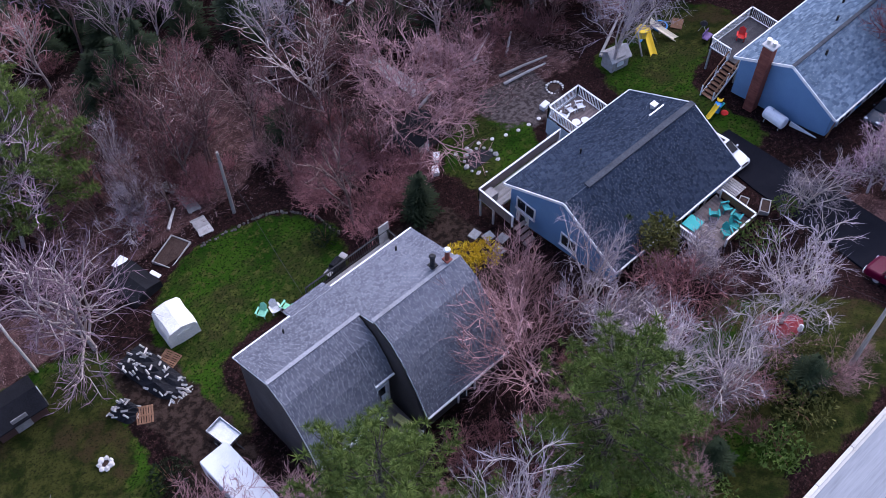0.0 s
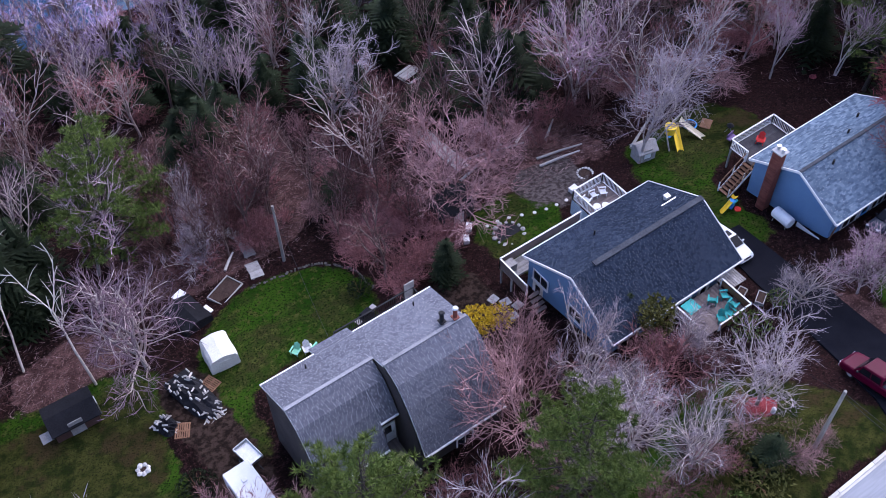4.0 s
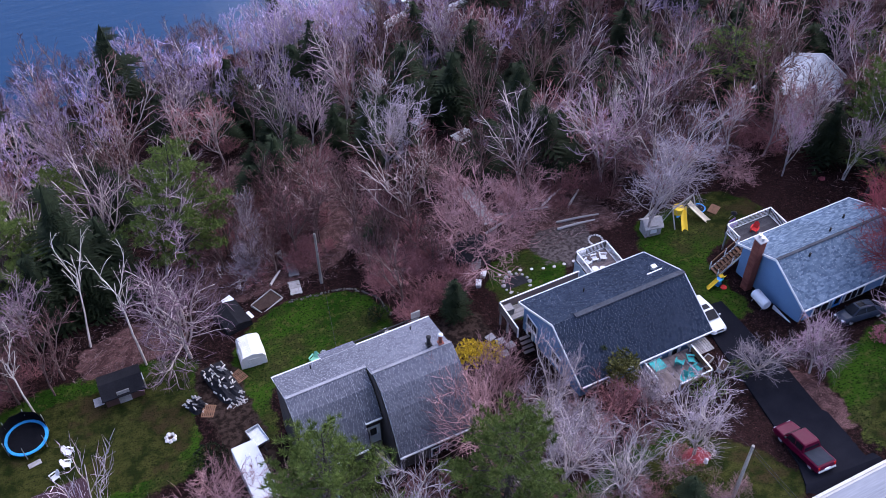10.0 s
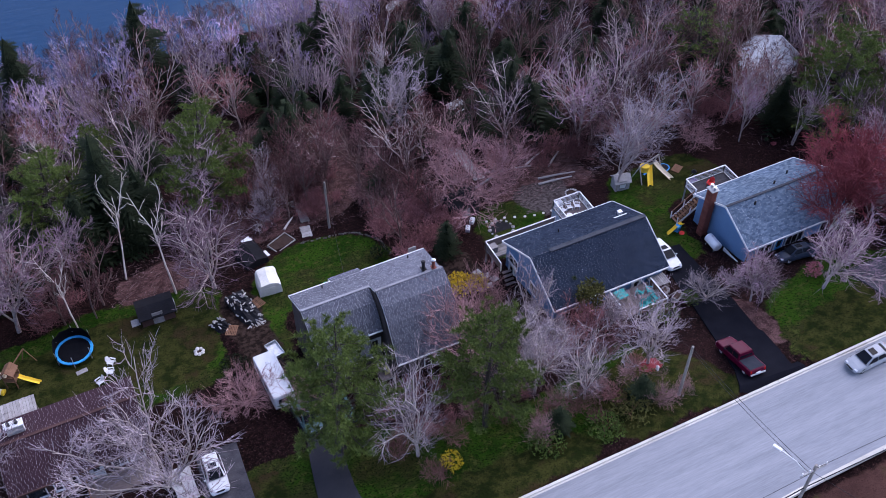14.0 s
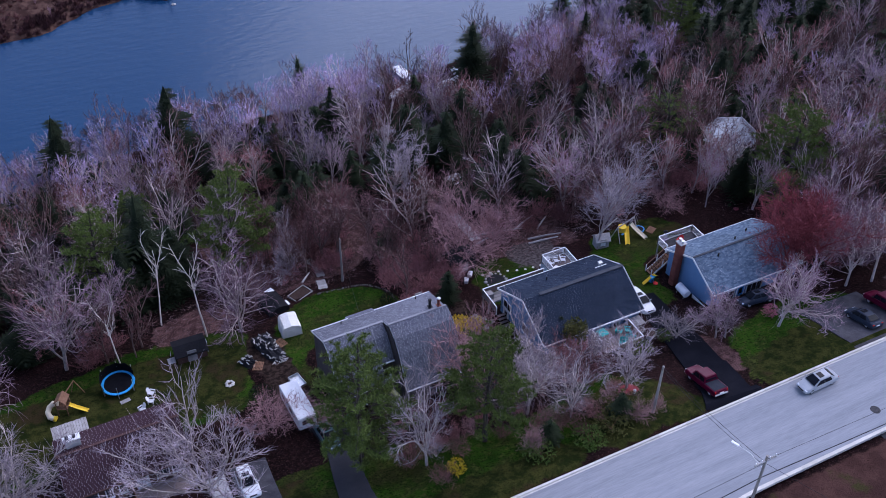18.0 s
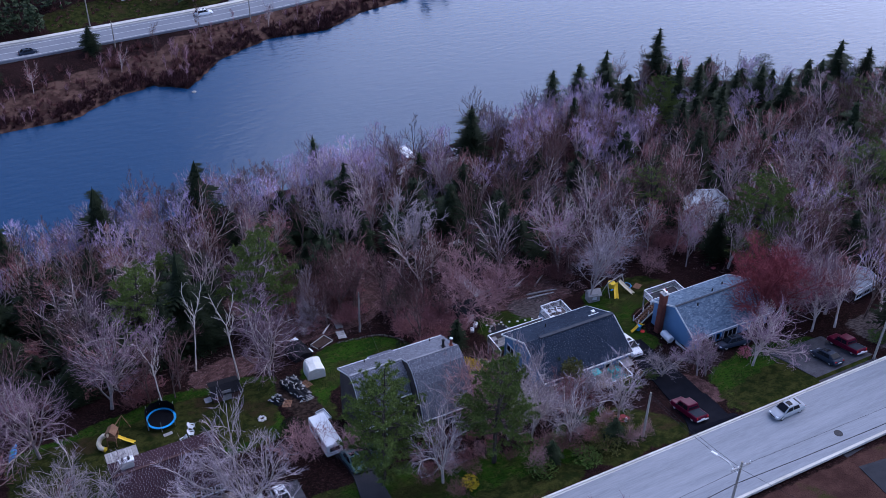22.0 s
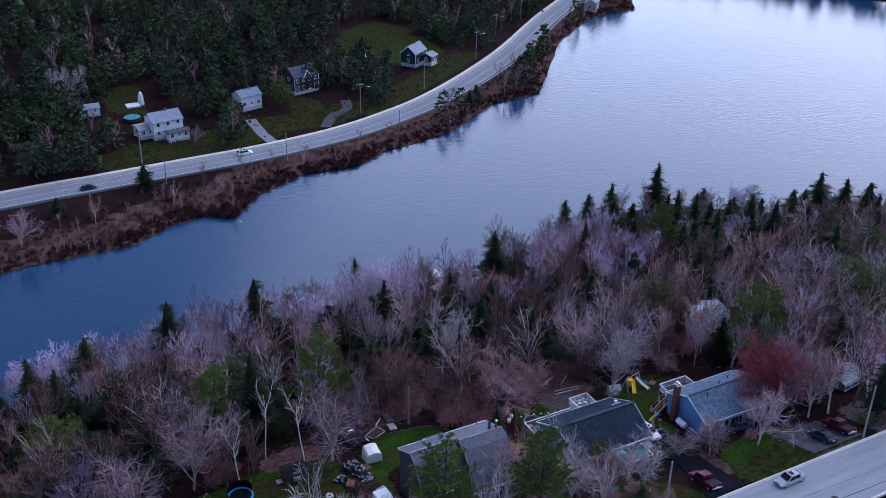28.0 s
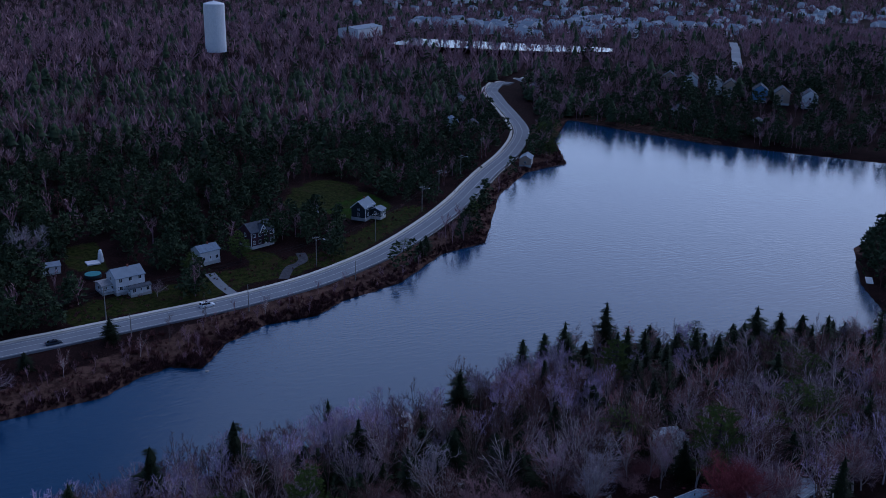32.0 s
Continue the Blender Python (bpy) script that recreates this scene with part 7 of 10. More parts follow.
leafy_shrub("green_shrub", 19.4, 12.6, 0.9, 0.8, "leaf_green", "low green planting beside the drive", 200, 0.18, 11)
leafy_shrub("green_shrub", 16.0, 12.2, 1.4, 0.8, "leaf_green", "low green planting before the deck", 300, 0.2, 12)
leafy_shrub("green_shrub", -19.6, 25.0, 1.3, 1.3, "spruce", "dark low evergreen shrub by the trailer", 320, 0.24, 13)
leafy_shrub("green_shrub", -2.2, 33.4, 0.9, 1.2, "spruce", "dark rounded shrub on the lawn's edge", 220, 0.2, 14)
leafy_shrub("blossom_shrub", 30.4, 9.6, 0.8, 1.4, "blossom", "pink blossoming shrub beside the drive", 220, 0.16, 15)
leafy_shrub("green_shrub", 44.4, 3.4, 1.2, 1.0, "leaf_green", "low green shrub by the parking pad", 220, 0.22, 16)


# ---- trees ----
class Wood:
    """Gathers tapered limbs into one mesh."""

    def __init__(self, seed):
        self.rnd = random.Random(seed)
        self.v, self.f = [], []

    def limb(self, path, r0, r1, sides):
        n = len(path)
        base = len(self.v)
        for i, p in enumerate(path):
            a, b = path[max(i - 1, 0)], path[min(i + 1, n - 1)]
            d = (b - a).normalized()
            s = d.cross(Vector((0.31, 0.2, 0.93))).normalized()
            u = s.cross(d)
            r = r0 + (r1 - r0) * (i / (n - 1)) ** 1.35
            for k in range(sides):
                c = 2 * math.pi * k / sides
                q = p + s * (math.cos(c) * r) + u * (math.sin(c) * r)
                self.v.append((q.x, q.y, q.z))
        for i in range(n - 1):
            for k in range(sides):
                j = (k + 1) % sides
                o = base + i * sides
                self.f.append((o + k, o + j, o + sides + j, o + sides + k))

    def blade(self, p, q, w):
        """A twig too thin to be round: a narrow sliver."""
        d = (q - p).normalized()
        s = d.cross(Vector((self.rnd.gauss(0, 1), self.rnd.gauss(0, 1), self.rnd.gauss(0, 1)))).normalized() * w
        i = len(self.v)
        self.v += [tuple(p - s), tuple(p + s), tuple(q)]
        self.f.append((i, i + 1, i + 2))

    def twig(self, path, w):
        """A thin bent twig of three slivers."""
        a, b, c = path
        d = (c - a).normalized()
        s = d.cross(Vector((self.rnd.gauss(0, 1), self.rnd.gauss(0, 1), self.rnd.gauss(0, 1)))).normalized() * w
        i = len(self.v)
        self.v += [tuple(a - s), tuple(a + s), tuple(b + s * 0.8), tuple(b - s * 0.8), tuple(c)]
        self.f += [(i, i + 1, i + 2, i + 3), (i + 3, i + 2, i + 4)]

    def path(self, p, d, length, n, wander, lift):
        """A wandering line from p along d that bends up by lift."""
        out = [p.copy()]
        step = length / n
        d = d.normalized()
        for _ in range(n):
            d = (d + Vector((self.rnd.gauss(0, wander), self.rnd.gauss(0, wander), self.rnd.gauss(0, wander) + lift))).normalized()
            p = p + d * step
            out.append(p)
        return out


def side_way(rnd, d, spread):
    """A direction that leaves d at about the angle spread (radians)."""
    a = d.cross(Vector((rnd.gauss(0, 1), rnd.gauss(0, 1), rnd.gauss(0, 1)))).normalized()
    return (d * math.cos(spread) + a * math.sin(spread)).normalized()


def bare_tree(seed, h=9.0, leaders=5, open_angle=0.6, bole=0.18, laterals=6, twigs=5, sprigs=2, lift=0.05, wander=0.13, stems=1, thick=1.0, fine=0.015, sides=5, split=False):
    """A leafless tree: trunk mesh and crown mesh."""
    t, c = Wood(seed), Wood(seed + 500)
    r = c.rnd
    frame_of = t if split else c
    for st in range(stems):
        lean = Vector((r.gauss(0, 0.06 + 0.22 * (stems > 1)), r.gauss(0, 0.06 + 0.22 * (stems > 1)), 1))
        foot = Vector((r.uniform(-0.25, 0.25), r.uniform(-0.25, 0.25), -0.25)) if stems > 1 else Vector((0, 0, -0.25))
        hb = h * bole
        rb = 0.014 * h * thick / (1 + 0.35 * (stems - 1))
        trunk = t.path(foot, lean, hb + 0.25, 4, 0.05, 0.0)
        t.limb(trunk, rb * 1.25, rb * 0.85, sides + 1)
        top, d0 = trunk[-1], (trunk[-1] - trunk[-2]).normalized()
        phase = r.uniform(0, 6.28)
        for k in range(leaders):
            a = phase + 6.283 * k / leaders + r.uniform(-0.5, 0.5)
            tilt = open_angle * r.uniform(0.5, 1.25) if k else open_angle * 0.2
            d = (d0 * math.cos(tilt) + Vector((math.cos(a), math.sin(a), 0)) * math.sin(tilt)).normalized()
            ln = (h - hb) * r.uniform(0.6, 1.02) / max(0.8, math.cos(tilt * 0.5))
            lp = c.path(trunk[-1 - (k % 3)], d, ln, 6, wander, lift)
            rl = rb * r.uniform(0.46, 0.74)
            frame_of.limb(lp, rl, fine * 1.1, sides)
            for j in range(laterals):
                s = 0.14 + 0.82 * (j + r.random()) / laterals
                i = min(5, int(s * 6))
                p = lp[i].lerp(lp[i + 1], s * 6 - i)
                dd = side_way(r, (lp[i + 1] - lp[i]).normalized(), r.uniform(0.5, 1.1))
                dd.z = dd.z * 0.8 + 0.16
                l2 = ln * (1.0 - 0.72 * s) * r.uniform(0.32, 0.62) + 0.3
                bp = c.path(p, dd, l2, 3, wander * 1.7, lift * 1.2)
                frame_of.limb(bp, max(fine * 1.4, rl * (1.05 - s) * 0.62), fine * 0.9, 3)
                for m in range(twigs):
                    s2 = 0.15 + 0.85 * (m + r.random()) / twigs
                    i2 = min(2, int(s2 * 3))
                    p2 = bp[i2].lerp(bp[i2 + 1], s2 * 3 - i2)
                    d2 = side_way(r, (bp[i2 + 1] - bp[i2]).normalized(), r.uniform(0.35, 0.95))
                    l3 = l2 * (1.1 - 0.6 * s2) * r.uniform(0.35, 0.65) + 0.22
                    tp = c.path(p2, d2, l3, 2, wander * 1.8, lift * 2)
                    c.twig(tp, fine)
                    for q in range(sprigs):
                        s3 = 0.2 + 0.8 * (q + r.random()) / sprigs
                        p3 = tp[0].lerp(tp[1], s3 * 2) if s3 < 0.5 else tp[1].lerp(tp[2], s3 * 2 - 1)
                        d3 = side_way(r, (tp[2] - tp[1]).normalized(), r.uniform(0.3, 0.85))
                        d3.z += 0.12
                        c.blade(p3, p3 + d3 * (l3 * r.uniform(0.4, 0.8) + 0.12), fine * 1.0)
    return t, c


def slim_birch(seed, h=10.5):
    """A thin curved stem that forks high up into a few upright limbs."""
    t, c = Wood(seed), Wood(seed + 500)
    r = t.rnd
    trunk = t.path(Vector((0, 0, -0.25)), Vector((0.02, -0.10, 1)), h * 0.6, 8, 0.035, 0.012)
    t.limb(trunk, 0.088, 0.045, 7)
    for k, (a, s) in enumerate(((0.4, 1.0), (2.6, 0.9), (4.4, 0.72), (5.6, 0.6))):
        p = trunk[-1 - k // 2 * 2]
        lp = c.path(p, Vector((math.cos(a) * 0.42, math.sin(a) * 0.42, 1)), h * 0.42 * s, 6, 0.10, 0.03)
        c.limb(lp, 0.036, 0.014, 5)
        for j in range(7):
            i = 1 + j % 5
            bp = c.path(lp[i], side_way(r, (lp[i + 1] - lp[i]).normalized(), r.uniform(0.4, 0.8)), r.uniform(0.5, 1.3), 3, 0.12, 0.05)
            c.limb(bp, 0.022, 0.010, 3)
            for m in range(3):
                q = bp[1 + m % 3]
                c.blade(q, q + side_way(r, (bp[3] - bp[2]).normalized(), 0.6) * r.uniform(0.2, 0.5), 0.010)
    return t, c


def tree_thing(name, label, trunk, crown, bark, leaf, category="tree", group=""):
    """A template tree as a thing with trunk and crown, put away until it is placed."""
    ob = new(name)
    ob.empty_display_size = 0.3
    tagged(ob, label, category, group)
    a = new("trunk", mesh_of("trunk", trunk.v, trunk.f, M[bark], smooth=True))
    b = new("crown", mesh_of("crown", crown.v, crown.f, M[leaf]))
    a.parent = b.parent = ob
    return ob


class Leaves:
    """Gathers small needle sprays into one mesh."""

    def __init__(self, seed):
        self.rnd = random.Random(seed)
        self.v, self.f = [], []

    def tuft(self, p, size, n, up=0.5):
        r = self.rnd
        for _ in range(n):
            d = Vector((r.gauss(0, 1), r.gauss(0, 1), r.gauss(0, 0.7) + up)).normalized()
            s = d.cross(Vector((r.gauss(0, 1), r.gauss(0, 1), r.gauss(0, 1)))).normalized() * size * r.uniform(0.04, 0.08)
            e = p + d * size * r.uniform(0.7, 1.2)
            b = p + d * size * 0.1
            i = len(self.v)
            self.v += [tuple(b - s), tuple(b + s), tuple(e)]
            self.f.append((i, i + 1, i + 2))

    def spray(self, p, d, length, width, droop, n=5):
        """A flat fir branch: a row of side sprigs along a drooping line."""
        r = self.rnd
        side = d.cross(Vector((0, 0, 1))).normalized()
        q = p.copy()
        for k in range(n):
            s = (k + 0.6) / n
            q = p + d * length * s + Vector((0, 0, -droop * s * s * length))
            w = width * (1.05 - s) * r.uniform(0.75, 1.25)
            for sg in (-1, 1):
                tip = q + side * sg * w + d * w * 0.75 + Vector((0, 0, -droop * w * 0.5 + r.uniform(-0.05, 0.05)))
                i = len(self.v)
                back = q - d * length * 0.7 / n
                self.v += [tuple(back), tuple(q + d * length * 0.35 / n), tuple(tip)]
                self.f.append((i, i + 1, i + 2))
        tip = p + d * length * 1.08 + Vector((0, 0, -droop * length))
        i = len(self.v)
        self.v += [tuple(q - side * width * 0.12), tuple(q + side * width * 0.12), tuple(tip)]
        self.f.append((i, i + 1, i + 2))


def pine_tree(seed, h=12.0, radius=3.6, first=0.22, whorls=13, size=0.34, per=32, dense=4.4):
    """A broad pine: whorls of upswept limbs whose side shoots end in dense plumes of needles, with gaps between the tiers."""
    t, c = Wood(seed), Leaves(seed + 900)
    r = c.rnd
    trunk = t.path(Vector((0, 0, -0.3)), Vector((r.gauss(0, 0.03), r.gauss(0, 0.03), 1)), h * 0.97, 10, 0.02, 0.0)
    t.limb(trunk, 0.019 * h, 0.02, 8)
    for w in range(whorls):
        s = first + (1 - first) * (w + 0.3 * r.random()) / whorls
        k = min(9, int(s * 10))
        p = trunk[k].lerp(trunk[k + 1], s * 10 - k)
        prof = (1 - ((s - first) / (1 - first)) ** 1.9) * (0.66 + 0.34 * min(1, (s - first) * 5))
        n = 6 if w < whorls - 2 else 5
        for j in range(n):
            a = 6.283 * (j + r.uniform(-0.35, 0.35)) / n + w * 0.9
            ln = radius * prof * r.choice((0.6, 0.8, 0.95, 1.1, 1.25)) + 0.4
            lp = t.path(p, Vector((math.cos(a), math.sin(a), r.uniform(0.0, 0.3))), ln, 4, 0.07, 0.05)
            t.limb(lp, 0.06 * (1 - s) + 0.02, 0.014, 4)
            m = max(2, int(ln * dense))
            for q in range(m + 1):
                s2 = 0.28 + 0.72 * (q + 0.5 * r.random()) / m
                i2 = min(3, int(min(0.99, s2) * 4))
                b = lp[i2].lerp(lp[i2 + 1], min(1.1, s2 * 4 - i2))
                d = (lp[i2 + 1] - lp[i2]).normalized()
                turn = r.choice((-1, 1)) * r.uniform(0.5, 1.1) if q < m else 0.0
                d = Matrix.Rotation(turn, 3, "Z") @ d
                reach = (0.22 + 0.26 * ln * (1.15 - s2)) * r.uniform(0.7, 1.3)
                e = b + d * reach + Vector((0, 0, 0.12))
                if reach > 0.5:
                    t.limb([b, e], 0.016, 0.008, 3)
                    c.tuft(b.lerp(e, 0.5), size * r.uniform(0.75, 1.0), per - 4, 0.7)
                c.tuft(e, size * r.uniform(0.85, 1.25), per, 0.8)
    for k in range(5):
        c.tuft(trunk[-1] + Vector((r.gauss(0, 0.2), r.gauss(0, 0.2), r.uniform(-0.6, 0.1))), size, per)
    return t, c


def spruce_tree(seed, h=10.0, radius=2.0, rows=15, per=8, first=0.08, droop=0.25, n=5):
    t, c = Wood(seed), Leaves(seed + 900)
    r = c.rnd
    trunk = t.path(Vector((0, 0, -0.3)), Vector((0, 0, 1)), h, 5, 0.01, 0.0)
    t.limb(trunk, 0.013 * h, 0.015, 6)
    for w in range(rows):
        s = first + (0.98 - first) * (w / rows) ** 0.92
        rad = radius * (1 - s) ** 0.58 * r.uniform(0.6, 1.2) + 0.1
        for j in range(per if s < 0.75 else 5):
            a = 6.283 * (j + r.uniform(-0.35, 0.35)) / per + w * 1.3
            ln = rad * r.choice((0.55, 0.75, 0.9, 1.05, 1.3))
            c.spray(Vector((0, 0, s * h + r.uniform(-0.1, 0.1))), Vector((math.cos(a), math.sin(a), 0.1)), ln, 0.62 * ln + 0.12, droop, n)
    for k in range(7):
        z0, z1 = h * (first + 0.02 + (0.9 - first) * k / 7), h * (first + 0.02 + (0.9 - first) * (k + 1.7) / 7)
        rad = radius * 0.6 * (1 - z0 / h) ** 0.65
        i = len(c.v)
        c.v.append((0, 0, min(h, z1)))
        for j in range(9):
            a = 6.283 * j / 9 + k
            q = rad * r.uniform(0.6, 1.15)
            c.v.append((math.cos(a) * q, math.sin(a) * q, z0 + r.uniform(-0.25, 0.25)))
        c.f += [(i, i + 1 + j, i + 1 + (j + 1) % 9) for j in range(9)]
    c.spray(Vector((0, 0, h * 0.93)), Vector((0.05, 0, 1)), h * 0.08, 0.15, 0.0, 3)
    return t, c


KINDS = {}


def kind_of_tree(key, label, maker, bark, leaf, name="tree"):
    KINDS[key] = (tree_thing(name, label, *maker, bark, leaf, "tree"), 0)


kind_of_tree("vase_a", "leafless pale grey spreading tree with fine upturned twigs", bare_tree(11, 8.5, 10, 0.78, 0.12, 10, 7, 3, 0.06, 0.18, 1, 0.82, 0.020, split=True), "bark_pale", "twigs_pale", "bare_tree")
kind_of_tree("vase_b", "leafless pale grey many-branched tree, twigs tipped white", bare_tree(12, 8.0, 8, 0.7, 0.16, 8, 6, 3, 0.06, 0.18, 1, 0.9, 0.020, split=True), "bark_pale", "twigs_pale", "bare_tree")
kind_of_tree("vase_c", "leafless many-stemmed shrubby tree with whitish upturned limbs", bare_tree(18, 6.6, 3, 0.5, 0.06, 7, 5, 3, 0.07, 0.17, 5, 0.95, 0.020, 4, split=True), "bark_pale", "twigs_pale", "bare_tree")
kind_of_tree("grey_a", "leafless grey-brown broad tree with dense twigs", bare_tree(13, 9.5, 8, 0.58, 0.24, 10, 7, 3, 0.07, 0.18, 1, 0.9, 0.020, split=True), "bark_limb", "twigs_mauve", "bare_tree")
kind_of_tree("rose_a", "leafless spreading tree with rosy pink twigs", bare_tree(14, 8.5, 9, 0.90, 0.10, 10, 7, 4, 0.05, 0.15, 1, 0.75, 0.019), "bark_brown", "bark_rose", "bare_tree")
kind_of_tree("dusk_a", "leafless spreading tree with dusky lilac twigs", bare_tree(19, 8.5, 8, 0.9, 0.12, 10, 7, 4, 0.05, 0.16, 1, 0.75, 0.019), "bark_limb", "twigs_lilac", "bare_tree")
kind_of_tree("red_a", "leafless maple with dark red budding twigs", bare_tree(15, 10, 9, 0.60, 0.22, 11, 10, 6, 0.06), "bark_brown", "bark_red", "bare_tree")
kind_of_tree("shrub_a", "leafless many-stemmed shrub with tan arching stems", bare_tree(16, 5.0, 2, 0.6, 0.10, 6, 5, 3, 0.02, 0.12, 6, 0.8, 0.012, 3), "bark_pale", "bark_rose", "bare_shrub")
kind_of_tree("shrub_b", "leafless grey thicket of thin stems", bare_tree(17, 3.6, 2, 0.55, 0.1, 5, 5, 3, 0.03, 0.13, 7, 0.7, 0.015, 3), "bark_brown", "twigs_wine", "bare_shrub")
kind_of_tree("tall_a", "tall leafless woodland tree with a lilac-grey twiggy top", bare_tree(21, 14.5, 7, 0.44, 0.34, 8, 5, 2, 0.06, 0.08, 1, 0.62, 0.028, split=True), "bark_limb", "twigs_mauve", "woodland_tree")
kind_of_tree("tall_b", "tall leafless woodland tree with grey ascending limbs", bare_tree(22, 15, 6, 0.40, 0.38, 8, 5, 2, 0.06, 0.08, 1, 0.6, 0.028, split=True), "bark_dim", "twigs_dim", "woodland_tree")
kind_of_tree("tall_c", "slim leafless woodland tree with brown-pink twigs", bare_tree(23, 13.5, 7, 0.50, 0.30, 8, 5, 2, 0.06, 0.09, 1, 0.62, 0.028, split=True), "bark_limb", "twigs_wine", "woodland_tree")
kind_of_tree("tall_d", "twin-stemmed leafless woodland tree with pale limbs", bare_tree(24, 14, 4, 0.42, 0.28, 7, 5, 2, 0.06, 0.08, 2, 0.65, 0.028, split=True), "bark_limb", "twigs_mauve", "woodland_tree")
kind_of_tree("tall_e", "thin-stemmed leafless young woodland tree", bare_tree(25, 11.5, 5, 0.38, 0.40, 6, 5, 3, 0.07, 0.09, 1, 0.58, 0.026, split=True), "bark_dim", "twigs_dim", "woodland_tree")
kind_of_tree("vase_d", "leafless silvery tree with ascending limbs and fine upturned twigs", bare_tree(81, 12, 7, 0.46, 0.20, 10, 6, 3, 0.05, 0.19, 1, 0.82, 0.018, split=True), "bark_pale", "twigs_pale", "bare_tree")
kind_of_tree("oak_a", "tall leafless silvery tree with a wide head of twisted limbs", bare_tree(86, 13.5, 8, 0.55, 0.30, 10, 7, 3, 0.05, 0.17, 1, 0.9, 0.022, split=True), "bark_pale", "twigs_pale", "bare_tree")
kind_of_tree("oak_b", "tall narrow leafless tree with a dense haze of pale twigs", bare_tree(83, 16, 8, 0.34, 0.26, 10, 8, 4, 0.03, 0.17, 1, 0.62, 0.020, split=True), "bark_limb", "twigs_pale", "bare_tree")
kind_of_tree("birch", "leaning white birch with a bare thin crown", bare_tree(26, 10, 4, 0.45, 0.5, 5, 5, 2, 0.06, 0.10, 1, 0.62, 0.016), "bark_birch", "bark_birch", "birch_tree")
kind_of_tree("slim_birch", "slim leaning white birch, forked and nearly twigless", slim_birch(27), "bark_birch", "bark_birch", "birch_tree")
kind_of_tree("pine_a", "broad green pine with tufted upswept limbs", pine_tree(31, 11, 3.6, 0.16, 12), "bark_dark", "pine", "pine_tree")
kind_of_tree("pine_b", "tall green pine with a lighter ragged crown", pine_tree(32, 13, 3.7, 0.3, 11), "bark_dark", "pine", "pine_tree")
kind_of_tree("pine_c", "open-limbed pine with thin green tufts", pine_tree(33, 11, 3.6, 0.4, 6, 0.3, 18, 3.2), "bark_dark", "pine", "pine_tree")
kind_of_tree("pine_dark", "ragged dark pine with clumped upper limbs", pine_tree(35, 11, 3.0, 0.15, 10, 0.34, 14, 3.0), "bark_dark", "spruce", "pine_tree")
kind_of_tree("spruce_a", "dark green pointed spruce tree", spruce_tree(41, 10, 2.7, 17, 9), "bark_dark", "spruce", "spruce_tree")
kind_of_tree("spruce_b", "dark narrow fir with ragged tiers", spruce_tree(42, 11, 2.3, 18, 8, 0.15, 0.3), "bark_dark", "spruce", "spruce_tree")
kind_of_tree("spruce_c", "broad dark hemlock with drooping sprays", spruce_tree(43, 9, 2.8, 15, 9, 0.1, 0.35, 6), "bark_dark", "spruce", "spruce_tree")
kind_of_tree("spruce_d", "sparse dark fir with open upper tiers", spruce_tree(44, 12, 2.4, 16, 7, 0.25, 0.25, 5), "bark_dark", "spruce", "spruce_tree")


def plant(key, x, y, scale=1.0, turn=None, wide=1.0, lean=(0, 0), lift=0.0):
    """Sets a tree of a kind on the ground."""
    ob, used = KINDS[key]
    turn = random.uniform(0, 360) if turn is None else turn
    m = Matrix.Translation((x, y, at(x, y, lift) - 0.05)) @ Euler((radians(lean[0]), radians(lean[1]), radians(turn))).to_matrix().to_4x4() @ Matrix.Diagonal((scale * wide, scale * wide, scale, 1))
    if not used:
        ob.matrix_basis = m
        KINDS[key] = (ob, 1)
        return ob
    KINDS[key] = (ob, used + 1)
    made = copy_thing(ob, Matrix.Identity(4))
    made.matrix_basis = m
    return made


random.seed(7)
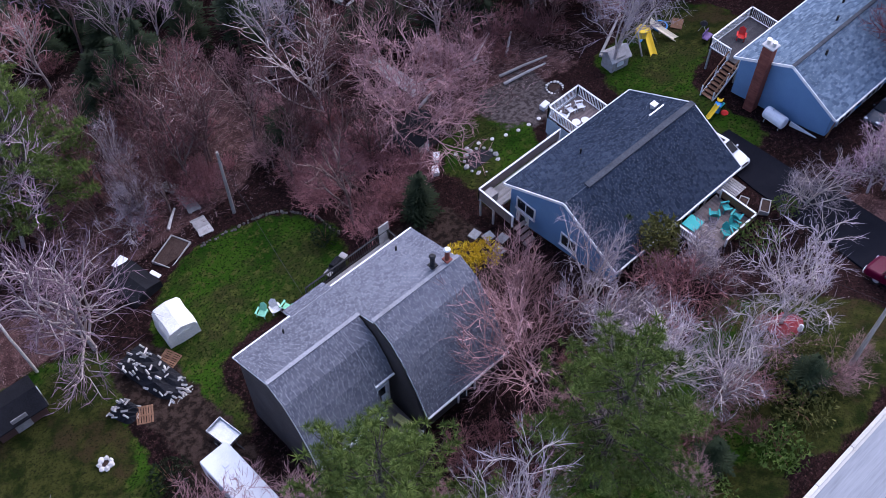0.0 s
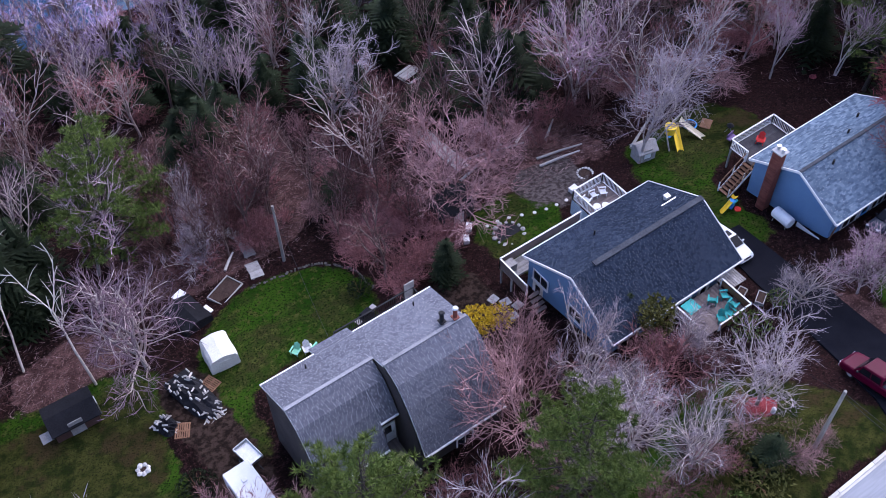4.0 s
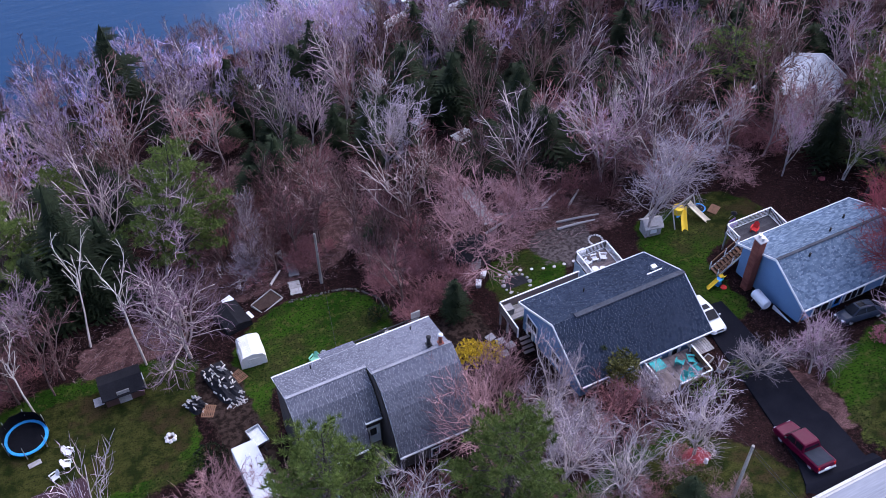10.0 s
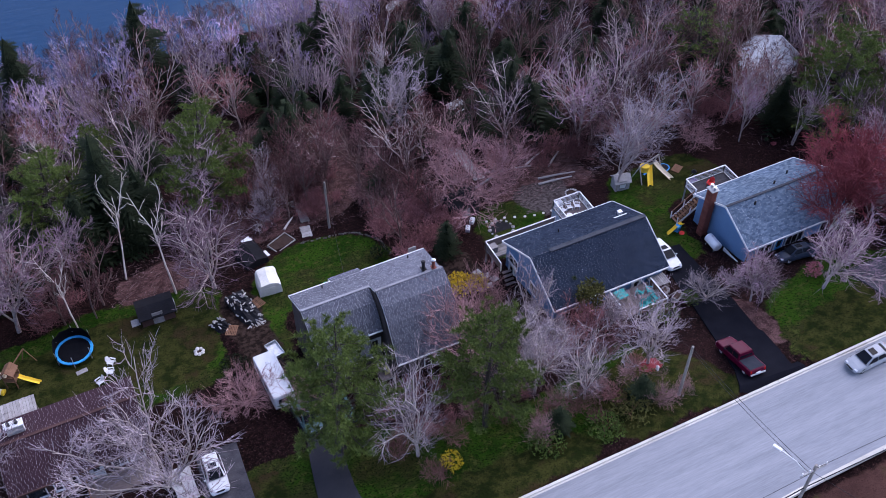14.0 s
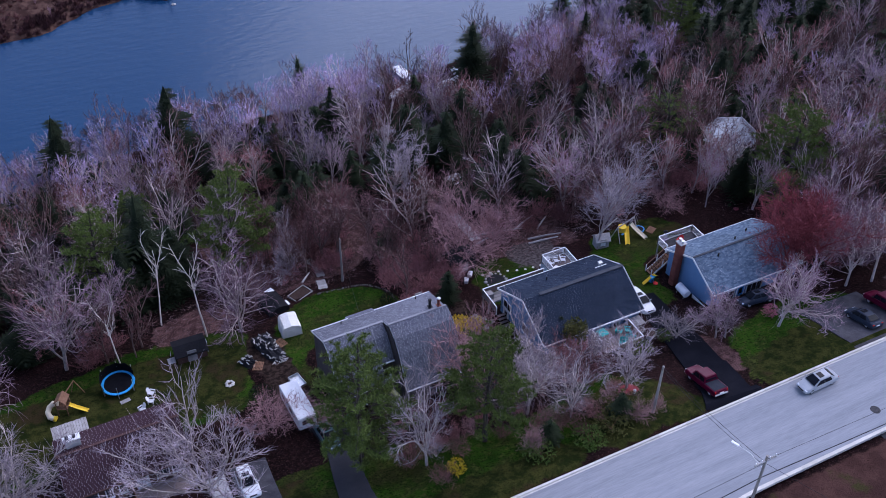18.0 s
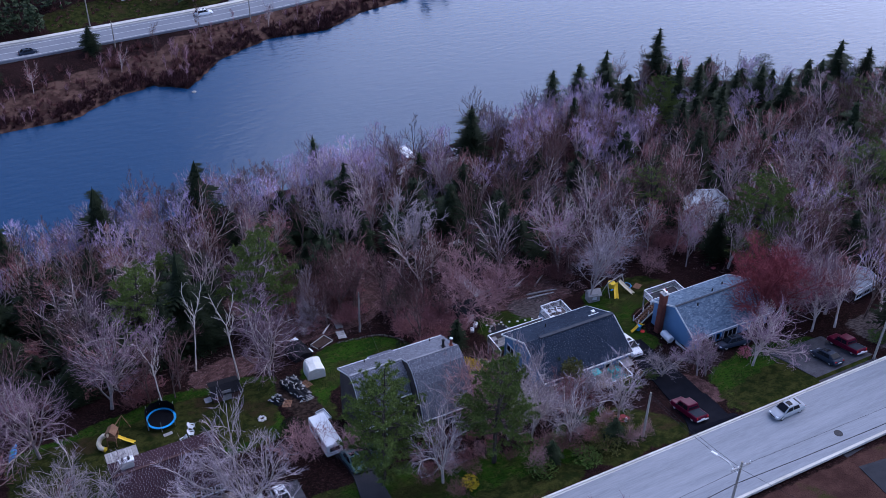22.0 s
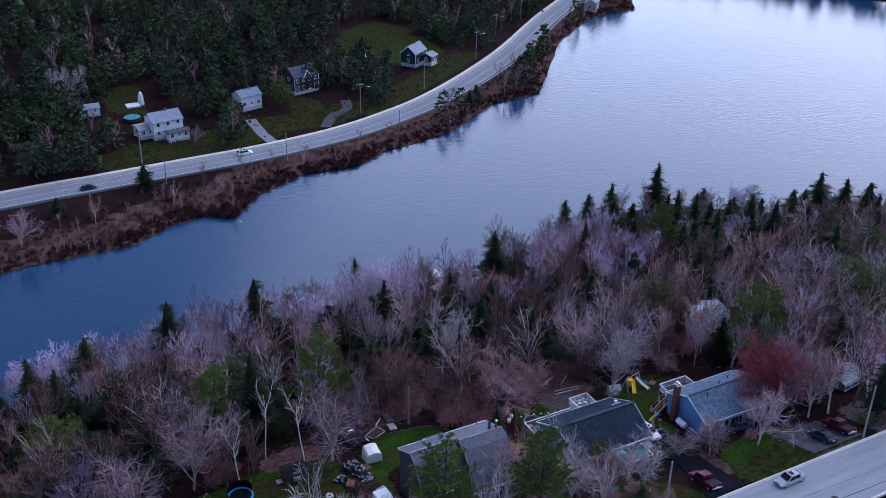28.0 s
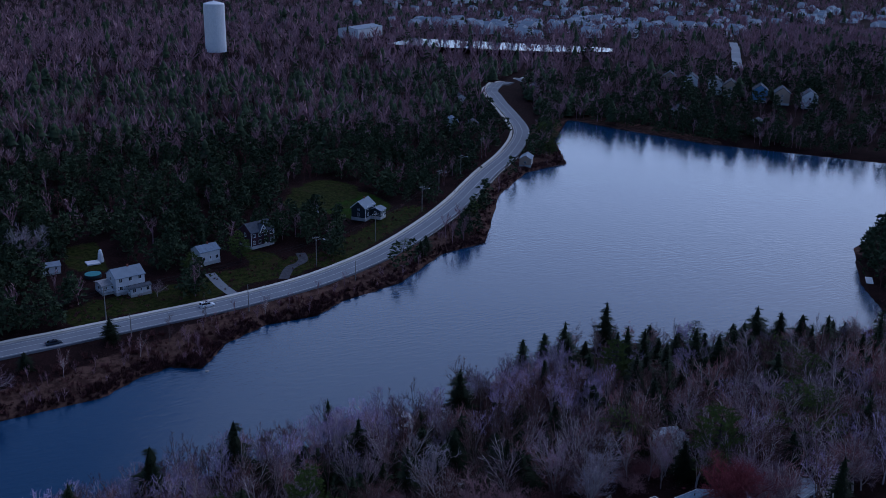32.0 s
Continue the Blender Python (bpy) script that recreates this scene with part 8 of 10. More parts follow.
# trees that stand alone about the houses: kind, place, scale, width, lean
YARD = [("grey_a", -18.0, 37.4, 1.35, 1.0), ("pine_a", -14.5, 12.0, 1.4, 0.86), ("pine_b", -4.0, 8.1, 1.17, 0.9), ("vase_d", -9.9, 8.0, 1.12, 0.8),
        ("vase_d", 1.3, 9.4, 0.88, 0.85), ("vase_c", 2.6, 12.6, 0.9, 1.0), ("vase_d", 4.2, 6.6, 0.8, 0.8), ("grey_a", -1.0, 10.5, 0.55, 1.0), ("vase_d", 10.9, 7.4, 0.8, 1.05), ("vase_b", 20.4, 11.9, 0.65, 1.2), ("grey_a", 23.5, 9.6, 0.72, 0.9), ("grey_a", 24.2, 9.0, 0.62, 0.9),
        ("grey_a", 29.7, 7.5, 1.05, 1.0), ("grey_a", 41.0, 9.6, 1.15, 0.9), ("red_a", 42.5, 17.5, 1.1, 1.15), ("red_a", 38.2, 14.6, 1.22, 1.1), ("grey_a", 41.5, 14.0, 0.8, 1.0), ("vase_b", 4.7, 16.4, 1.3, 0.52),
        ("shrub_a", -0.6, 15.2, 1.7, 1.0), ("shrub_a", 1.2, 18.4, 1.5, 0.8), ("shrub_a", 5.0, 15.3, 0.9, 1.1), ("vase_c", 4.5, 13.6, 0.8, 1.0), ("shrub_b", 8.5, 13.2, 1.1, 1.2), ("vase_c", 11.0, 13.2, 0.6, 1.1),
        ("vase_a", -27.6, 15.4, 1.3, 1.05), ("rose_a", -20.0, 20.8, 0.6, 1.2), ("shrub_a", -16.5, 17.5, 0.9, 1.0), ("rose_a", 9.2, 36.8, 1.18, 1.08), ("rose_a", 14.8, 39.5, 0.8, 1.1), ("oak_a", 7.3, 53.0, 1.02, 0.85),
        ("tall_d", 25.5, 40.5, 1.15, 1.1), ("tall_a", 28.6, 36.0, 0.95, 1.0), ("oak_b", 23.6, 30.6, 1.0, 0.85), ("pine_a", -14.8, 50.8, 1.45, 0.86), ("pine_a", -30.2, 51.8, 1.33, 0.86), 
        ("spruce_c", -24.6, 50.6, 1.7, 0.85), ("spruce_c", -27.8, 48.3, 1.15, 0.9), ("spruce_c", -23.6, 48.6, 1.0, 1.0), ("spruce_c", -21.6, 51.7, 1.05, 1.0), ("spruce_c", -33.5, 49.5, 1.0, 1.1), ("spruce_c", -37.5, 47.5, 0.9, 1.1), ("spruce_c", 21.0, 45.0, 1.05, 1.4), ("spruce_c", 24.0, 46.5, 0.85, 1.4), ("grey_a", -36.3, 41.0, 1.4, 1.05), ("spruce_a", 3.6, 30.2, 0.5, 1.0), ("pine_a", -51.0, 55.0, 1.12, 1.1), ("pine_dark", -41.5, 66.0, 0.95, 1.1), ("spruce_c", -38.5, 69.0, 1.1, 1.2), ("pine_a", -24.0, 62.5, 0.95, 0.9), ("spruce_c", -30.5, 64.0, 1.0, 1.2), ("spruce_b", 46.8, 3.6, 1.05, 1.0), ("spruce_c", 19.5, 62.0, 1.0, 1.2), ("spruce_c", 15.5, 66.5, 1.1, 1.1), ("spruce_c", 25.0, 68.0, 1.1, 1.1), ("spruce_c", -35.5, 58.5, 0.9, 1.0), ("spruce_c", -24.5, 58.5, 1.0, 1.0), ("pine_dark", -47.0, 52.0, 0.9, 1.0), ("pine_dark", -52.0, 47.0, 0.9, 1.1), ("spruce_c", -19.5, 62.0, 1.0, 1.1), ("spruce_c", -36, 55, 0.9, 1.0), ("pine_b", 49.4, 28.6, 1.08, 1.15),
        ("grey_a", -45.0, 35.3, 1.35, 1.1), ("grey_a", -36.5, 52.5, 1.25, 0.95), ("vase_a", -43.5, 22.6, 1.05, 1.1), ("dusk_a", -50.0, 46.0, 1.0, 1.1), ("tall_d", -9.5, 55.0, 0.62, 0.8), ("vase_d", -8.6, 50.0, 0.7, 0.7),
        ("grey_a", 46.0, 12.0, 1.0, 1.0), ("grey_a", -5.4, -10.8, 1.25, 1.0), ("tall_b", -11.0, -10.2, 0.9, 0.8), ("tall_a", 31.0, 42.0, 0.95, 0.80), ("tall_b", 34.5, 39.5, 0.9, 0.80), ("tall_c", 38.5, 37.5, 0.95, 0.80), ("tall_a", 36.0, 44.5, 0.95, 0.85), ("tall_c", 41.5, 35.5, 0.9, 0.80), ("tall_b", 44.5, 40.0, 0.9, 0.85), ("tall_a", 46.0, 34.0, 0.9, 0.80), ("tall_d", 40.5, 31.5, 0.85, 0.70), ("spruce_c", 34.0, 46.5, 0.9, 1.2), ("spruce_c", 43.0, 44.5, 0.8, 1.2), ("spruce_c", 58.5, 38.0, 1.0, 1.1), ("tall_b", -3.0, 47.0, 0.7, 1.0), ("tall_b", 0.5, 45.5, 0.75, 1.0), ("tall_c", -1.5, 51.0, 0.75, 1.0), ("vase_c", -10.6, 45.4, 0.8, 0.9), ("vase_c", -9.4, 48.6, 0.75, 0.9), ("grey_a", 57.8, 41.0, 0.8, 1.1), ("grey_a", 58.5, 10.0, 0.8, 1.2), ("grey_a", 61.5, 9.5, 0.9, 1.1), ("tall_e", 51.0, 35.0, 0.75, 1.1), ("tall_e", 54.5, 36.5, 0.75, 1.1), ("rose_a", 65.5, 12.5, 0.9, 1.1), ("tall_a", 43.5, 18.0, 0.9, 1.0), ("grey_a", 48.0, 20.0, 0.9, 1.0), ("spruce_c", 0.5, 4.6, 0.35, 1.3), ("spruce_c", 7.6, 4.0, 0.4, 1.2), ("spruce_c", 5.4, 7.6, 0.35, 1.2), ("spruce_a", 10.6, 18.4, 0.35, 1.3)]
for key, x, y, s, w in YARD:
    plant(key, x, y, s, None, w)
plant("slim_birch", -21.6, 38.7, 1.22, 0, 1.0, (-15, -1))
plant("slim_birch", -25.5, 43.8, 1.2, 0, -0.9, (-13, 8))
plant("slim_birch", -31.0, 37.4, 1.0, 0, 1.0, (-9, -2))
plant("birch", 33.5, 12.2, 0.7, 20, 0.8, (4, 12))
plant("birch", 27.5, 41.0, 1.15, 90, 0.5, (0, 12))

# dim brush and saplings behind the house with the brick chimney
brush_rnd = random.Random(91)
for x0, x1, y0, y1, n in ((-0.5, 6.5, 31.0, 44.0, 46), (-12.5, -2.0, 43.5, 60.0, 46), (-34.0, -28.0, 38.0, 46.0, 10), (15.0, 25.0, 38.0, 43.0, 14)):
    for k in range(n):
        plant(brush_rnd.choice(["shrub_b", "shrub_b", "shrub_b", "tall_e"]), brush_rnd.uniform(x0, x1), brush_rnd.uniform(y0, y1), brush_rnd.uniform(0.42, 0.85), brush_rnd.uniform(0, 360), brush_rnd.uniform(0.8, 1.3))
for k in range(44):
    plant(brush_rnd.choice(["shrub_b", "shrub_b", "tall_e", "shrub_a"]), brush_rnd.uniform(27, 50), brush_rnd.uniform(34, 42), brush_rnd.uniform(0.5, 0.85), brush_rnd.uniform(0, 360), brush_rnd.uniform(0.8, 1.3))

# the wood between the gardens and the lake
NO_TREES = [[(-6, 42), (0, 42), (0, 50), (-6, 50)], [(0, 46), (6, 44), (9, 52), (6, 60), (1, 58)], [(-20, 20), (44, 20), (44, 34), (30, 37), (24, 36), (20, 43), (8, 42), (-1, 42), (-5, 44), (-6, 62), (-14, 80), (-18, 78), (-14, 58), (-16, 44), (-34, 41), (-48, 36), (-48, 18)],
            [(-34, 36), (-16, 36), (-16.5, 46), (-20, 48), (-33, 44)], [(9, 52), (20, 54), (20, 60), (12, 60)], [(47, 33.5), (57, 33.5), (57, 46), (48, 46)], [(22, 84.5), (38, 84.5), (38, 93), (22, 93)], [(50.5, 11.5), (57, 11.5), (57, 18), (50.5, 18)], [(30, 72), (40, 72), (40, 86), (30, 86)]]
spots = []
rnd = random.Random(5)


def free(x, y, gap):
    return all((x - a) ** 2 + (y - b) ** 2 > gap * gap for a, b in spots[-900:]) and not any(bool(inside(p, np.array([x]), np.array([y]))[0]) for p in NO_TREES)


def scatter(n, x0, x1, y0, y1, gap, kinds, lo, hi, dry=1.5, wide=1.0):
    tries = 0
    made = 0
    while made < n and tries < n * 12:
        tries += 1
        x, y = rnd.uniform(x0, x1), rnd.uniform(y0, y1)
        if not free(x, y, gap):
            continue
        if float(shore_distance(np.array([x]), np.array([y]))[0]) < dry:
            continue
        spots.append((x, y))
        key = rnd.choice(kinds)
        random.seed(tries * 31 + n)
        plant(key, x, y, rnd.uniform(lo, hi), rnd.uniform(0, 360), wide * rnd.uniform(0.8, 1.1))
        made += 1


LEAFLESS = ["tall_a", "tall_b", "tall_b", "tall_c", "tall_c", "tall_d", "tall_e", "tall_e"]
heaps = {}


def scatter_stuff(heap, n, x0, x1, y0, y1, gap, kinds, lo, hi, dry=1.5):
    """As scatter, but the trees are gathered to be joined."""
    tries = made = 0
    while made < n and tries < n * 12:
        tries += 1
        x, y = rnd.uniform(x0, x1), rnd.uniform(y0, y1)
        if not free(x, y, gap) or float(shore_distance(np.array([x]), np.array([y]))[0]) < dry:
            continue
        spots.append((x, y))
        k = rnd.uniform(lo, hi)
        heaps.setdefault(heap, []).append((rnd.choice(kinds), x, y, k, k * rnd.uniform(0.8, 1.1), rnd.uniform(0, 6.283)))
        made += 1


def join_heap(heap, label):
    """Joins gathered trees into one mesh."""
    vs, fs, mats, slots, tones, o = [], [], [], [], [], 0
    for key in sorted({h[0] for h in heaps[heap]}):
        for piece in KINDS[key][0].children:
            me = piece.data
            co = np.empty(len(me.vertices) * 3, np.float32)
            me.vertices.foreach_get("co", co)
            co = co.reshape(-1, 3)
            loops = np.empty(len(me.loops), np.int32)
            me.loops.foreach_get("vertex_index", loops)
            sizes = np.empty(len(me.polygons), np.int32)
            me.polygons.foreach_get("loop_total", sizes)
            mt = me.materials[0]
            if mt not in mats:
                mats.append(mt)
            for k, x, y, sz, sw, turn in heaps[heap]:
                if k != key:
                    continue
                c, s = math.cos(turn) * sw, math.sin(turn) * sw
                vs.append(np.stack([co[:, 0] * c - co[:, 1] * s + x, co[:, 0] * s + co[:, 1] * c + y, co[:, 2] * sz + at(x, y)], -1))
                fs.append((loops + o, sizes))
                tones.append(np.full(len(co), (x * 7.31 + y * 3.17) % 1.0, np.float32))
                slots.append(np.full(len(sizes), mats.index(mt), np.int32))
                o += len(co)
    v = np.concatenate(vs)
    lp = np.concatenate([f[0] for f in fs])
    sz = np.concatenate([f[1] for f in fs])
    me = bpy.data.meshes.new(heap)
    me.vertices.add(len(v))
    me.vertices.foreach_set("co", v.astype(np.float32).ravel())
    me.loops.add(len(lp))
    me.loops.foreach_set("vertex_index", lp.astype(np.int32))
    me.polygons.add(len(sz))
    me.polygons.foreach_set("loop_start", np.concatenate([[0], np.cumsum(sz)[:-1]]).astype(np.int32))
    for mt in mats:
        me.materials.append(mt)
    me.polygons.foreach_set("material_index", np.concatenate(slots))
    me.attributes.new("tone", "FLOAT", "POINT").data.foreach_set("value", np.concatenate(tones))
    me.update(calc_edges=True)
    return tagged(new(heap, me), label, "woods", kind="stuff")


kind_of_tree("lean_a", "slim leafless woodland tree with fine grey twigs", bare_tree(61, 11.5, 6, 0.40, 0.34, 5, 5, 3, 0.08, 0.10, 1, 0.85, 0.026, 3, split=True), "bark_limb", "twigs_lilac", "woodland_tree")
kind_of_tree("lean_b", "slim leafless woodland tree with fine grey twigs", bare_tree(62, 11, 6, 0.46, 0.30, 5, 5, 3, 0.07, 0.10, 1, 0.85, 0.026, 3, split=True), "bark_limb", "twigs_wine", "woodland_tree")
kind_of_tree("lean_c", "slim leafless woodland tree with fine grey twigs", bare_tree(63, 12.5, 5, 0.38, 0.38, 5, 5, 3, 0.08, 0.10, 1, 0.85, 0.026, 3, split=True), "bark_dim", "twigs_dim", "woodland_tree")
SHORE_SPRUCES = [("spruce_c", -14.0, 82.3, 1.6, 0.95), ("spruce_c", -29.4, 80.8, 1.65, 1.0), ("spruce_b", -43.0, 80.0, 1.1, 1.3), ("spruce_d", 7.5, 88.6, 0.92, 1.0), ("spruce_a", 36.3, 85.6, 1.22, 1.1), ("spruce_c", -52.0, 78.0, 1.2, 0.9),
                 ("spruce_a", 73.0, 96.5, 1.1, 1.0), ("spruce_b", 87.6, 98.6, 1.15, 1.2), ("spruce_a", 84.5, 87.5, 1.1, 0.9), ("spruce_d", 86.5, 84.0, 0.9, 1.2), ("spruce_c", 87.0, 80.0, 1.05, 1.0), ("spruce_b", 91.0, 78.5, 0.9, 1.2),
                 ("spruce_a", 97.0, 78.0, 1.05, 1.1), ("spruce_c", 97.5, 71.5, 1.1, 1.0), ("spruce_c", 102.5, 71.5, 1.15, 1.1), ("spruce_a", 114.5, 75.5, 1.2, 1.2), ("spruce_b", 119.5, 72.5, 1.0, 1.4), ("spruce_d", 56.0, 82.5, 0.85, 1.1), ("pine_b", 71.0, 77.0, 1.0, 1.0), ("spruce_c", 108.0, 73.5, 1.1, 1.3), ("spruce_c", 125.0, 70.5, 1.1, 1.3)]
LEAN = ["lean_a", "lean_a", "lean_a", "lean_b", "lean_c"]
# conifers first, then the leafless trees round them
for key, x, y, s, w in SHORE_SPRUCES:
    plant(key, x, y, s, None, w)
    spots.append((x, y))
scatter(34, 56, 140, 62, 105, 4.0, ["spruce_a", "spruce_b", "spruce_d", "spruce_c", "spruce_c", "pine_dark"], 0.6, 0.95, 1.5, 1.4)
scatter(22, -66, 45, 46, 80, 5.0, ["spruce_c", "spruce_d", "spruce_a"], 0.8, 1.1, 1.5, 1.0)
scatter(100, -66, 45, 44, 82, 2.4, ["spruce_c", "spruce_c", "spruce_b"], 0.38, 0.72, 1.5, 1.7)
scatter(34, 44, 110, 18, 66, 4.6, ["spruce_c", "spruce_c", "pine_c", "spruce_a", "spruce_c"], 0.8, 1.25, 1.5, 1.2)
scatter(20, 62, 130, 38, 74, 4.0, ["spruce_c", "spruce_a", "spruce_b"], 0.7, 1.0, 1.5, 1.3)
scatter(64, 40, 110, 18, 66, 2.6, ["spruce_c", "spruce_b"], 0.4, 0.75, 1.5, 1.6)
scatter(82, -68, 46, 43, 74, 3.2, LEAFLESS, 0.72, 1.02)
scatter(86, 43, 100, 14, 62, 2.9, ["tall_b", "tall_c", "tall_c", "tall_e", "tall_a", "tall_b", "tall_d"], 0.72, 1.0)
scatter(16, -78, -46, 6, 44, 4.5, LEAFLESS + ["dusk_a"], 0.7, 1.0)
scatter(60, -64, 60, 40, 74, 1.6, ["shrub_b", "shrub_b", "shrub_a"], 0.5, 0.9)
# thin pinkish saplings on the cleared slope below the lawn
for k in range(34):
    x, y = rnd.uniform(-12, 7), rnd.uniform(43.5, 66)
    if free(x, y, 1.4) or k % 3:
        plant(rnd.choice(["shrub_a", "shrub_b", "shrub_a", "tall_e"]), x, y, rnd.uniform(0.45, 0.8), rnd.uniform(0, 360), rnd.uniform(0.8, 1.2))
NO_TREES += [[(-20, 0), (-13, 0), (-12.5, 20), (-20, 20)], [(-27, 0), (-21, 0), (-21, 20), (-28, 20)], [(12.5, 0), (24, 0), (24, 20), (12.5, 20)]]
scatter(36, -12, 12.4, 2.2, 15, 1.5, ["shrub_b", "shrub_b", "shrub_a"], 0.35, 0.75)
scatter_stuff("shore_wood", 130, -72, 66, 84, 93, 1.3, LEAN, 0.58, 0.9, 0.3)
scatter_stuff("shore_wood", 135, -72, 66, 68, 90, 2.0, LEAN, 0.72, 1.04, 0.8)
scatter_stuff("shore_wood", 115, 60, 150, 55, 106, 2.4, ["lean_b", "lean_c", "lean_b", "lean_a"], 0.45, 0.75, 0.3)
scatter_stuff("inner_wood", 95, 43, 112, 8, 62, 2.2, ["lean_b", "lean_c", "lean_b", "lean_a"], 0.8, 1.15)
scatter_stuff("east_wood", 90, 98, 190, -2, 80, 4.0, LEAN, 0.65, 0.95)
scatter_stuff("west_wood", 50, -140, -66, 10, 84, 4.5, LEAN, 0.65, 0.95)
join_heap("shore_wood", "thin lilac-grey leafless wood along the near shore")
join_heap("inner_wood", "close leafless wood with lilac and rosy twigs between the houses")
join_heap("east_wood", "leafless brown wood beyond the eastern houses")
join_heap("west_wood", "leafless brown wood west of the houses")
for key in ("lean_a", "lean_b", "lean_c"):
    plant(key, *{"lean_a": (-70, 60), "lean_b": (-74, 66), "lean_c": (-78, 58)}[key], 0.8)


# ---- the far shore ----
def low_conifer(seed):
    """A small far conifer: ragged tiers on a stem."""
    r = random.Random(seed)
    v, f = [], []
    for k in range(5):
        z0, z1 = 0.12 + k * 0.17, 0.42 + k * 0.17
        rad = 0.34 * (1 - k * 0.165)
        n = 6
        i = len(v)
        v.append((0, 0, min(1.0, z1)))
        for j in range(n):
            a = 6.283 * j / n + k
            q = rad * r.uniform(0.65, 1.25)
            v.append((math.cos(a) * q, math.sin(a) * q, z0 + r.uniform(-0.04, 0.04)))
        f += [(i, i + 1 + j, i + 1 + (j + 1) % n) for j in range(n)]
    return np.array(v), np.array(f)


def low_round_pine(seed):
    """A small far pine: small tufts in tiers about a ragged head."""
    r = random.Random(seed)
    v, f = [], []
    for k in range(46):
        a, tier = r.uniform(0, 6.283), r.randrange(6)
        h = 0.24 + 0.13 * tier + r.gauss(0, 0.02)
        rad = 0.36 * (1.06 - h) ** 0.8 * r.uniform(0.35, 1.15)
        p = Vector((math.cos(a) * rad, math.sin(a) * rad, h))
        for _ in range(3):
            d = Vector((r.gauss(0, 1), r.gauss(0, 1), r.gauss(0.3, 0.6))).normalized() * r.uniform(0.08, 0.13)
            s = d.cross(Vector((r.gauss(0, 1), r.gauss(0, 1), r.gauss(0, 1)))).normalized() * 0.05
            i = len(v)
            v += [tuple(p - s), tuple(p + s), tuple(p + d)]
            f.append((i, i + 1, i + 2))
    return np.array(v), np.array(f)


def low_bare(seed):
    """A small far leafless tree: thin rising slivers."""
    r = random.Random(seed)
    v, f = [], []

    def sliver(p, q, w):
        d = (q - p).normalized()
        s = d.cross(Vector((r.gauss(0, 1), r.gauss(0, 1), r.gauss(0, 0.2)))).normalized() * w
        i = len(v)
        v.extend([tuple(p - s), tuple(p + s), tuple(q)])
        f.append((i, i + 1, i + 2))

    sliver(Vector((0, 0, 0)), Vector((r.gauss(0, 0.02), r.gauss(0, 0.02), 0.8)), 0.016)
    for k in range(9):
        a = r.uniform(0, 6.283)
        z = r.uniform(0.2, 0.5)
        q = Vector((math.cos(a) * r.uniform(0.08, 0.26), math.sin(a) * r.uniform(0.08, 0.26), z + r.uniform(0.25, 0.5)))
        p = Vector((0, 0, z))
        sliver(p, q, 0.010)
        for _ in range(4):
            b = p.lerp(q, r.uniform(0.3, 0.9))
            sliver(b, b + Vector((r.gauss(0, 0.07), r.gauss(0, 0.07), r.uniform(0.08, 0.2))), 0.009)
    return np.array(v), np.array(f)


def low_bush(seed):
    """A dome of thin stems."""
    r = random.Random(seed)
    v, f = [], []
    for k in range(34):
        a, e = r.uniform(0, 6.283), r.uniform(0.15, 1.5)
        q = Vector((math.cos(a) * math.cos(e) * 0.8, math.sin(a) * math.cos(e) * 0.8, 0.15 + 0.85 * math.sin(e))) * r.uniform(0.7, 1.1)
        s = Vector((r.gauss(0, 1), r.gauss(0, 1), r.gauss(0, 0.6))).normalized() * 0.05
        p = q * r.uniform(0.1, 0.4)
        i = len(v)
        v += [tuple(p - s), tuple(p + s), tuple(q)]
        f.append((i, i + 1, i + 2))
    return np.array(v), np.array(f)


def wood_stuff(name, label, makers, material, xs, ys, hs):
    """Many small trees joined into one mesh."""
    rng = np.random.default_rng(len(xs))
    zs = land(xs, ys) - 0.2
    verts, faces, o = [], [], 0
    pick = rng.integers(0, len(makers), len(xs))
    turn = rng.uniform(0, 6.283, len(xs))
    for k, (mv, mf) in enumerate(makers):
        idx = np.where(pick == k)[0]
        if not len(idx):
            continue
        c, s = np.cos(turn[idx])[:, None], np.sin(turn[idx])[:, None]
        h = hs[idx][:, None]
        wide = rng.uniform(0.8, 1.2, len(idx))[:, None] * h
        x = (mv[:, 0] * c - mv[:, 1] * s) * wide + xs[idx][:, None]
        y = (mv[:, 0] * s + mv[:, 1] * c) * wide + ys[idx][:, None]
        z = mv[:, 2] * h + zs[idx][:, None]
        verts.append(np.stack([x, y, z], -1).reshape(-1, 3))
        faces.append((mf[None] + (np.arange(len(idx)) * len(mv))[:, None, None]).reshape(-1, 3) + o)
        o += len(idx) * len(mv)
    v, f = np.concatenate(verts), np.concatenate(faces)
    me = bpy.data.meshes.new(name)
    me.vertices.add(len(v))
    me.vertices.foreach_set("co", v.astype(np.float32).ravel())
    me.loops.add(f.size)
    me.loops.foreach_set("vertex_index", f.astype(np.int32).ravel())
    me.polygons.add(len(f))
    me.polygons.foreach_set("loop_start", np.arange(0, f.size, 3, dtype=np.int32))
    me.materials.append(M[material])
    me.update(calc_edges=True)
    return tagged(new(name, me), label, "woods", kind="stuff")


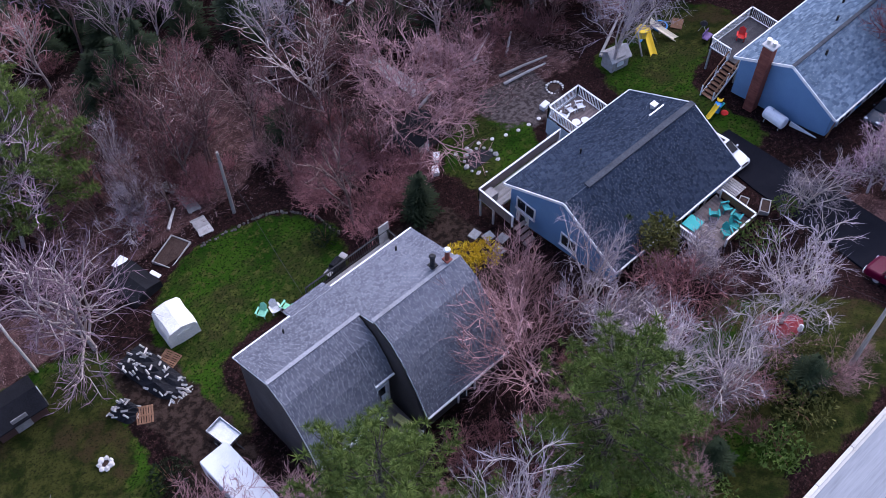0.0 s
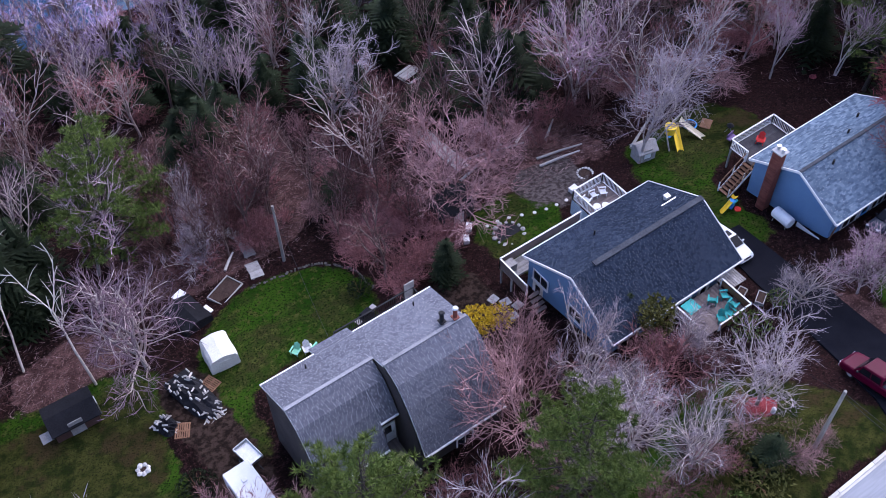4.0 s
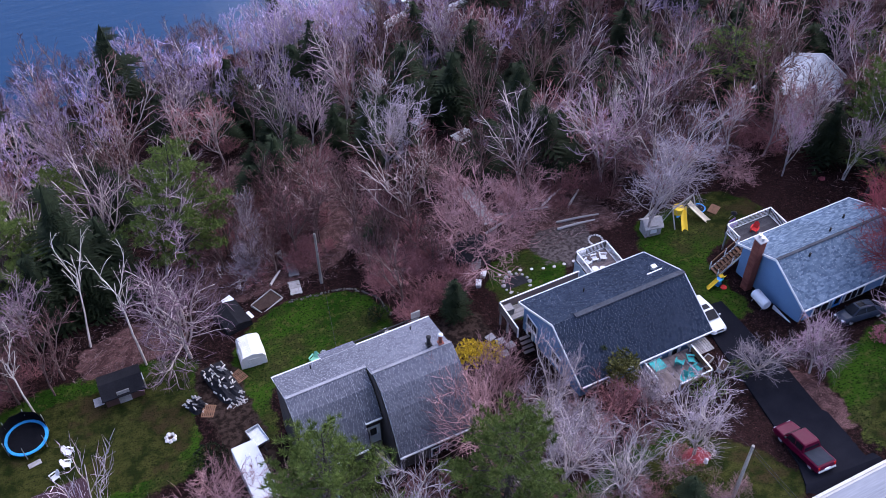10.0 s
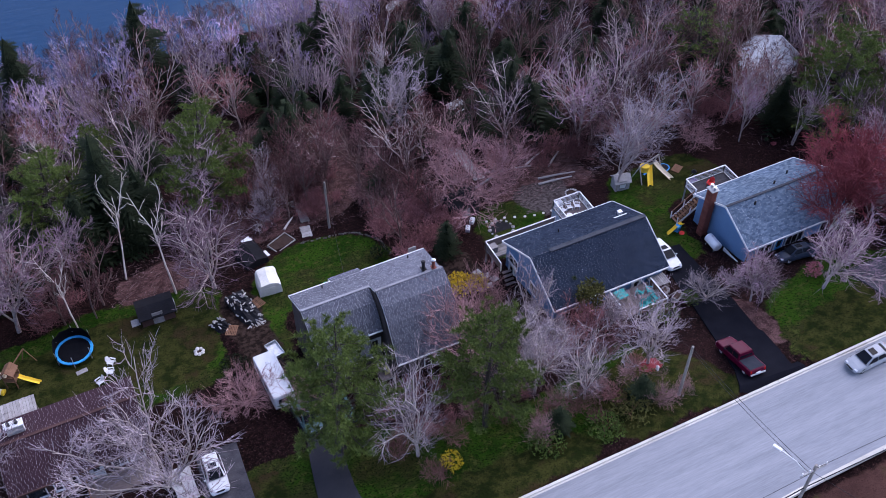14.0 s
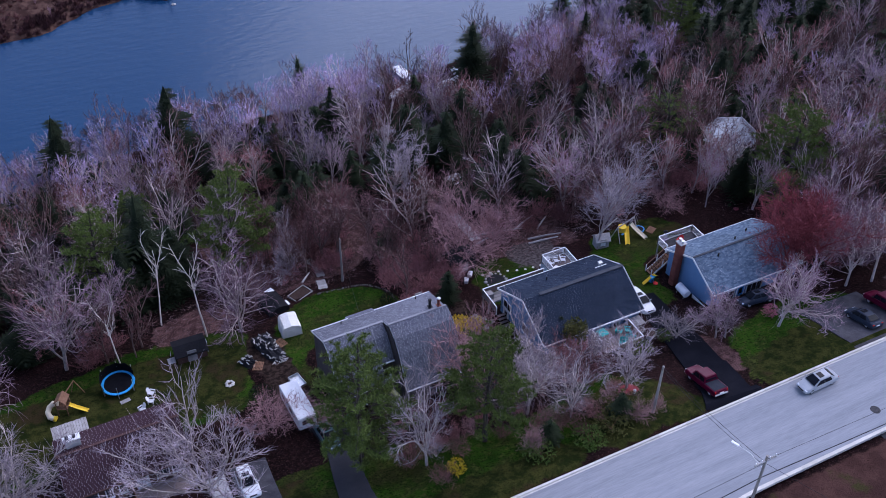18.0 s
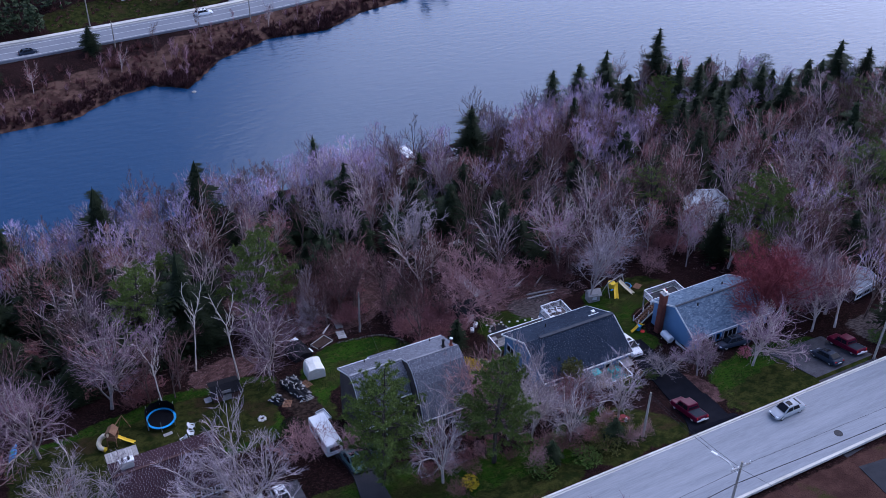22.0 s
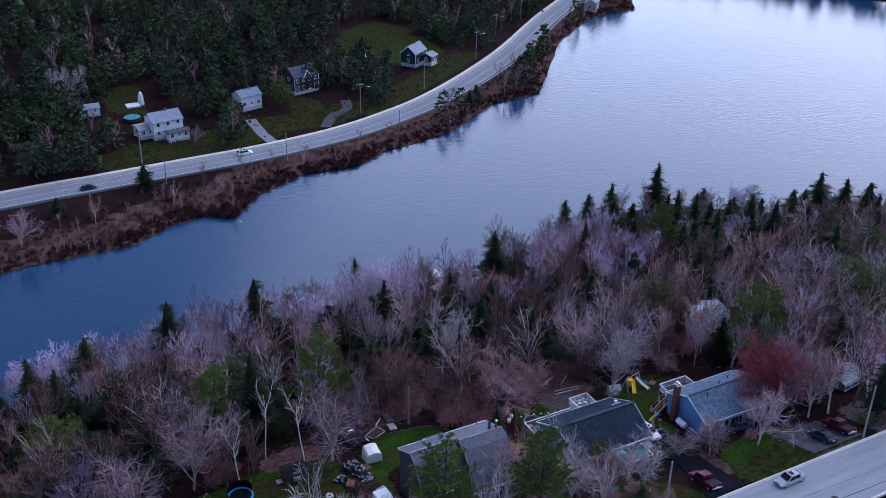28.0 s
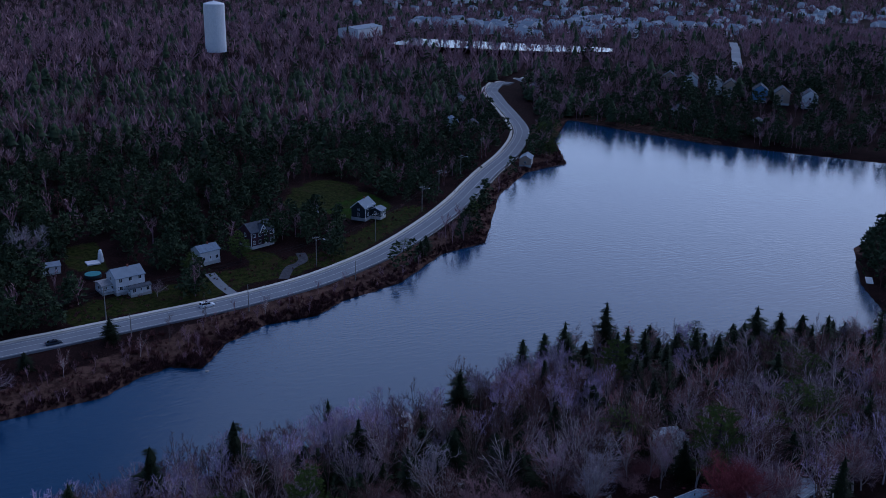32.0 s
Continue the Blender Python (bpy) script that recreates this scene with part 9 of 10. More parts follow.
def low_clump(seed):
    """A very far leafless tree: a few broad rising slivers."""
    r = random.Random(seed)
    v, f = [], []
    for k in range(12):
        a, z = r.uniform(0, 6.283), r.uniform(0.1, 0.6)
        q = Vector((math.cos(a) * r.uniform(0.1, 0.5), math.sin(a) * r.uniform(0.1, 0.5), min(1.0, z + r.uniform(0.3, 0.5))))
        s = Vector((r.gauss(0, 1), r.gauss(0, 1), r.gauss(0, 0.3))).normalized() * 0.05
        p = Vector((q.x * 0.3, q.y * 0.3, z))
        i = len(v)
        v += [tuple(p - s), tuple(p + s), tuple(q)]
        f.append((i, i + 1, i + 2))
    return np.array(v), np.array(f)


M["far_conifer"] = surface("far_conifer_needles", (0.016, 0.027, 0.015), (0.068, 0.090, 0.046), 0.02, 0.4, 0.9, 0.0)
# far twigs lighter than bark: distance haze mixed into their colour
M["far_twigs"] = surface("far_haze_pale_twigs", (0.1701, 0.09261, 0.1053), (0.4537, 0.2599, 0.2854), 0.02, 0.3, 0.95, 0.0)
M["far_wine"] = surface("far_wine_twigs", (0.035, 0.014, 0.015), (0.085, 0.036, 0.038), 0.05, 0.5, 0.95, 0.0)
M["far_rosy"] = surface("far_rosy_twigs", (0.08507, 0.03402, 0.0321), (0.1588, 0.06804, 0.06421), 0.02, 0.3, 0.95, 0.0)
frng = np.random.default_rng(3)
away_line = smooth_line([(462, 392), (520, 446), (600, 520), (712, 627), (905, 804), (960, 850)], 6)
road_pts = np.array([q[:2] for q in far_line])
away_pts = np.array([q[:2] for q in away_line])
FAR_CLEAR = [[(64.5, 246), (79, 266), (96, 274), (104, 264), (105, 246), (104, 230), (90, 217), (79, 220), (70, 232)], [(-11, 231), (-1, 230), (-4, 207), (-14.5, 213)], [(-16, 172), (8, 172), (10, 190), (4, 214), (-14, 218), (-22, 206), (-16, 190)], [(12, 172), (34, 172), (32, 196), (28, 206), (14, 206), (20, 190)], [(34, 178), (56, 184), (54, 206), (34, 206)],
             [(62, 188), (84, 198), (116, 226), (104, 240), (62, 246), (60, 232), (78, 224)], [(176, 250), (206, 262), (200, 272), (176, 262)],
             [(214, 322), (234, 312), (262, 352), (282, 390), (296, 412), (318, 428), (318, 444), (296, 442), (270, 422), (254, 396), (234, 360)]]


def far_spots(n, x0, x1, y0, y1, gap_road=9.0, near_shore=3.0):
    x, y = frng.uniform(x0, x1, n), frng.uniform(y0, y1, n)
    d = shore_distance(x, y)
    keep = (d > near_shore) & (y > 0.25 * np.clip(x, 0, 400) + 100)
    for k in range(0, len(road_pts), 2):
        keep &= (x - road_pts[k, 0]) ** 2 + (y - road_pts[k, 1]) ** 2 > gap_road ** 2
    for q in away_pts:
        keep &= (x - q[0]) ** 2 + (y - q[1]) ** 2 > 9 ** 2
    for p in FAR_CLEAR:
        keep &= ~inside(p, x, y)
    return x[keep], y[keep]


conifers = [low_round_pine(k) for k in range(8)]
bares = [low_bare(k) for k in range(6)]
# hillside behind the lakeside road
x, y = far_spots(3600, -160, 330, 172, 345)
wood_stuff("hillside_conifers", "dark conifers crowding the hillside above the lake road", conifers, "far_conifer", x, y, frng.uniform(5, 11, len(x)))
x, y = far_spots(350, -160, 330, 172, 290)
x2, y2 = far_spots(1500, -160, 330, 310, 440)
x, y = np.concatenate([x, x2]), np.concatenate([y, y2])
wood_stuff("hillside_bare_trees", "leafless purple-brown trees among the hillside conifers", bares, "far_twigs", x, y, frng.uniform(7, 11, len(x)))
x, y = far_spots(1100, -160, 330, 335, 480)
wood_stuff("upland_conifers", "dark conifers mixed through the upper hillside", [low_conifer(k) for k in range(14, 17)], "far_conifer", x, y, frng.uniform(6, 12, len(x)))
x, y = far_spots(1100, -160, 330, 250, 440)
wood_stuff("hillside_rosy_trees", "leafless rosy trees among the hillside conifers", bares, "far_rosy", x, y, frng.uniform(6, 10, len(x)))
# the strip between road and water
def strip_spots(n, lo, hi):
    """Places along the far shore, lo to hi metres from the water."""
    seg = frng.integers(1, 17, n)
    s = frng.uniform(0, 1, n)[:, None]
    p = rim[seg] * (1 - s) + rim[seg + 1] * s
    d = rim[seg + 1] - rim[seg]
    out = np.stack([-d[:, 1], d[:, 0]], -1) / np.hypot(d[:, 0], d[:, 1])[:, None]
    q = p + out * frng.uniform(lo, hi, n)[:, None]
    x, y = q[:, 0], q[:, 1]
    keep = (shore_distance(x, y) > 0.2) & (shore_distance(x, y) < hi)
    for r in road_pts:
        keep &= (x - r[0]) ** 2 + (y - r[1]) ** 2 > 6.0 ** 2
    return x[keep], y[keep]


brush = [low_bush(k) for k in range(5)]
x, y = strip_spots(1500, 0.3, 20)
keep = x > -999
wood_stuff("shore_bushes", "low rusty leafless bushes along the far shore", brush + bares[:2], "far_rosy", x[keep], y[keep], frng.uniform(0.6, 1.9, keep.sum()))
x, y = strip_spots(150, 0.8, 14)
wood_stuff("shore_saplings", "lilac-grey leafless saplings on the far bank", bares, "far_twigs", x, y, frng.uniform(2.0, 5.0, len(x)))
x, y = strip_spots(1700, 0.1, 5)
keep = x > -999
wood_stuff("shore_scrub", "dark wine-red scrub at the far water's edge", brush, "far_wine", x[keep], y[keep], frng.uniform(0.7, 1.7, keep.sum()))
x = frng.uniform(-22, 116, 420)
y = np.interp(x, [-22, 60, 112], [174, 187, 222]) + frng.uniform(0, 14, 420)
keep = np.ones(420, bool)
for r in road_pts:
    keep &= (x - r[0]) ** 2 + (y - r[1]) ** 2 > 7.5 ** 2
wood_stuff("roadside_brush", "low brown brush on the bank above the lake road", brush + bares[:2], "far_rosy", x[keep], y[keep], frng.uniform(0.4, 1.3, keep.sum()))
# distance
x, y = far_spots(1000, -300, 900, 300, 1000)
wood_stuff("distant_conifers", "distant dark conifer woods", [low_conifer(9), low_conifer(10), low_round_pine(9)], "far_conifer", x, y, frng.uniform(8, 14, len(x)))
x, y = far_spots(7000, -300, 1000, 330, 900)
wood_stuff("distant_bare_woods", "distant leafless brown-purple woods", bares[:2] + [low_clump(k) for k in range(6, 10)], "far_twigs", x, y, frng.uniform(8, 13, len(x)))
x, y = far_spots(10000, -600, 2200, 800, 2400)
wood_stuff("horizon_woods", "remote leafless purple-brown woods towards the horizon", [low_clump(k) for k in range(4)], "far_twigs", x, y, frng.uniform(10, 17, len(x)))
x, y = far_spots(1500, -600, 2200, 800, 2400)
wood_stuff("horizon_conifers", "remote dark conifer stands towards the horizon", [low_conifer(12), low_conifer(13)], "far_conifer", x, y, frng.uniform(10, 18, len(x)))
x, y = far_spots(2200, 180, 900, 90, 420)
keep = shore_distance(x, y) > 3
wood_stuff("east_shore_conifers", "dark conifers along the lake's far end", conifers, "far_conifer", x[keep], y[keep], frng.uniform(8, 13, keep.sum()))
x, y = far_spots(2200, 180, 900, 90, 420)
wood_stuff("east_shore_bare_trees", "leafless trees along the lake's far end", bares, "far_twigs", x, y, frng.uniform(7, 11, len(x)))
x, y = frng.uniform(150, 460, 1500), frng.uniform(20, 135, 1500)
keep = shore_distance(x, y) > 2
wood_stuff("point_conifers", "dark conifers on the wooded point", conifers, "far_conifer", x[keep], y[keep], frng.uniform(8, 13, keep.sum()))
x, y = frng.uniform(150, 460, 1200), frng.uniform(20, 135, 1200)
keep = shore_distance(x, y) > 2
wood_stuff("point_bare_trees", "leafless trees on the wooded point", bares, "far_rosy", x[keep], y[keep], frng.uniform(7, 11, keep.sum()))


# ---- houses on the other shore ----
def plain_house(x, y, z, turn, w, d, h, rise, wall, roofm, label, windows=3, storeys=1, chimney=False, group="lakeside houses", name="lakeside_house", door_too=True):
    """A small gabled house: walls, two roof slopes, windows and a door on the side towards -y."""
    t = thing(name, x, y, z, turn, label, "house", group)
    part("wall", box(-w / 2, -d / 2, -1.2, w / 2, d / 2, h), wall, t)
    for s in (-1, 1):
        part("gable", solid([(-d / 2, h), (0, h + rise), (d / 2, h)], (s * w / 2 - 0.1, s * w / 2), "x"), wall, t)
        part("roof_slope", solid([(s * (d / 2 + 0.35), h - 0.22), (0, h + rise), (0, h + rise + 0.2), (s * (d / 2 + 0.38), h - 0.02)], (-w / 2 - 0.3, w / 2 + 0.3), "x"), roofm, t)
    part("foundation", box(-w / 2 - 0.03, -d / 2 - 0.03, -1.3, w / 2 + 0.03, d / 2 + 0.03, 0.1), "concrete", t)
    for st in range(storeys):
        for k in range(windows):
            xx = -w / 2 + w * (k + 0.5) / windows
            if st == 0 and door_too and k == windows // 2:
                door(t, xx, -d / 2 - 0.02, 0.05, 0)
            else:
                window(t, xx, -d / 2 - 0.02, 0.8 + st * 2.7, 1.0, 1.2, 0, 2)
        window(t, -w / 2 - 0.02, 0, 0.8 + st * 2.7, 1.0, 1.2, -90, 2)
    if chimney:
        part("chimney", box(0.6, -0.3, h, 1.2, 0.3, h + rise + 0.8), "brick", t)
    t.matrix_basis = t.matrix_basis @ Matrix.Scale(0.82 if group == "lakeside houses" else 1.0, 4)
    return t


for nm, a, b in (("pale_siding", (0.55, 0.55, 0.56), (0.68, 0.68, 0.69)), ("red_siding", (0.045, 0.022, 0.032), (0.075, 0.036, 0.048)), ("green_siding", (0.016, 0.026, 0.032), (0.030, 0.044, 0.052)), ("tan_siding", (0.30, 0.22, 0.17), (0.40, 0.30, 0.24)), ("steel_roof", (0.17, 0.20, 0.24), (0.26, 0.30, 0.34))):
    M[nm] = surface(nm, a, b, 0.4, 9, 0.7, 0.1)
plain_house(-3.0, 192.5, 3.0, 8, 10, 7.5, 5.0, 2.2, "pale_siding", "steel_roof", "white two-storey house with a grey metal roof", 3, 2, True)
wing = plain_house(-8.4, 193.4, 3.0, 8, 4.5, 6, 2.6, 0.5, "pale_siding", "old_wood", "low white wing with a roof deck", 2, 1, False)
plain_house(-0.7, 188.1, 2.6, 8, 7, 3, 2.4, 0.5, "pale_siding", "slate_roof", "white porch with a dark sloping roof", 3, 1, False)
plain_house(23.5, 203.5, 3.4, 12, 8, 6.5, 4.0, 1.6, "pale_siding", "blue_roof", "pale bungalow with a blue-grey roof", 3, 1, True)
rh = plain_house(43.0, 211.5, 3.4, 14, 10.5, 7.5, 5.4, 2.8, "red_siding", "slate_roof", "dark red two-storey house with white-framed windows", 4, 2)
part("dormer_gable", solid([(-1.6, 5.0), (0, 7.6), (1.6, 5.0)], (-4.2, -1.0), "y"), "red_siding", rh)
for s in (-1, 1):
    part("dormer_roof", solid([(s * 1.9, 4.8), (0, 7.75), (0, 7.95), (s * 2.0, 4.95)], (-4.4, 0.2), "y"), "slate_roof", rh)
for s in (-1, 1):
    strip(rh, "gable_trim", (s * 1.8, -4.45, 4.85), (0, -4.45, 7.8), 0.08, 0.3, "white_paint")
    part("corner_board", box(s * 5.25 - 0.12, -3.8, 0, s * 5.25 + 0.12, -3.72, 5.3), "white_paint", rh)
window(rh, 0, -4.22, 5.0, 1.2, 1.3, 0, 2)
gh = plain_house(86.5, 222.5, 3.2, 35, 9, 6.5, 4.2, 2.8, "green_siding", "steel_roof", "dark green house with white trim and grey roof", 2, 2, True)
for s in (-1, 1):
    part("corner_board", box(s * 4.5 - 0.12, -3.3, 0, s * 4.5 + 0.12, -3.22, 4.2), "white_paint", gh)
    strip(gh, "rake_board", (-4.85, s * 3.6, 3.95), (-4.85, 0, 7.0), 0.08, 0.3, "white_paint")
window(gh, -4.52, 0, 3.3, 1.0, 1.2, -90, 2)
plain_house(90.9, 220.2, 3.2, 35, 5, 5, 2.6, 1.0, "green_siding", "steel_roof", "low green porch wing with pale posts", 3, 1)
plain_house(71.5, 233.0, 3.6, 20, 6, 3.5, 2.4, 1.0, "green_siding", "slate_roof", "small dark shed in the clearing", 2, 1, name="clearing_shed")
plain_house(-18.5, 213.0, 4.0, 0, 6, 4, 2.4, 0.9, "pale_siding", "steel_roof", "small pale-roofed outbuilding among pines", 2, 1, name="outbuilding")
plain_house(187.0, 263.0, 1.6, 45, 9, 6, 3.2, 1.8, "tan_siding", "steel_roof", "small waterside cottage on the point", 3, 1)
plain_house(198.0, 321.0, 4.0, 60, 9, 7, 5, 2.2, "tan_siding", "slate_roof", "brown house above the lake road", 3, 2)
plain_house(192.0, 330.0, 5.0, 60, 10, 7, 4, 2.2, "pale_siding", "blue_roof", "blue-grey roofed house above the road", 3, 1)
plain_house(230.0, 381.0, 5.0, 70, 9, 7, 5, 2.2, "pale_siding", "slate_roof", "white house by the road bend", 3, 2)
plain_house(295.0, 399.0, 4.4, 40, 10, 7, 5, 2.2, "pale_siding", "slate_roof", "white house across the road bend", 3, 2)
plain_house(326.0, 258.0, 3.4, 40, 12, 8, 5, 2.2, "red_siding", "slate_roof", "dark red waterside house among firs", 4, 2)
plain_house(322.0, 308.0, 3.4, 45, 16, 9, 3.6, 2.2, "pale_siding", "slate_roof", "long low grey house above the water", 4, 1)
row = [(380, 337), (383, 328), (385, 308), (389, 296), (396, 283), (386, 362), (386, 380)]
for k, (x, y) in enumerate(row):
    plain_house(x, y, at(x, y, 1.0), 42, 10, 8, 5.5, 3.0, ("pale_siding", "tan_siding", "blue_siding", "tan_siding", "pale_siding", "pale_siding", "tan_siding")[k], "slate_roof", ("pale" if k % 2 else "tan") + " two-storey house in a hillside row", 3, 2, group="hillside row houses", name="row_house")
for pts, lb in (([(21.8, 174.5), (21.2, 184.0), (21.4, 194.5)], "pale grey drive from the lake road to a small house"), ([(38.5, 181.0), (44.0, 189.0), (50.0, 193.0), (52.0, 199.0)], "dark drive curving up to the dark red house")):
    tagged(part("driveway_lakeside", ribbon(smooth_line(pts, 6), 1.5, 0.07), "lake_asphalt" if "pale" in lb else "old_asphalt"), lb, "driveway", kind="structure")
M["pool_teal"] = surface("teal_cover", (0.03, 0.16, 0.17), (0.06, 0.24, 0.25), 0.5, 6, 0.6, 0.2)
# paddling pool deck and gazebo
po = thing("garden_pool", -8.8, 205.0, at(-8.8, 205.0), 12, "oval above-ground pool with a teal cover", "pool")
bm = bmesh.new()
tube(bm, [(0, 0, 0), (0, 0, 0.9)], 2.4, 20)
part("wall", bm, "green_siding", po)
part("cover", tube(bmesh.new(), [(0, 0, 0.905), (0, 0, 0.95)], 2.25, 20), "pool_teal", po)
gz = thing("small_lighthouse", -3.8, 216.0, at(-3.8, 216.0), 0, "little white garden lighthouse with a deck", "ornament")
part("tower", tube(bmesh.new(), [(0, 0, -0.3), (0, 0, 2.6)], [1.0, 0.7], 8), "pale_siding", gz)
part("lantern", tube(bmesh.new(), [(0, 0, 2.6), (0, 0, 3.3), (0, 0, 3.9)], [0.5, 0.5, 0.05], 8), "white_paint", gz)
part("deck", box(-4.5, -3.0, 0.2, -0.8, 0.4, 0.6), "pale_siding", gz)


for x, y, h, lamp in ((-13.2, 174.6, 9, None), (-10.5, 161.5, 6, None), (20.8, 163.2, 7.5, None), (51.6, 186.6, 9.5, -45), (78.6, 199.4, 9.5, -45), (109.6, 221.6, 9.5, -45), (128.6, 240.6, 9, -45), (56.2, 170.4, 6, None), (150, 258, 9, -45), (176, 281, 9, None), (-50, 174, 9, None)):
    utility_pole(x, y, h, "roadside pole with a street lamp" if lamp else "wooden pole beside the lake road", 0, h > 8, lamp)
poles = [(-50, 174), (-13.2, 174.6), (51.6, 186.6), (78.6, 199.4), (109.6, 221.6), (128.6, 240.6), (150, 258), (176, 281)]
for a, b in zip(poles, poles[1:]):
    for dz in (8.2, 7.4):
        wire((*a, at(*a) + dz), (*b, at(*b) + dz), 0.9, "wire strung along the lake road", 0.03)
gr2 = thing("guard_rail", 0, 0, 0, 0, "steel guard rail on wooden posts beside the lake road", "guard rail", kind="structure")
rail_line = [p for p in far_line if 84 < p[0] < 186]
part("rail", ribbon([(x + 3.6, y - 3.6) for x, y in rail_line], 0.06, 2.45, lambda x, y: 0.0, 0.32), "steel", gr2)
for x, y in rail_line[::1]:
    part("post", box(x + 3.52, y - 3.72, 0.8, x + 3.68, y - 3.56, 2.5), "old_wood", gr2)
for key, x, y, s, w in (("spruce_c", -15.6, 161.0, 0.72, 1.35), ("spruce_c", -36.5, 154.5, 0.5, 1.7), ("pine_c", 76.5, 178.5, 0.75, 0.9), ("spruce_c", 84.5, 181.0, 0.6, 1.5), ("spruce_c", 88.5, 184.5, 0.6, 1.6), ("pine_a", 120.0, 206.0, 0.55, 1.2), ("pine_a", 125.0, 211.5, 0.5, 1.2), ("spruce_c", 131.0, 217.0, 0.4, 1.3),
                        ("pine_c", 212.0, 276.0, 1.0, 1.0), ("pine_c", 226.0, 296.0, 1.1, 1.0), ("pine_a", 205, 270, 0.8, 1.0), ("pine_b", 216, 290, 0.9, 1.0), ("spruce_a", 210, 284, 0.9, 1.0), ("vase_a", -24.0, 222.0, 1.6, 0.8), ("tall_d", 24.0, 160.0, 0.5, 0.7), ("tall_e", 8.0, 160.0, 0.7, 0.6), ("tall_e", -4.0, 152.0, 0.7, 0.7), ("tall_c", -12.0, 149.0, 0.45, 0.9), ("tall_c", -30.0, 146.0, 0.5, 0.9), ("grey_a", -46.0, 142.0, 1.0, 1.0), ("grey_a", -54.0, 146.0, 1.1, 1.0), ("grey_a", 3.0, 184.5, 0.5, 1.2), ("spruce_a", 12.5, 184.0, 0.45, 1.0), ("pine_a", 16.0, 193.0, 0.8, 1.0), ("pine_a", 33.0, 200.0, 0.9, 1.0)):
    plant(key, x, y, s, None, w)


# ---- far away ----
wt = thing("water_tower", 182, 625, 14.5, 0, "tall white cylindrical water tower with a shallow domed top", "water tower")
part("tank", tube(bmesh.new(), [(0, 0, -6), (0, 0, 27.0), (0, 0, 27.6), (0, 0, 28.6), (0, 0, 29.0)], [7.4, 7.4, 7.0, 3.4, 0.6], 32), "white_paint", wt)
part("vent", tube(bmesh.new(), [(0, 0, 28.9), (0, 0, 29.9)], [0.7, 0.5], 8), "white_paint", wt)
part("rim", tube(bmesh.new(), [(0, 0, 26.8), (0, 0, 27.05)], 7.5, 32), "white_paint", wt)
tagged(part("road_distant", ribbon(away_line, 3.4, 1.2), "asphalt"), "distant straight road climbing through woods", "road", kind="structure")
bm = bmesh.new()
ring = [(330, 640), (360, 600), (400, 560), (440, 528), (470, 520), (480, 540), (450, 575), (410, 620), (370, 665)]
bm.faces.new([bm.verts.new((x, y, max(at(x, y) for x, y in ring) + 2.0)) for x, y in ring])
tagged(part("pond_distant", bm, "water"), "distant pale pond among woods", "pond", kind="structure")


def town(n, x0, x1, y0, y1, seed, name, label):
    """Many tiny far houses in one mesh."""
    r = random.Random(seed)
    v, f, slots = [], [], []
    for _ in range(n):
        x, y = r.uniform(x0, x1), r.uniform(y0, y1)
        z = at(x, y) + 1.5
        w, d, h, a = r.uniform(4, 8), r.uniform(4, 6), r.uniform(4, 7), r.choice((0.2, 1.77)) + r.gauss(0, 0.1)
        c, s = math.cos(a), math.sin(a)
        i = len(v)
        for px, py, pz in ((-w, -d, -3), (w, -d, -3), (w, d, -3), (-w, d, -3), (-w, -d, h), (w, -d, h), (w, d, h), (-w, d, h), (-w, 0, h + 3), (w, 0, h + 3)):
            v.append((x + px * c - py * s, y + px * s + py * c, z + pz))
        for q in ((0, 1, 5, 4), (1, 2, 6, 5), (2, 3, 7, 6), (3, 0, 4, 7), (5, 6, 9), (7, 4, 8)):
            f.append(tuple(i + k for k in q))
            slots.append(0)
        for q in ((4, 5, 9, 8), (6, 7, 8, 9)):
            f.append(tuple(i + k for k in q))
            slots.append(1)
    tagged(new(name, mesh_of(name, v, f, [M["pale_siding"], M["steel_roof"]], slots)), label, "town", kind="stuff")


town(120, 470, 780, 640, 900, 1, "distant_town", "distant cluster of pale houses")
town(150, 700, 1500, 760, 1500, 2, "distant_suburb", "scattered distant pale houses")
town(40, 1150, 1500, 700, 1000, 3, "distant_shops", "distant pale low buildings")
plain_house(346, 715, at(346, 715), 30, 40, 20, 7, 1.5, "pale_siding", "steel_roof", "large distant white hall with a pale roof", 4, 1, name="distant_hall", group="")


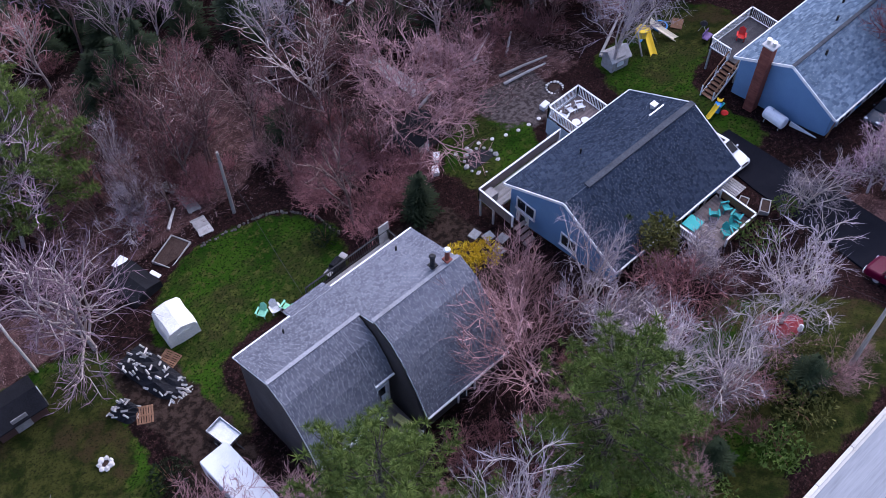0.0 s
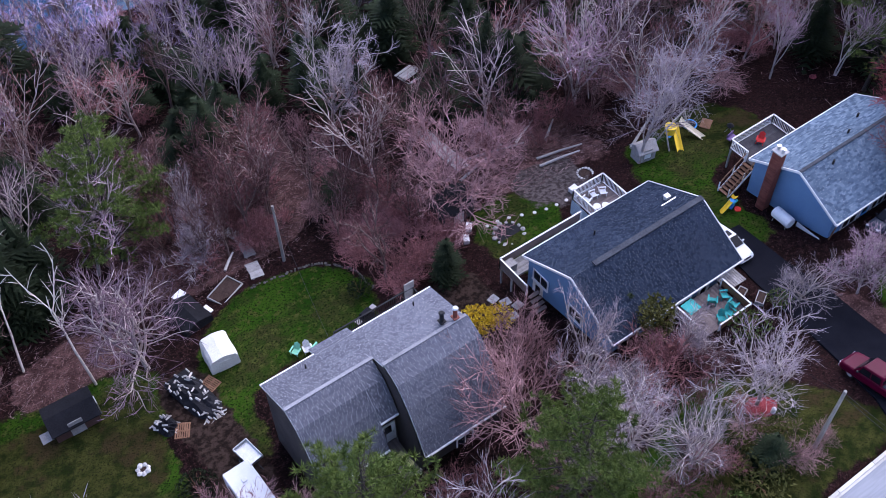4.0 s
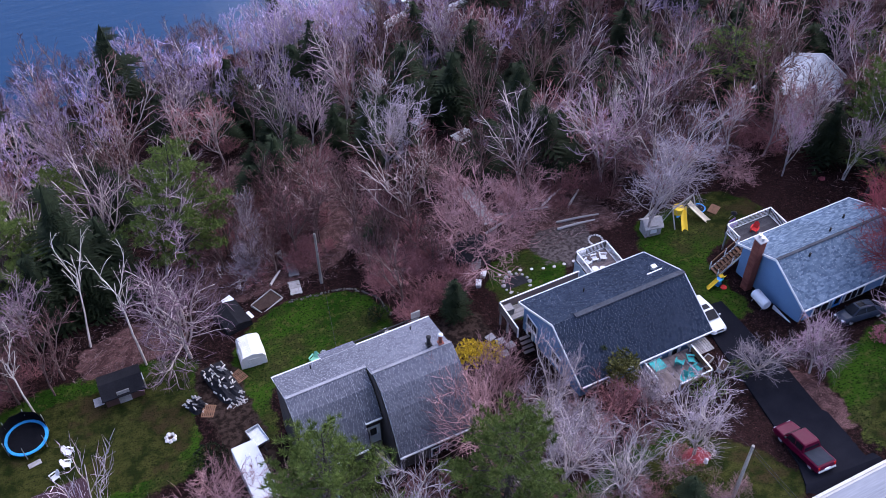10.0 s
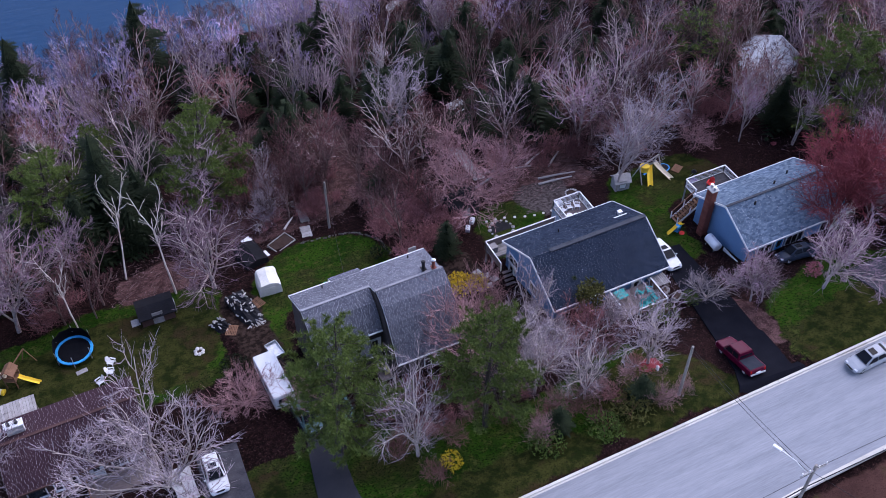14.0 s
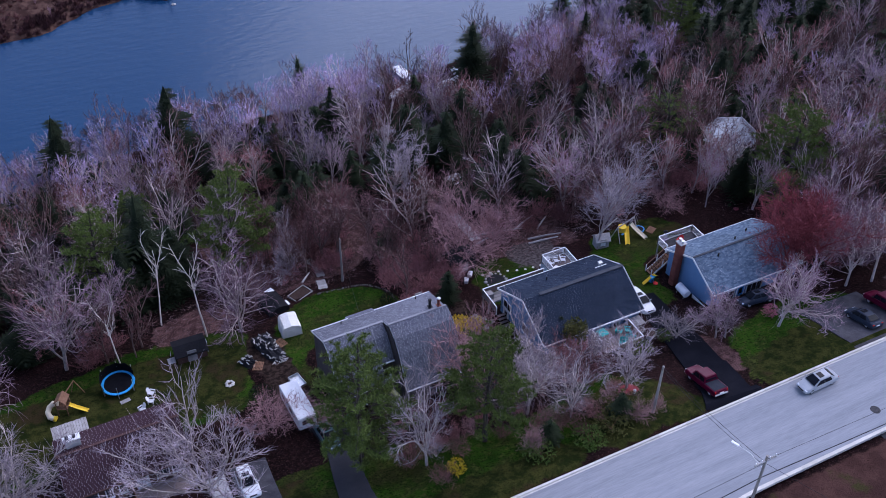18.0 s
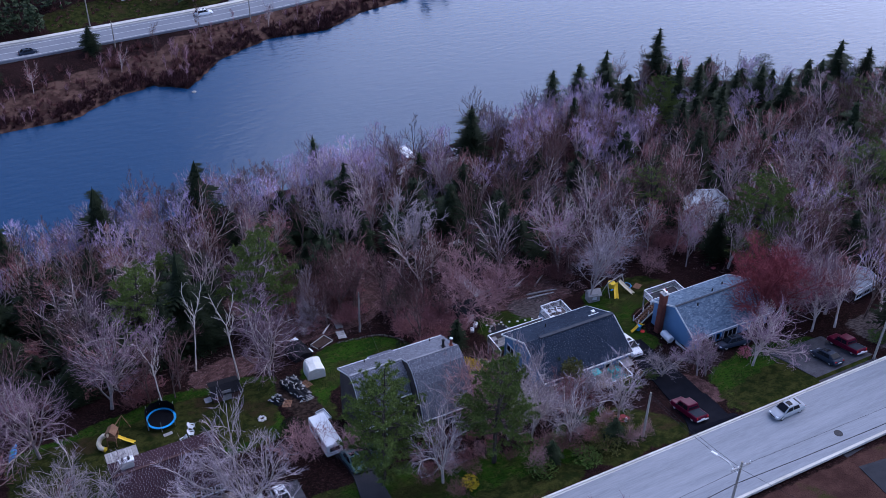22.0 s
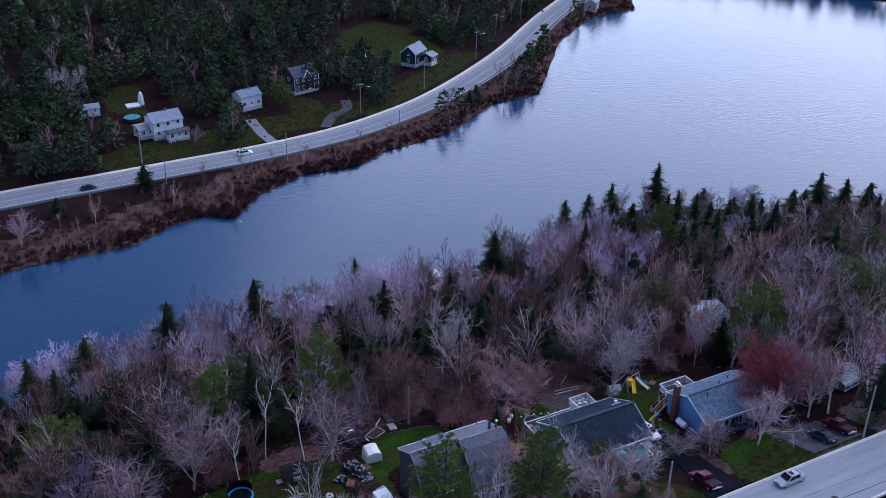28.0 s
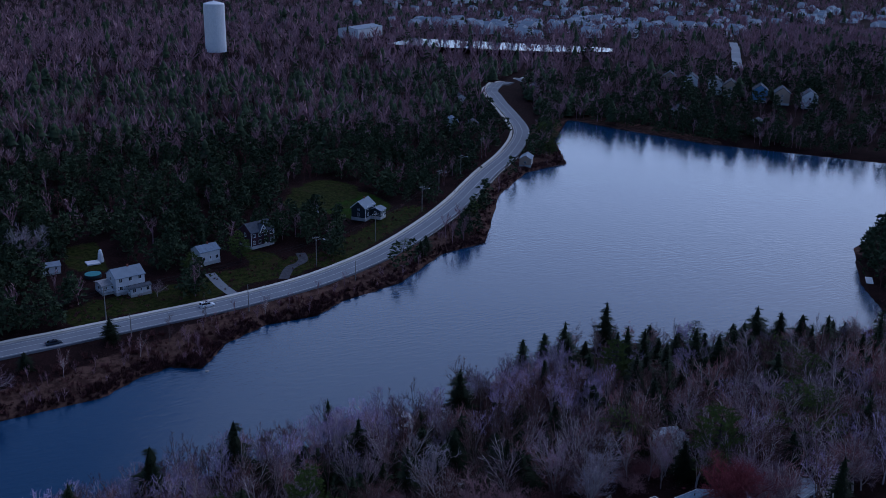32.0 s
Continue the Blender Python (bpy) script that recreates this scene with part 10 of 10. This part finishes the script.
# ---- more houses behind the wood and by the water ----
def grey_house(x, y, z, turn, w, d, label, roofm="shingle_grey", wall="pale_siding", h=2.9, rise=1.9, seed=50):
    t = thing("woodland_house", x, y, z, turn, label, "house")
    for s in (-1, 1):
        roof_slope(t, (-w / 2, s * d / 2, h), (w / 2, s * d / 2, h), (w / 2, 0, h + rise), (-w / 2, 0, h + rise), roofm, seed=seed + s, exposure=0.22, tab=0.5)
        part("gable", solid([(-d / 2 + 0.3, -1.5), (-d / 2 + 0.3, h - 0.1), (0, h + rise - 0.2), (d / 2 - 0.3, h - 0.1), (d / 2 - 0.3, -1.5)], (s * (w / 2 - 0.3) - 0.1, s * (w / 2 - 0.3) + 0.1), "x"), wall, t)
        part("wall", box(-w / 2 + 0.3, s * (d / 2 - 0.4) - 0.1, -1.5, w / 2 - 0.3, s * (d / 2 - 0.4) + 0.1, h - 0.05), wall, t)
        for e in (-1, 1):
            strip(t, "rake_board", (e * (w / 2 + 0.03), s * d / 2, h - 0.06), (e * (w / 2 + 0.03), 0, h + rise - 0.06), 0.06, 0.18, "white_paint")
    for k in range(3):
        window(t, -w / 2 + w * (k + 0.5) / 3, -d / 2 + 0.28, 0.9, 1.2, 1.2, 0)
    window(t, -w / 2 + 0.18, 0, 0.9, 1.2, 1.2, -90)
    return t


M["pale_roof"] = island_vary("pale_roof_tabs", [(0.28, 0.28, 0.29), (0.33, 0.33, 0.34), (0.24, 0.24, 0.25), (0.30, 0.30, 0.31)])
M["white_roof"] = island_vary("white_roof_tabs", [(0.32, 0.335, 0.36), (0.37, 0.385, 0.41), (0.28, 0.295, 0.32), (0.34, 0.355, 0.38)])
grey_house(51.6, 42.2, 9.0, 20, 9.4, 7.0, "house with a pale weathered roof deep in the wood", "white_roof", "pale_siding", 2.4, 1.6, 50)
grey_house(53.8, 14.9, 14.2, 8, 5.0, 4.4, "small outbuilding with a whitish roof among leafless trees", "white_roof", "brown_siding", 1.9, 0.7, 54)
grey_house(85.0, 46.5, 8.5, 8, 16, 9, "long dark house with white-framed windows in the wood", "shingle_brown", "dark_siding", 3.6, 2.0, 58)
M["hull"] = surface("white_hull", (0.6, 0.62, 0.64), (0.78, 0.79, 0.80), 1, 10, 0.4, 0.05)
for x, y, a, lb in ((24.5, 88.6, 20, "white upturned boat on the near shore"), (27.0, 90.0, 60, "white open boat on the near shore"), (33.0, 88.0, 10, "white boat hull by the water"), (36.0, 89.2, 100, "white upturned dinghy by the water"), (0.5, 80.0, 30, "white upturned canoe in the wood")):
    b = thing("boat", x, y, at(x, y), a, lb, "boat", "boats on the shore")
    part("hull", tube(bmesh.new(), [(-2.2, 0, 0.25), (-1.2, 0, 0.3), (0, 0, 0.32), (1.2, 0, 0.3), (2.3, 0, 0.35)], [0.35, 0.45, 0.5, 0.42, 0.05], 10), "hull", b)
    part("keel", box(-2.0, -0.04, 0.72, 1.6, 0.04, 0.80), "hull", b)
    b.matrix_basis = b.matrix_basis @ Matrix.Scale(1.15, 4)
dk = thing("dock", 28.0, 92.5, 0.0, 8, "white-topped floating dock at the near shore", "dock")
for k in range(14):
    part("plank", box(-1.0, k * 0.3, 0.35, 1.0, k * 0.3 + 0.27, 0.4), "white_paint", dk)
for x in (-0.8, 0.7):
    part("runner", box(x, -0.1, 0.1, x + 0.12, 4.3, 0.35), "old_wood", dk)
d2 = thing("dock", 187.0, 94.5, 0.0, -50, "pale dock on the lake's eastern shore", "dock")
for k in range(12):
    part("plank", box(-1.0, k * 0.5, 0.3, 1.0, k * 0.5 + 0.45, 0.45), "white_paint", d2)
part("runner", box(-0.9, 0, 0, 0.9, 6, 0.3), "old_wood", d2)
rd = thing("tarp_bundle", 43.2, 29.1, at(43.2, 29.1), 0, "dull red tarpaulin bundle in the brush", "tarpaulin")
part("cover", rock(0.4, rk), "bark_red", rd)
rk1 = thing("lake_rock", -0.5, 136.0, 0.0, 0, "small dark rock breaking the water", "rock")
part("rock", rock(0.5, rk), "stone", rk1)


# ---- fallen twigs and leaves on the ground ----
def ground_litter(name, label, areas, n, material, lo, hi, w, seed):
    """Short sticks strewn over areas of the plan, in one mesh."""
    rng = np.random.default_rng(seed)
    vs = []
    for x0, x1, y0, y1, share in areas:
        m = int(n * share)
        x, y, a, ln = rng.uniform(x0, x1, m), rng.uniform(y0, y1, m), rng.uniform(0, 6.283, m), rng.uniform(lo, hi, m) * rng.uniform(0.3, 1.0, m)
        keep = ~np.any([inside(p, x, y) for p in LAWNS[:5]], 0)
        x, y, a, ln = x[keep], y[keep], a[keep], ln[keep]
        dx, dy = np.cos(a) * ln / 2, np.sin(a) * ln / 2
        z = land(x, y)
        slope = (land(x + dx, y + dy) - land(x - dx, y - dy)) / 2
        lift = rng.uniform(0.02, 0.16, len(x))
        tilt = rng.normal(0, 0.12, len(x)) * ln
        p = np.stack([x - dx, y - dy, z - slope + lift - tilt / 2], -1)
        q = np.stack([x + dx, y + dy, z + slope + lift + tilt / 2], -1)
        side = np.stack([-np.sin(a), np.cos(a), np.full(len(x), 0.3)], -1) * (w * rng.uniform(0.5, 1.4, len(x)))[:, None]
        vs.append(np.stack([p - side, p + side, q + side * 0.5, q - side * 0.5], 1))
    v = np.concatenate(vs).reshape(-1, 3)
    me = bpy.data.meshes.new(name)
    me.vertices.add(len(v))
    me.vertices.foreach_set("co", v.astype(np.float32).ravel())
    me.loops.add(len(v))
    me.loops.foreach_set("vertex_index", np.arange(len(v), dtype=np.int32))
    me.polygons.add(len(v) // 4)
    me.polygons.foreach_set("loop_start", np.arange(0, len(v), 4, dtype=np.int32))
    me.materials.append(M[material])
    me.update(calc_edges=True)
    return tagged(new(name, me), label, "brushwood", kind="stuff")


M["stick_pale"] = island_vary("pale_fallen_sticks", [(0.22, 0.15, 0.15), (0.30, 0.23, 0.22), (0.15, 0.09, 0.09), (0.10, 0.055, 0.055)])
M["stick_dark"] = island_vary("dark_fallen_sticks", [(0.10, 0.06, 0.06), (0.18, 0.12, 0.12), (0.05, 0.03, 0.03), (0.25, 0.17, 0.17)])
WASTE = [(-16, 6, 41, 68, 0.5), (8, 26, 34, 44, 0.3), (-28, -17, 38, 46, 0.07)]
ground_litter("slash_litter", "pale pink-grey brush and slash strewn over the cleared slope", WASTE, 7000, "stick_dark", 0.3, 1.1, 0.016, 71)
ground_litter("leaf_litter", "small tan leaves and chips on bare ground", WASTE, 4000, "stick_pale", 0.08, 0.2, 0.026, 72)
ground_litter("wood_litter", "dark fallen twigs over the wood's floor", [(-60, 45, 44, 84, 0.6), (40, 100, 16, 64, 0.4)], 9000, "stick_dark", 0.5, 1.8, 0.02, 73)

M["moss_stone"] = surface("mossy_grey_stone", (0.035, 0.034, 0.030), (0.13, 0.115, 0.105), 3, 20, 0.9, 0.4, vary=0.4)
# stone edging round the lawn's lake side
edge = thing("lawn_edging", 0, 0, 0, 0, "row of small mossy stones edging the lawn", "edging", kind="structure")
er = random.Random(77)
for k, (x, y) in enumerate(smooth_line([(-8.2, 40.0), (-5.8, 39.5), (-3.8, 39.1), (-2.7, 38.5), (-1.7, 37.1), (-1.1, 35.3), (-1.2, 33.1)], 10)):
    bm = rock(er.uniform(0.08, 0.15), er)
    bmesh.ops.translate(bm, vec=(x + er.uniform(-0.12, 0.12), y + er.uniform(-0.12, 0.12), at(x, y) + 0.05), verts=bm.verts)
    part("stone", bm, "moss_stone", edge)
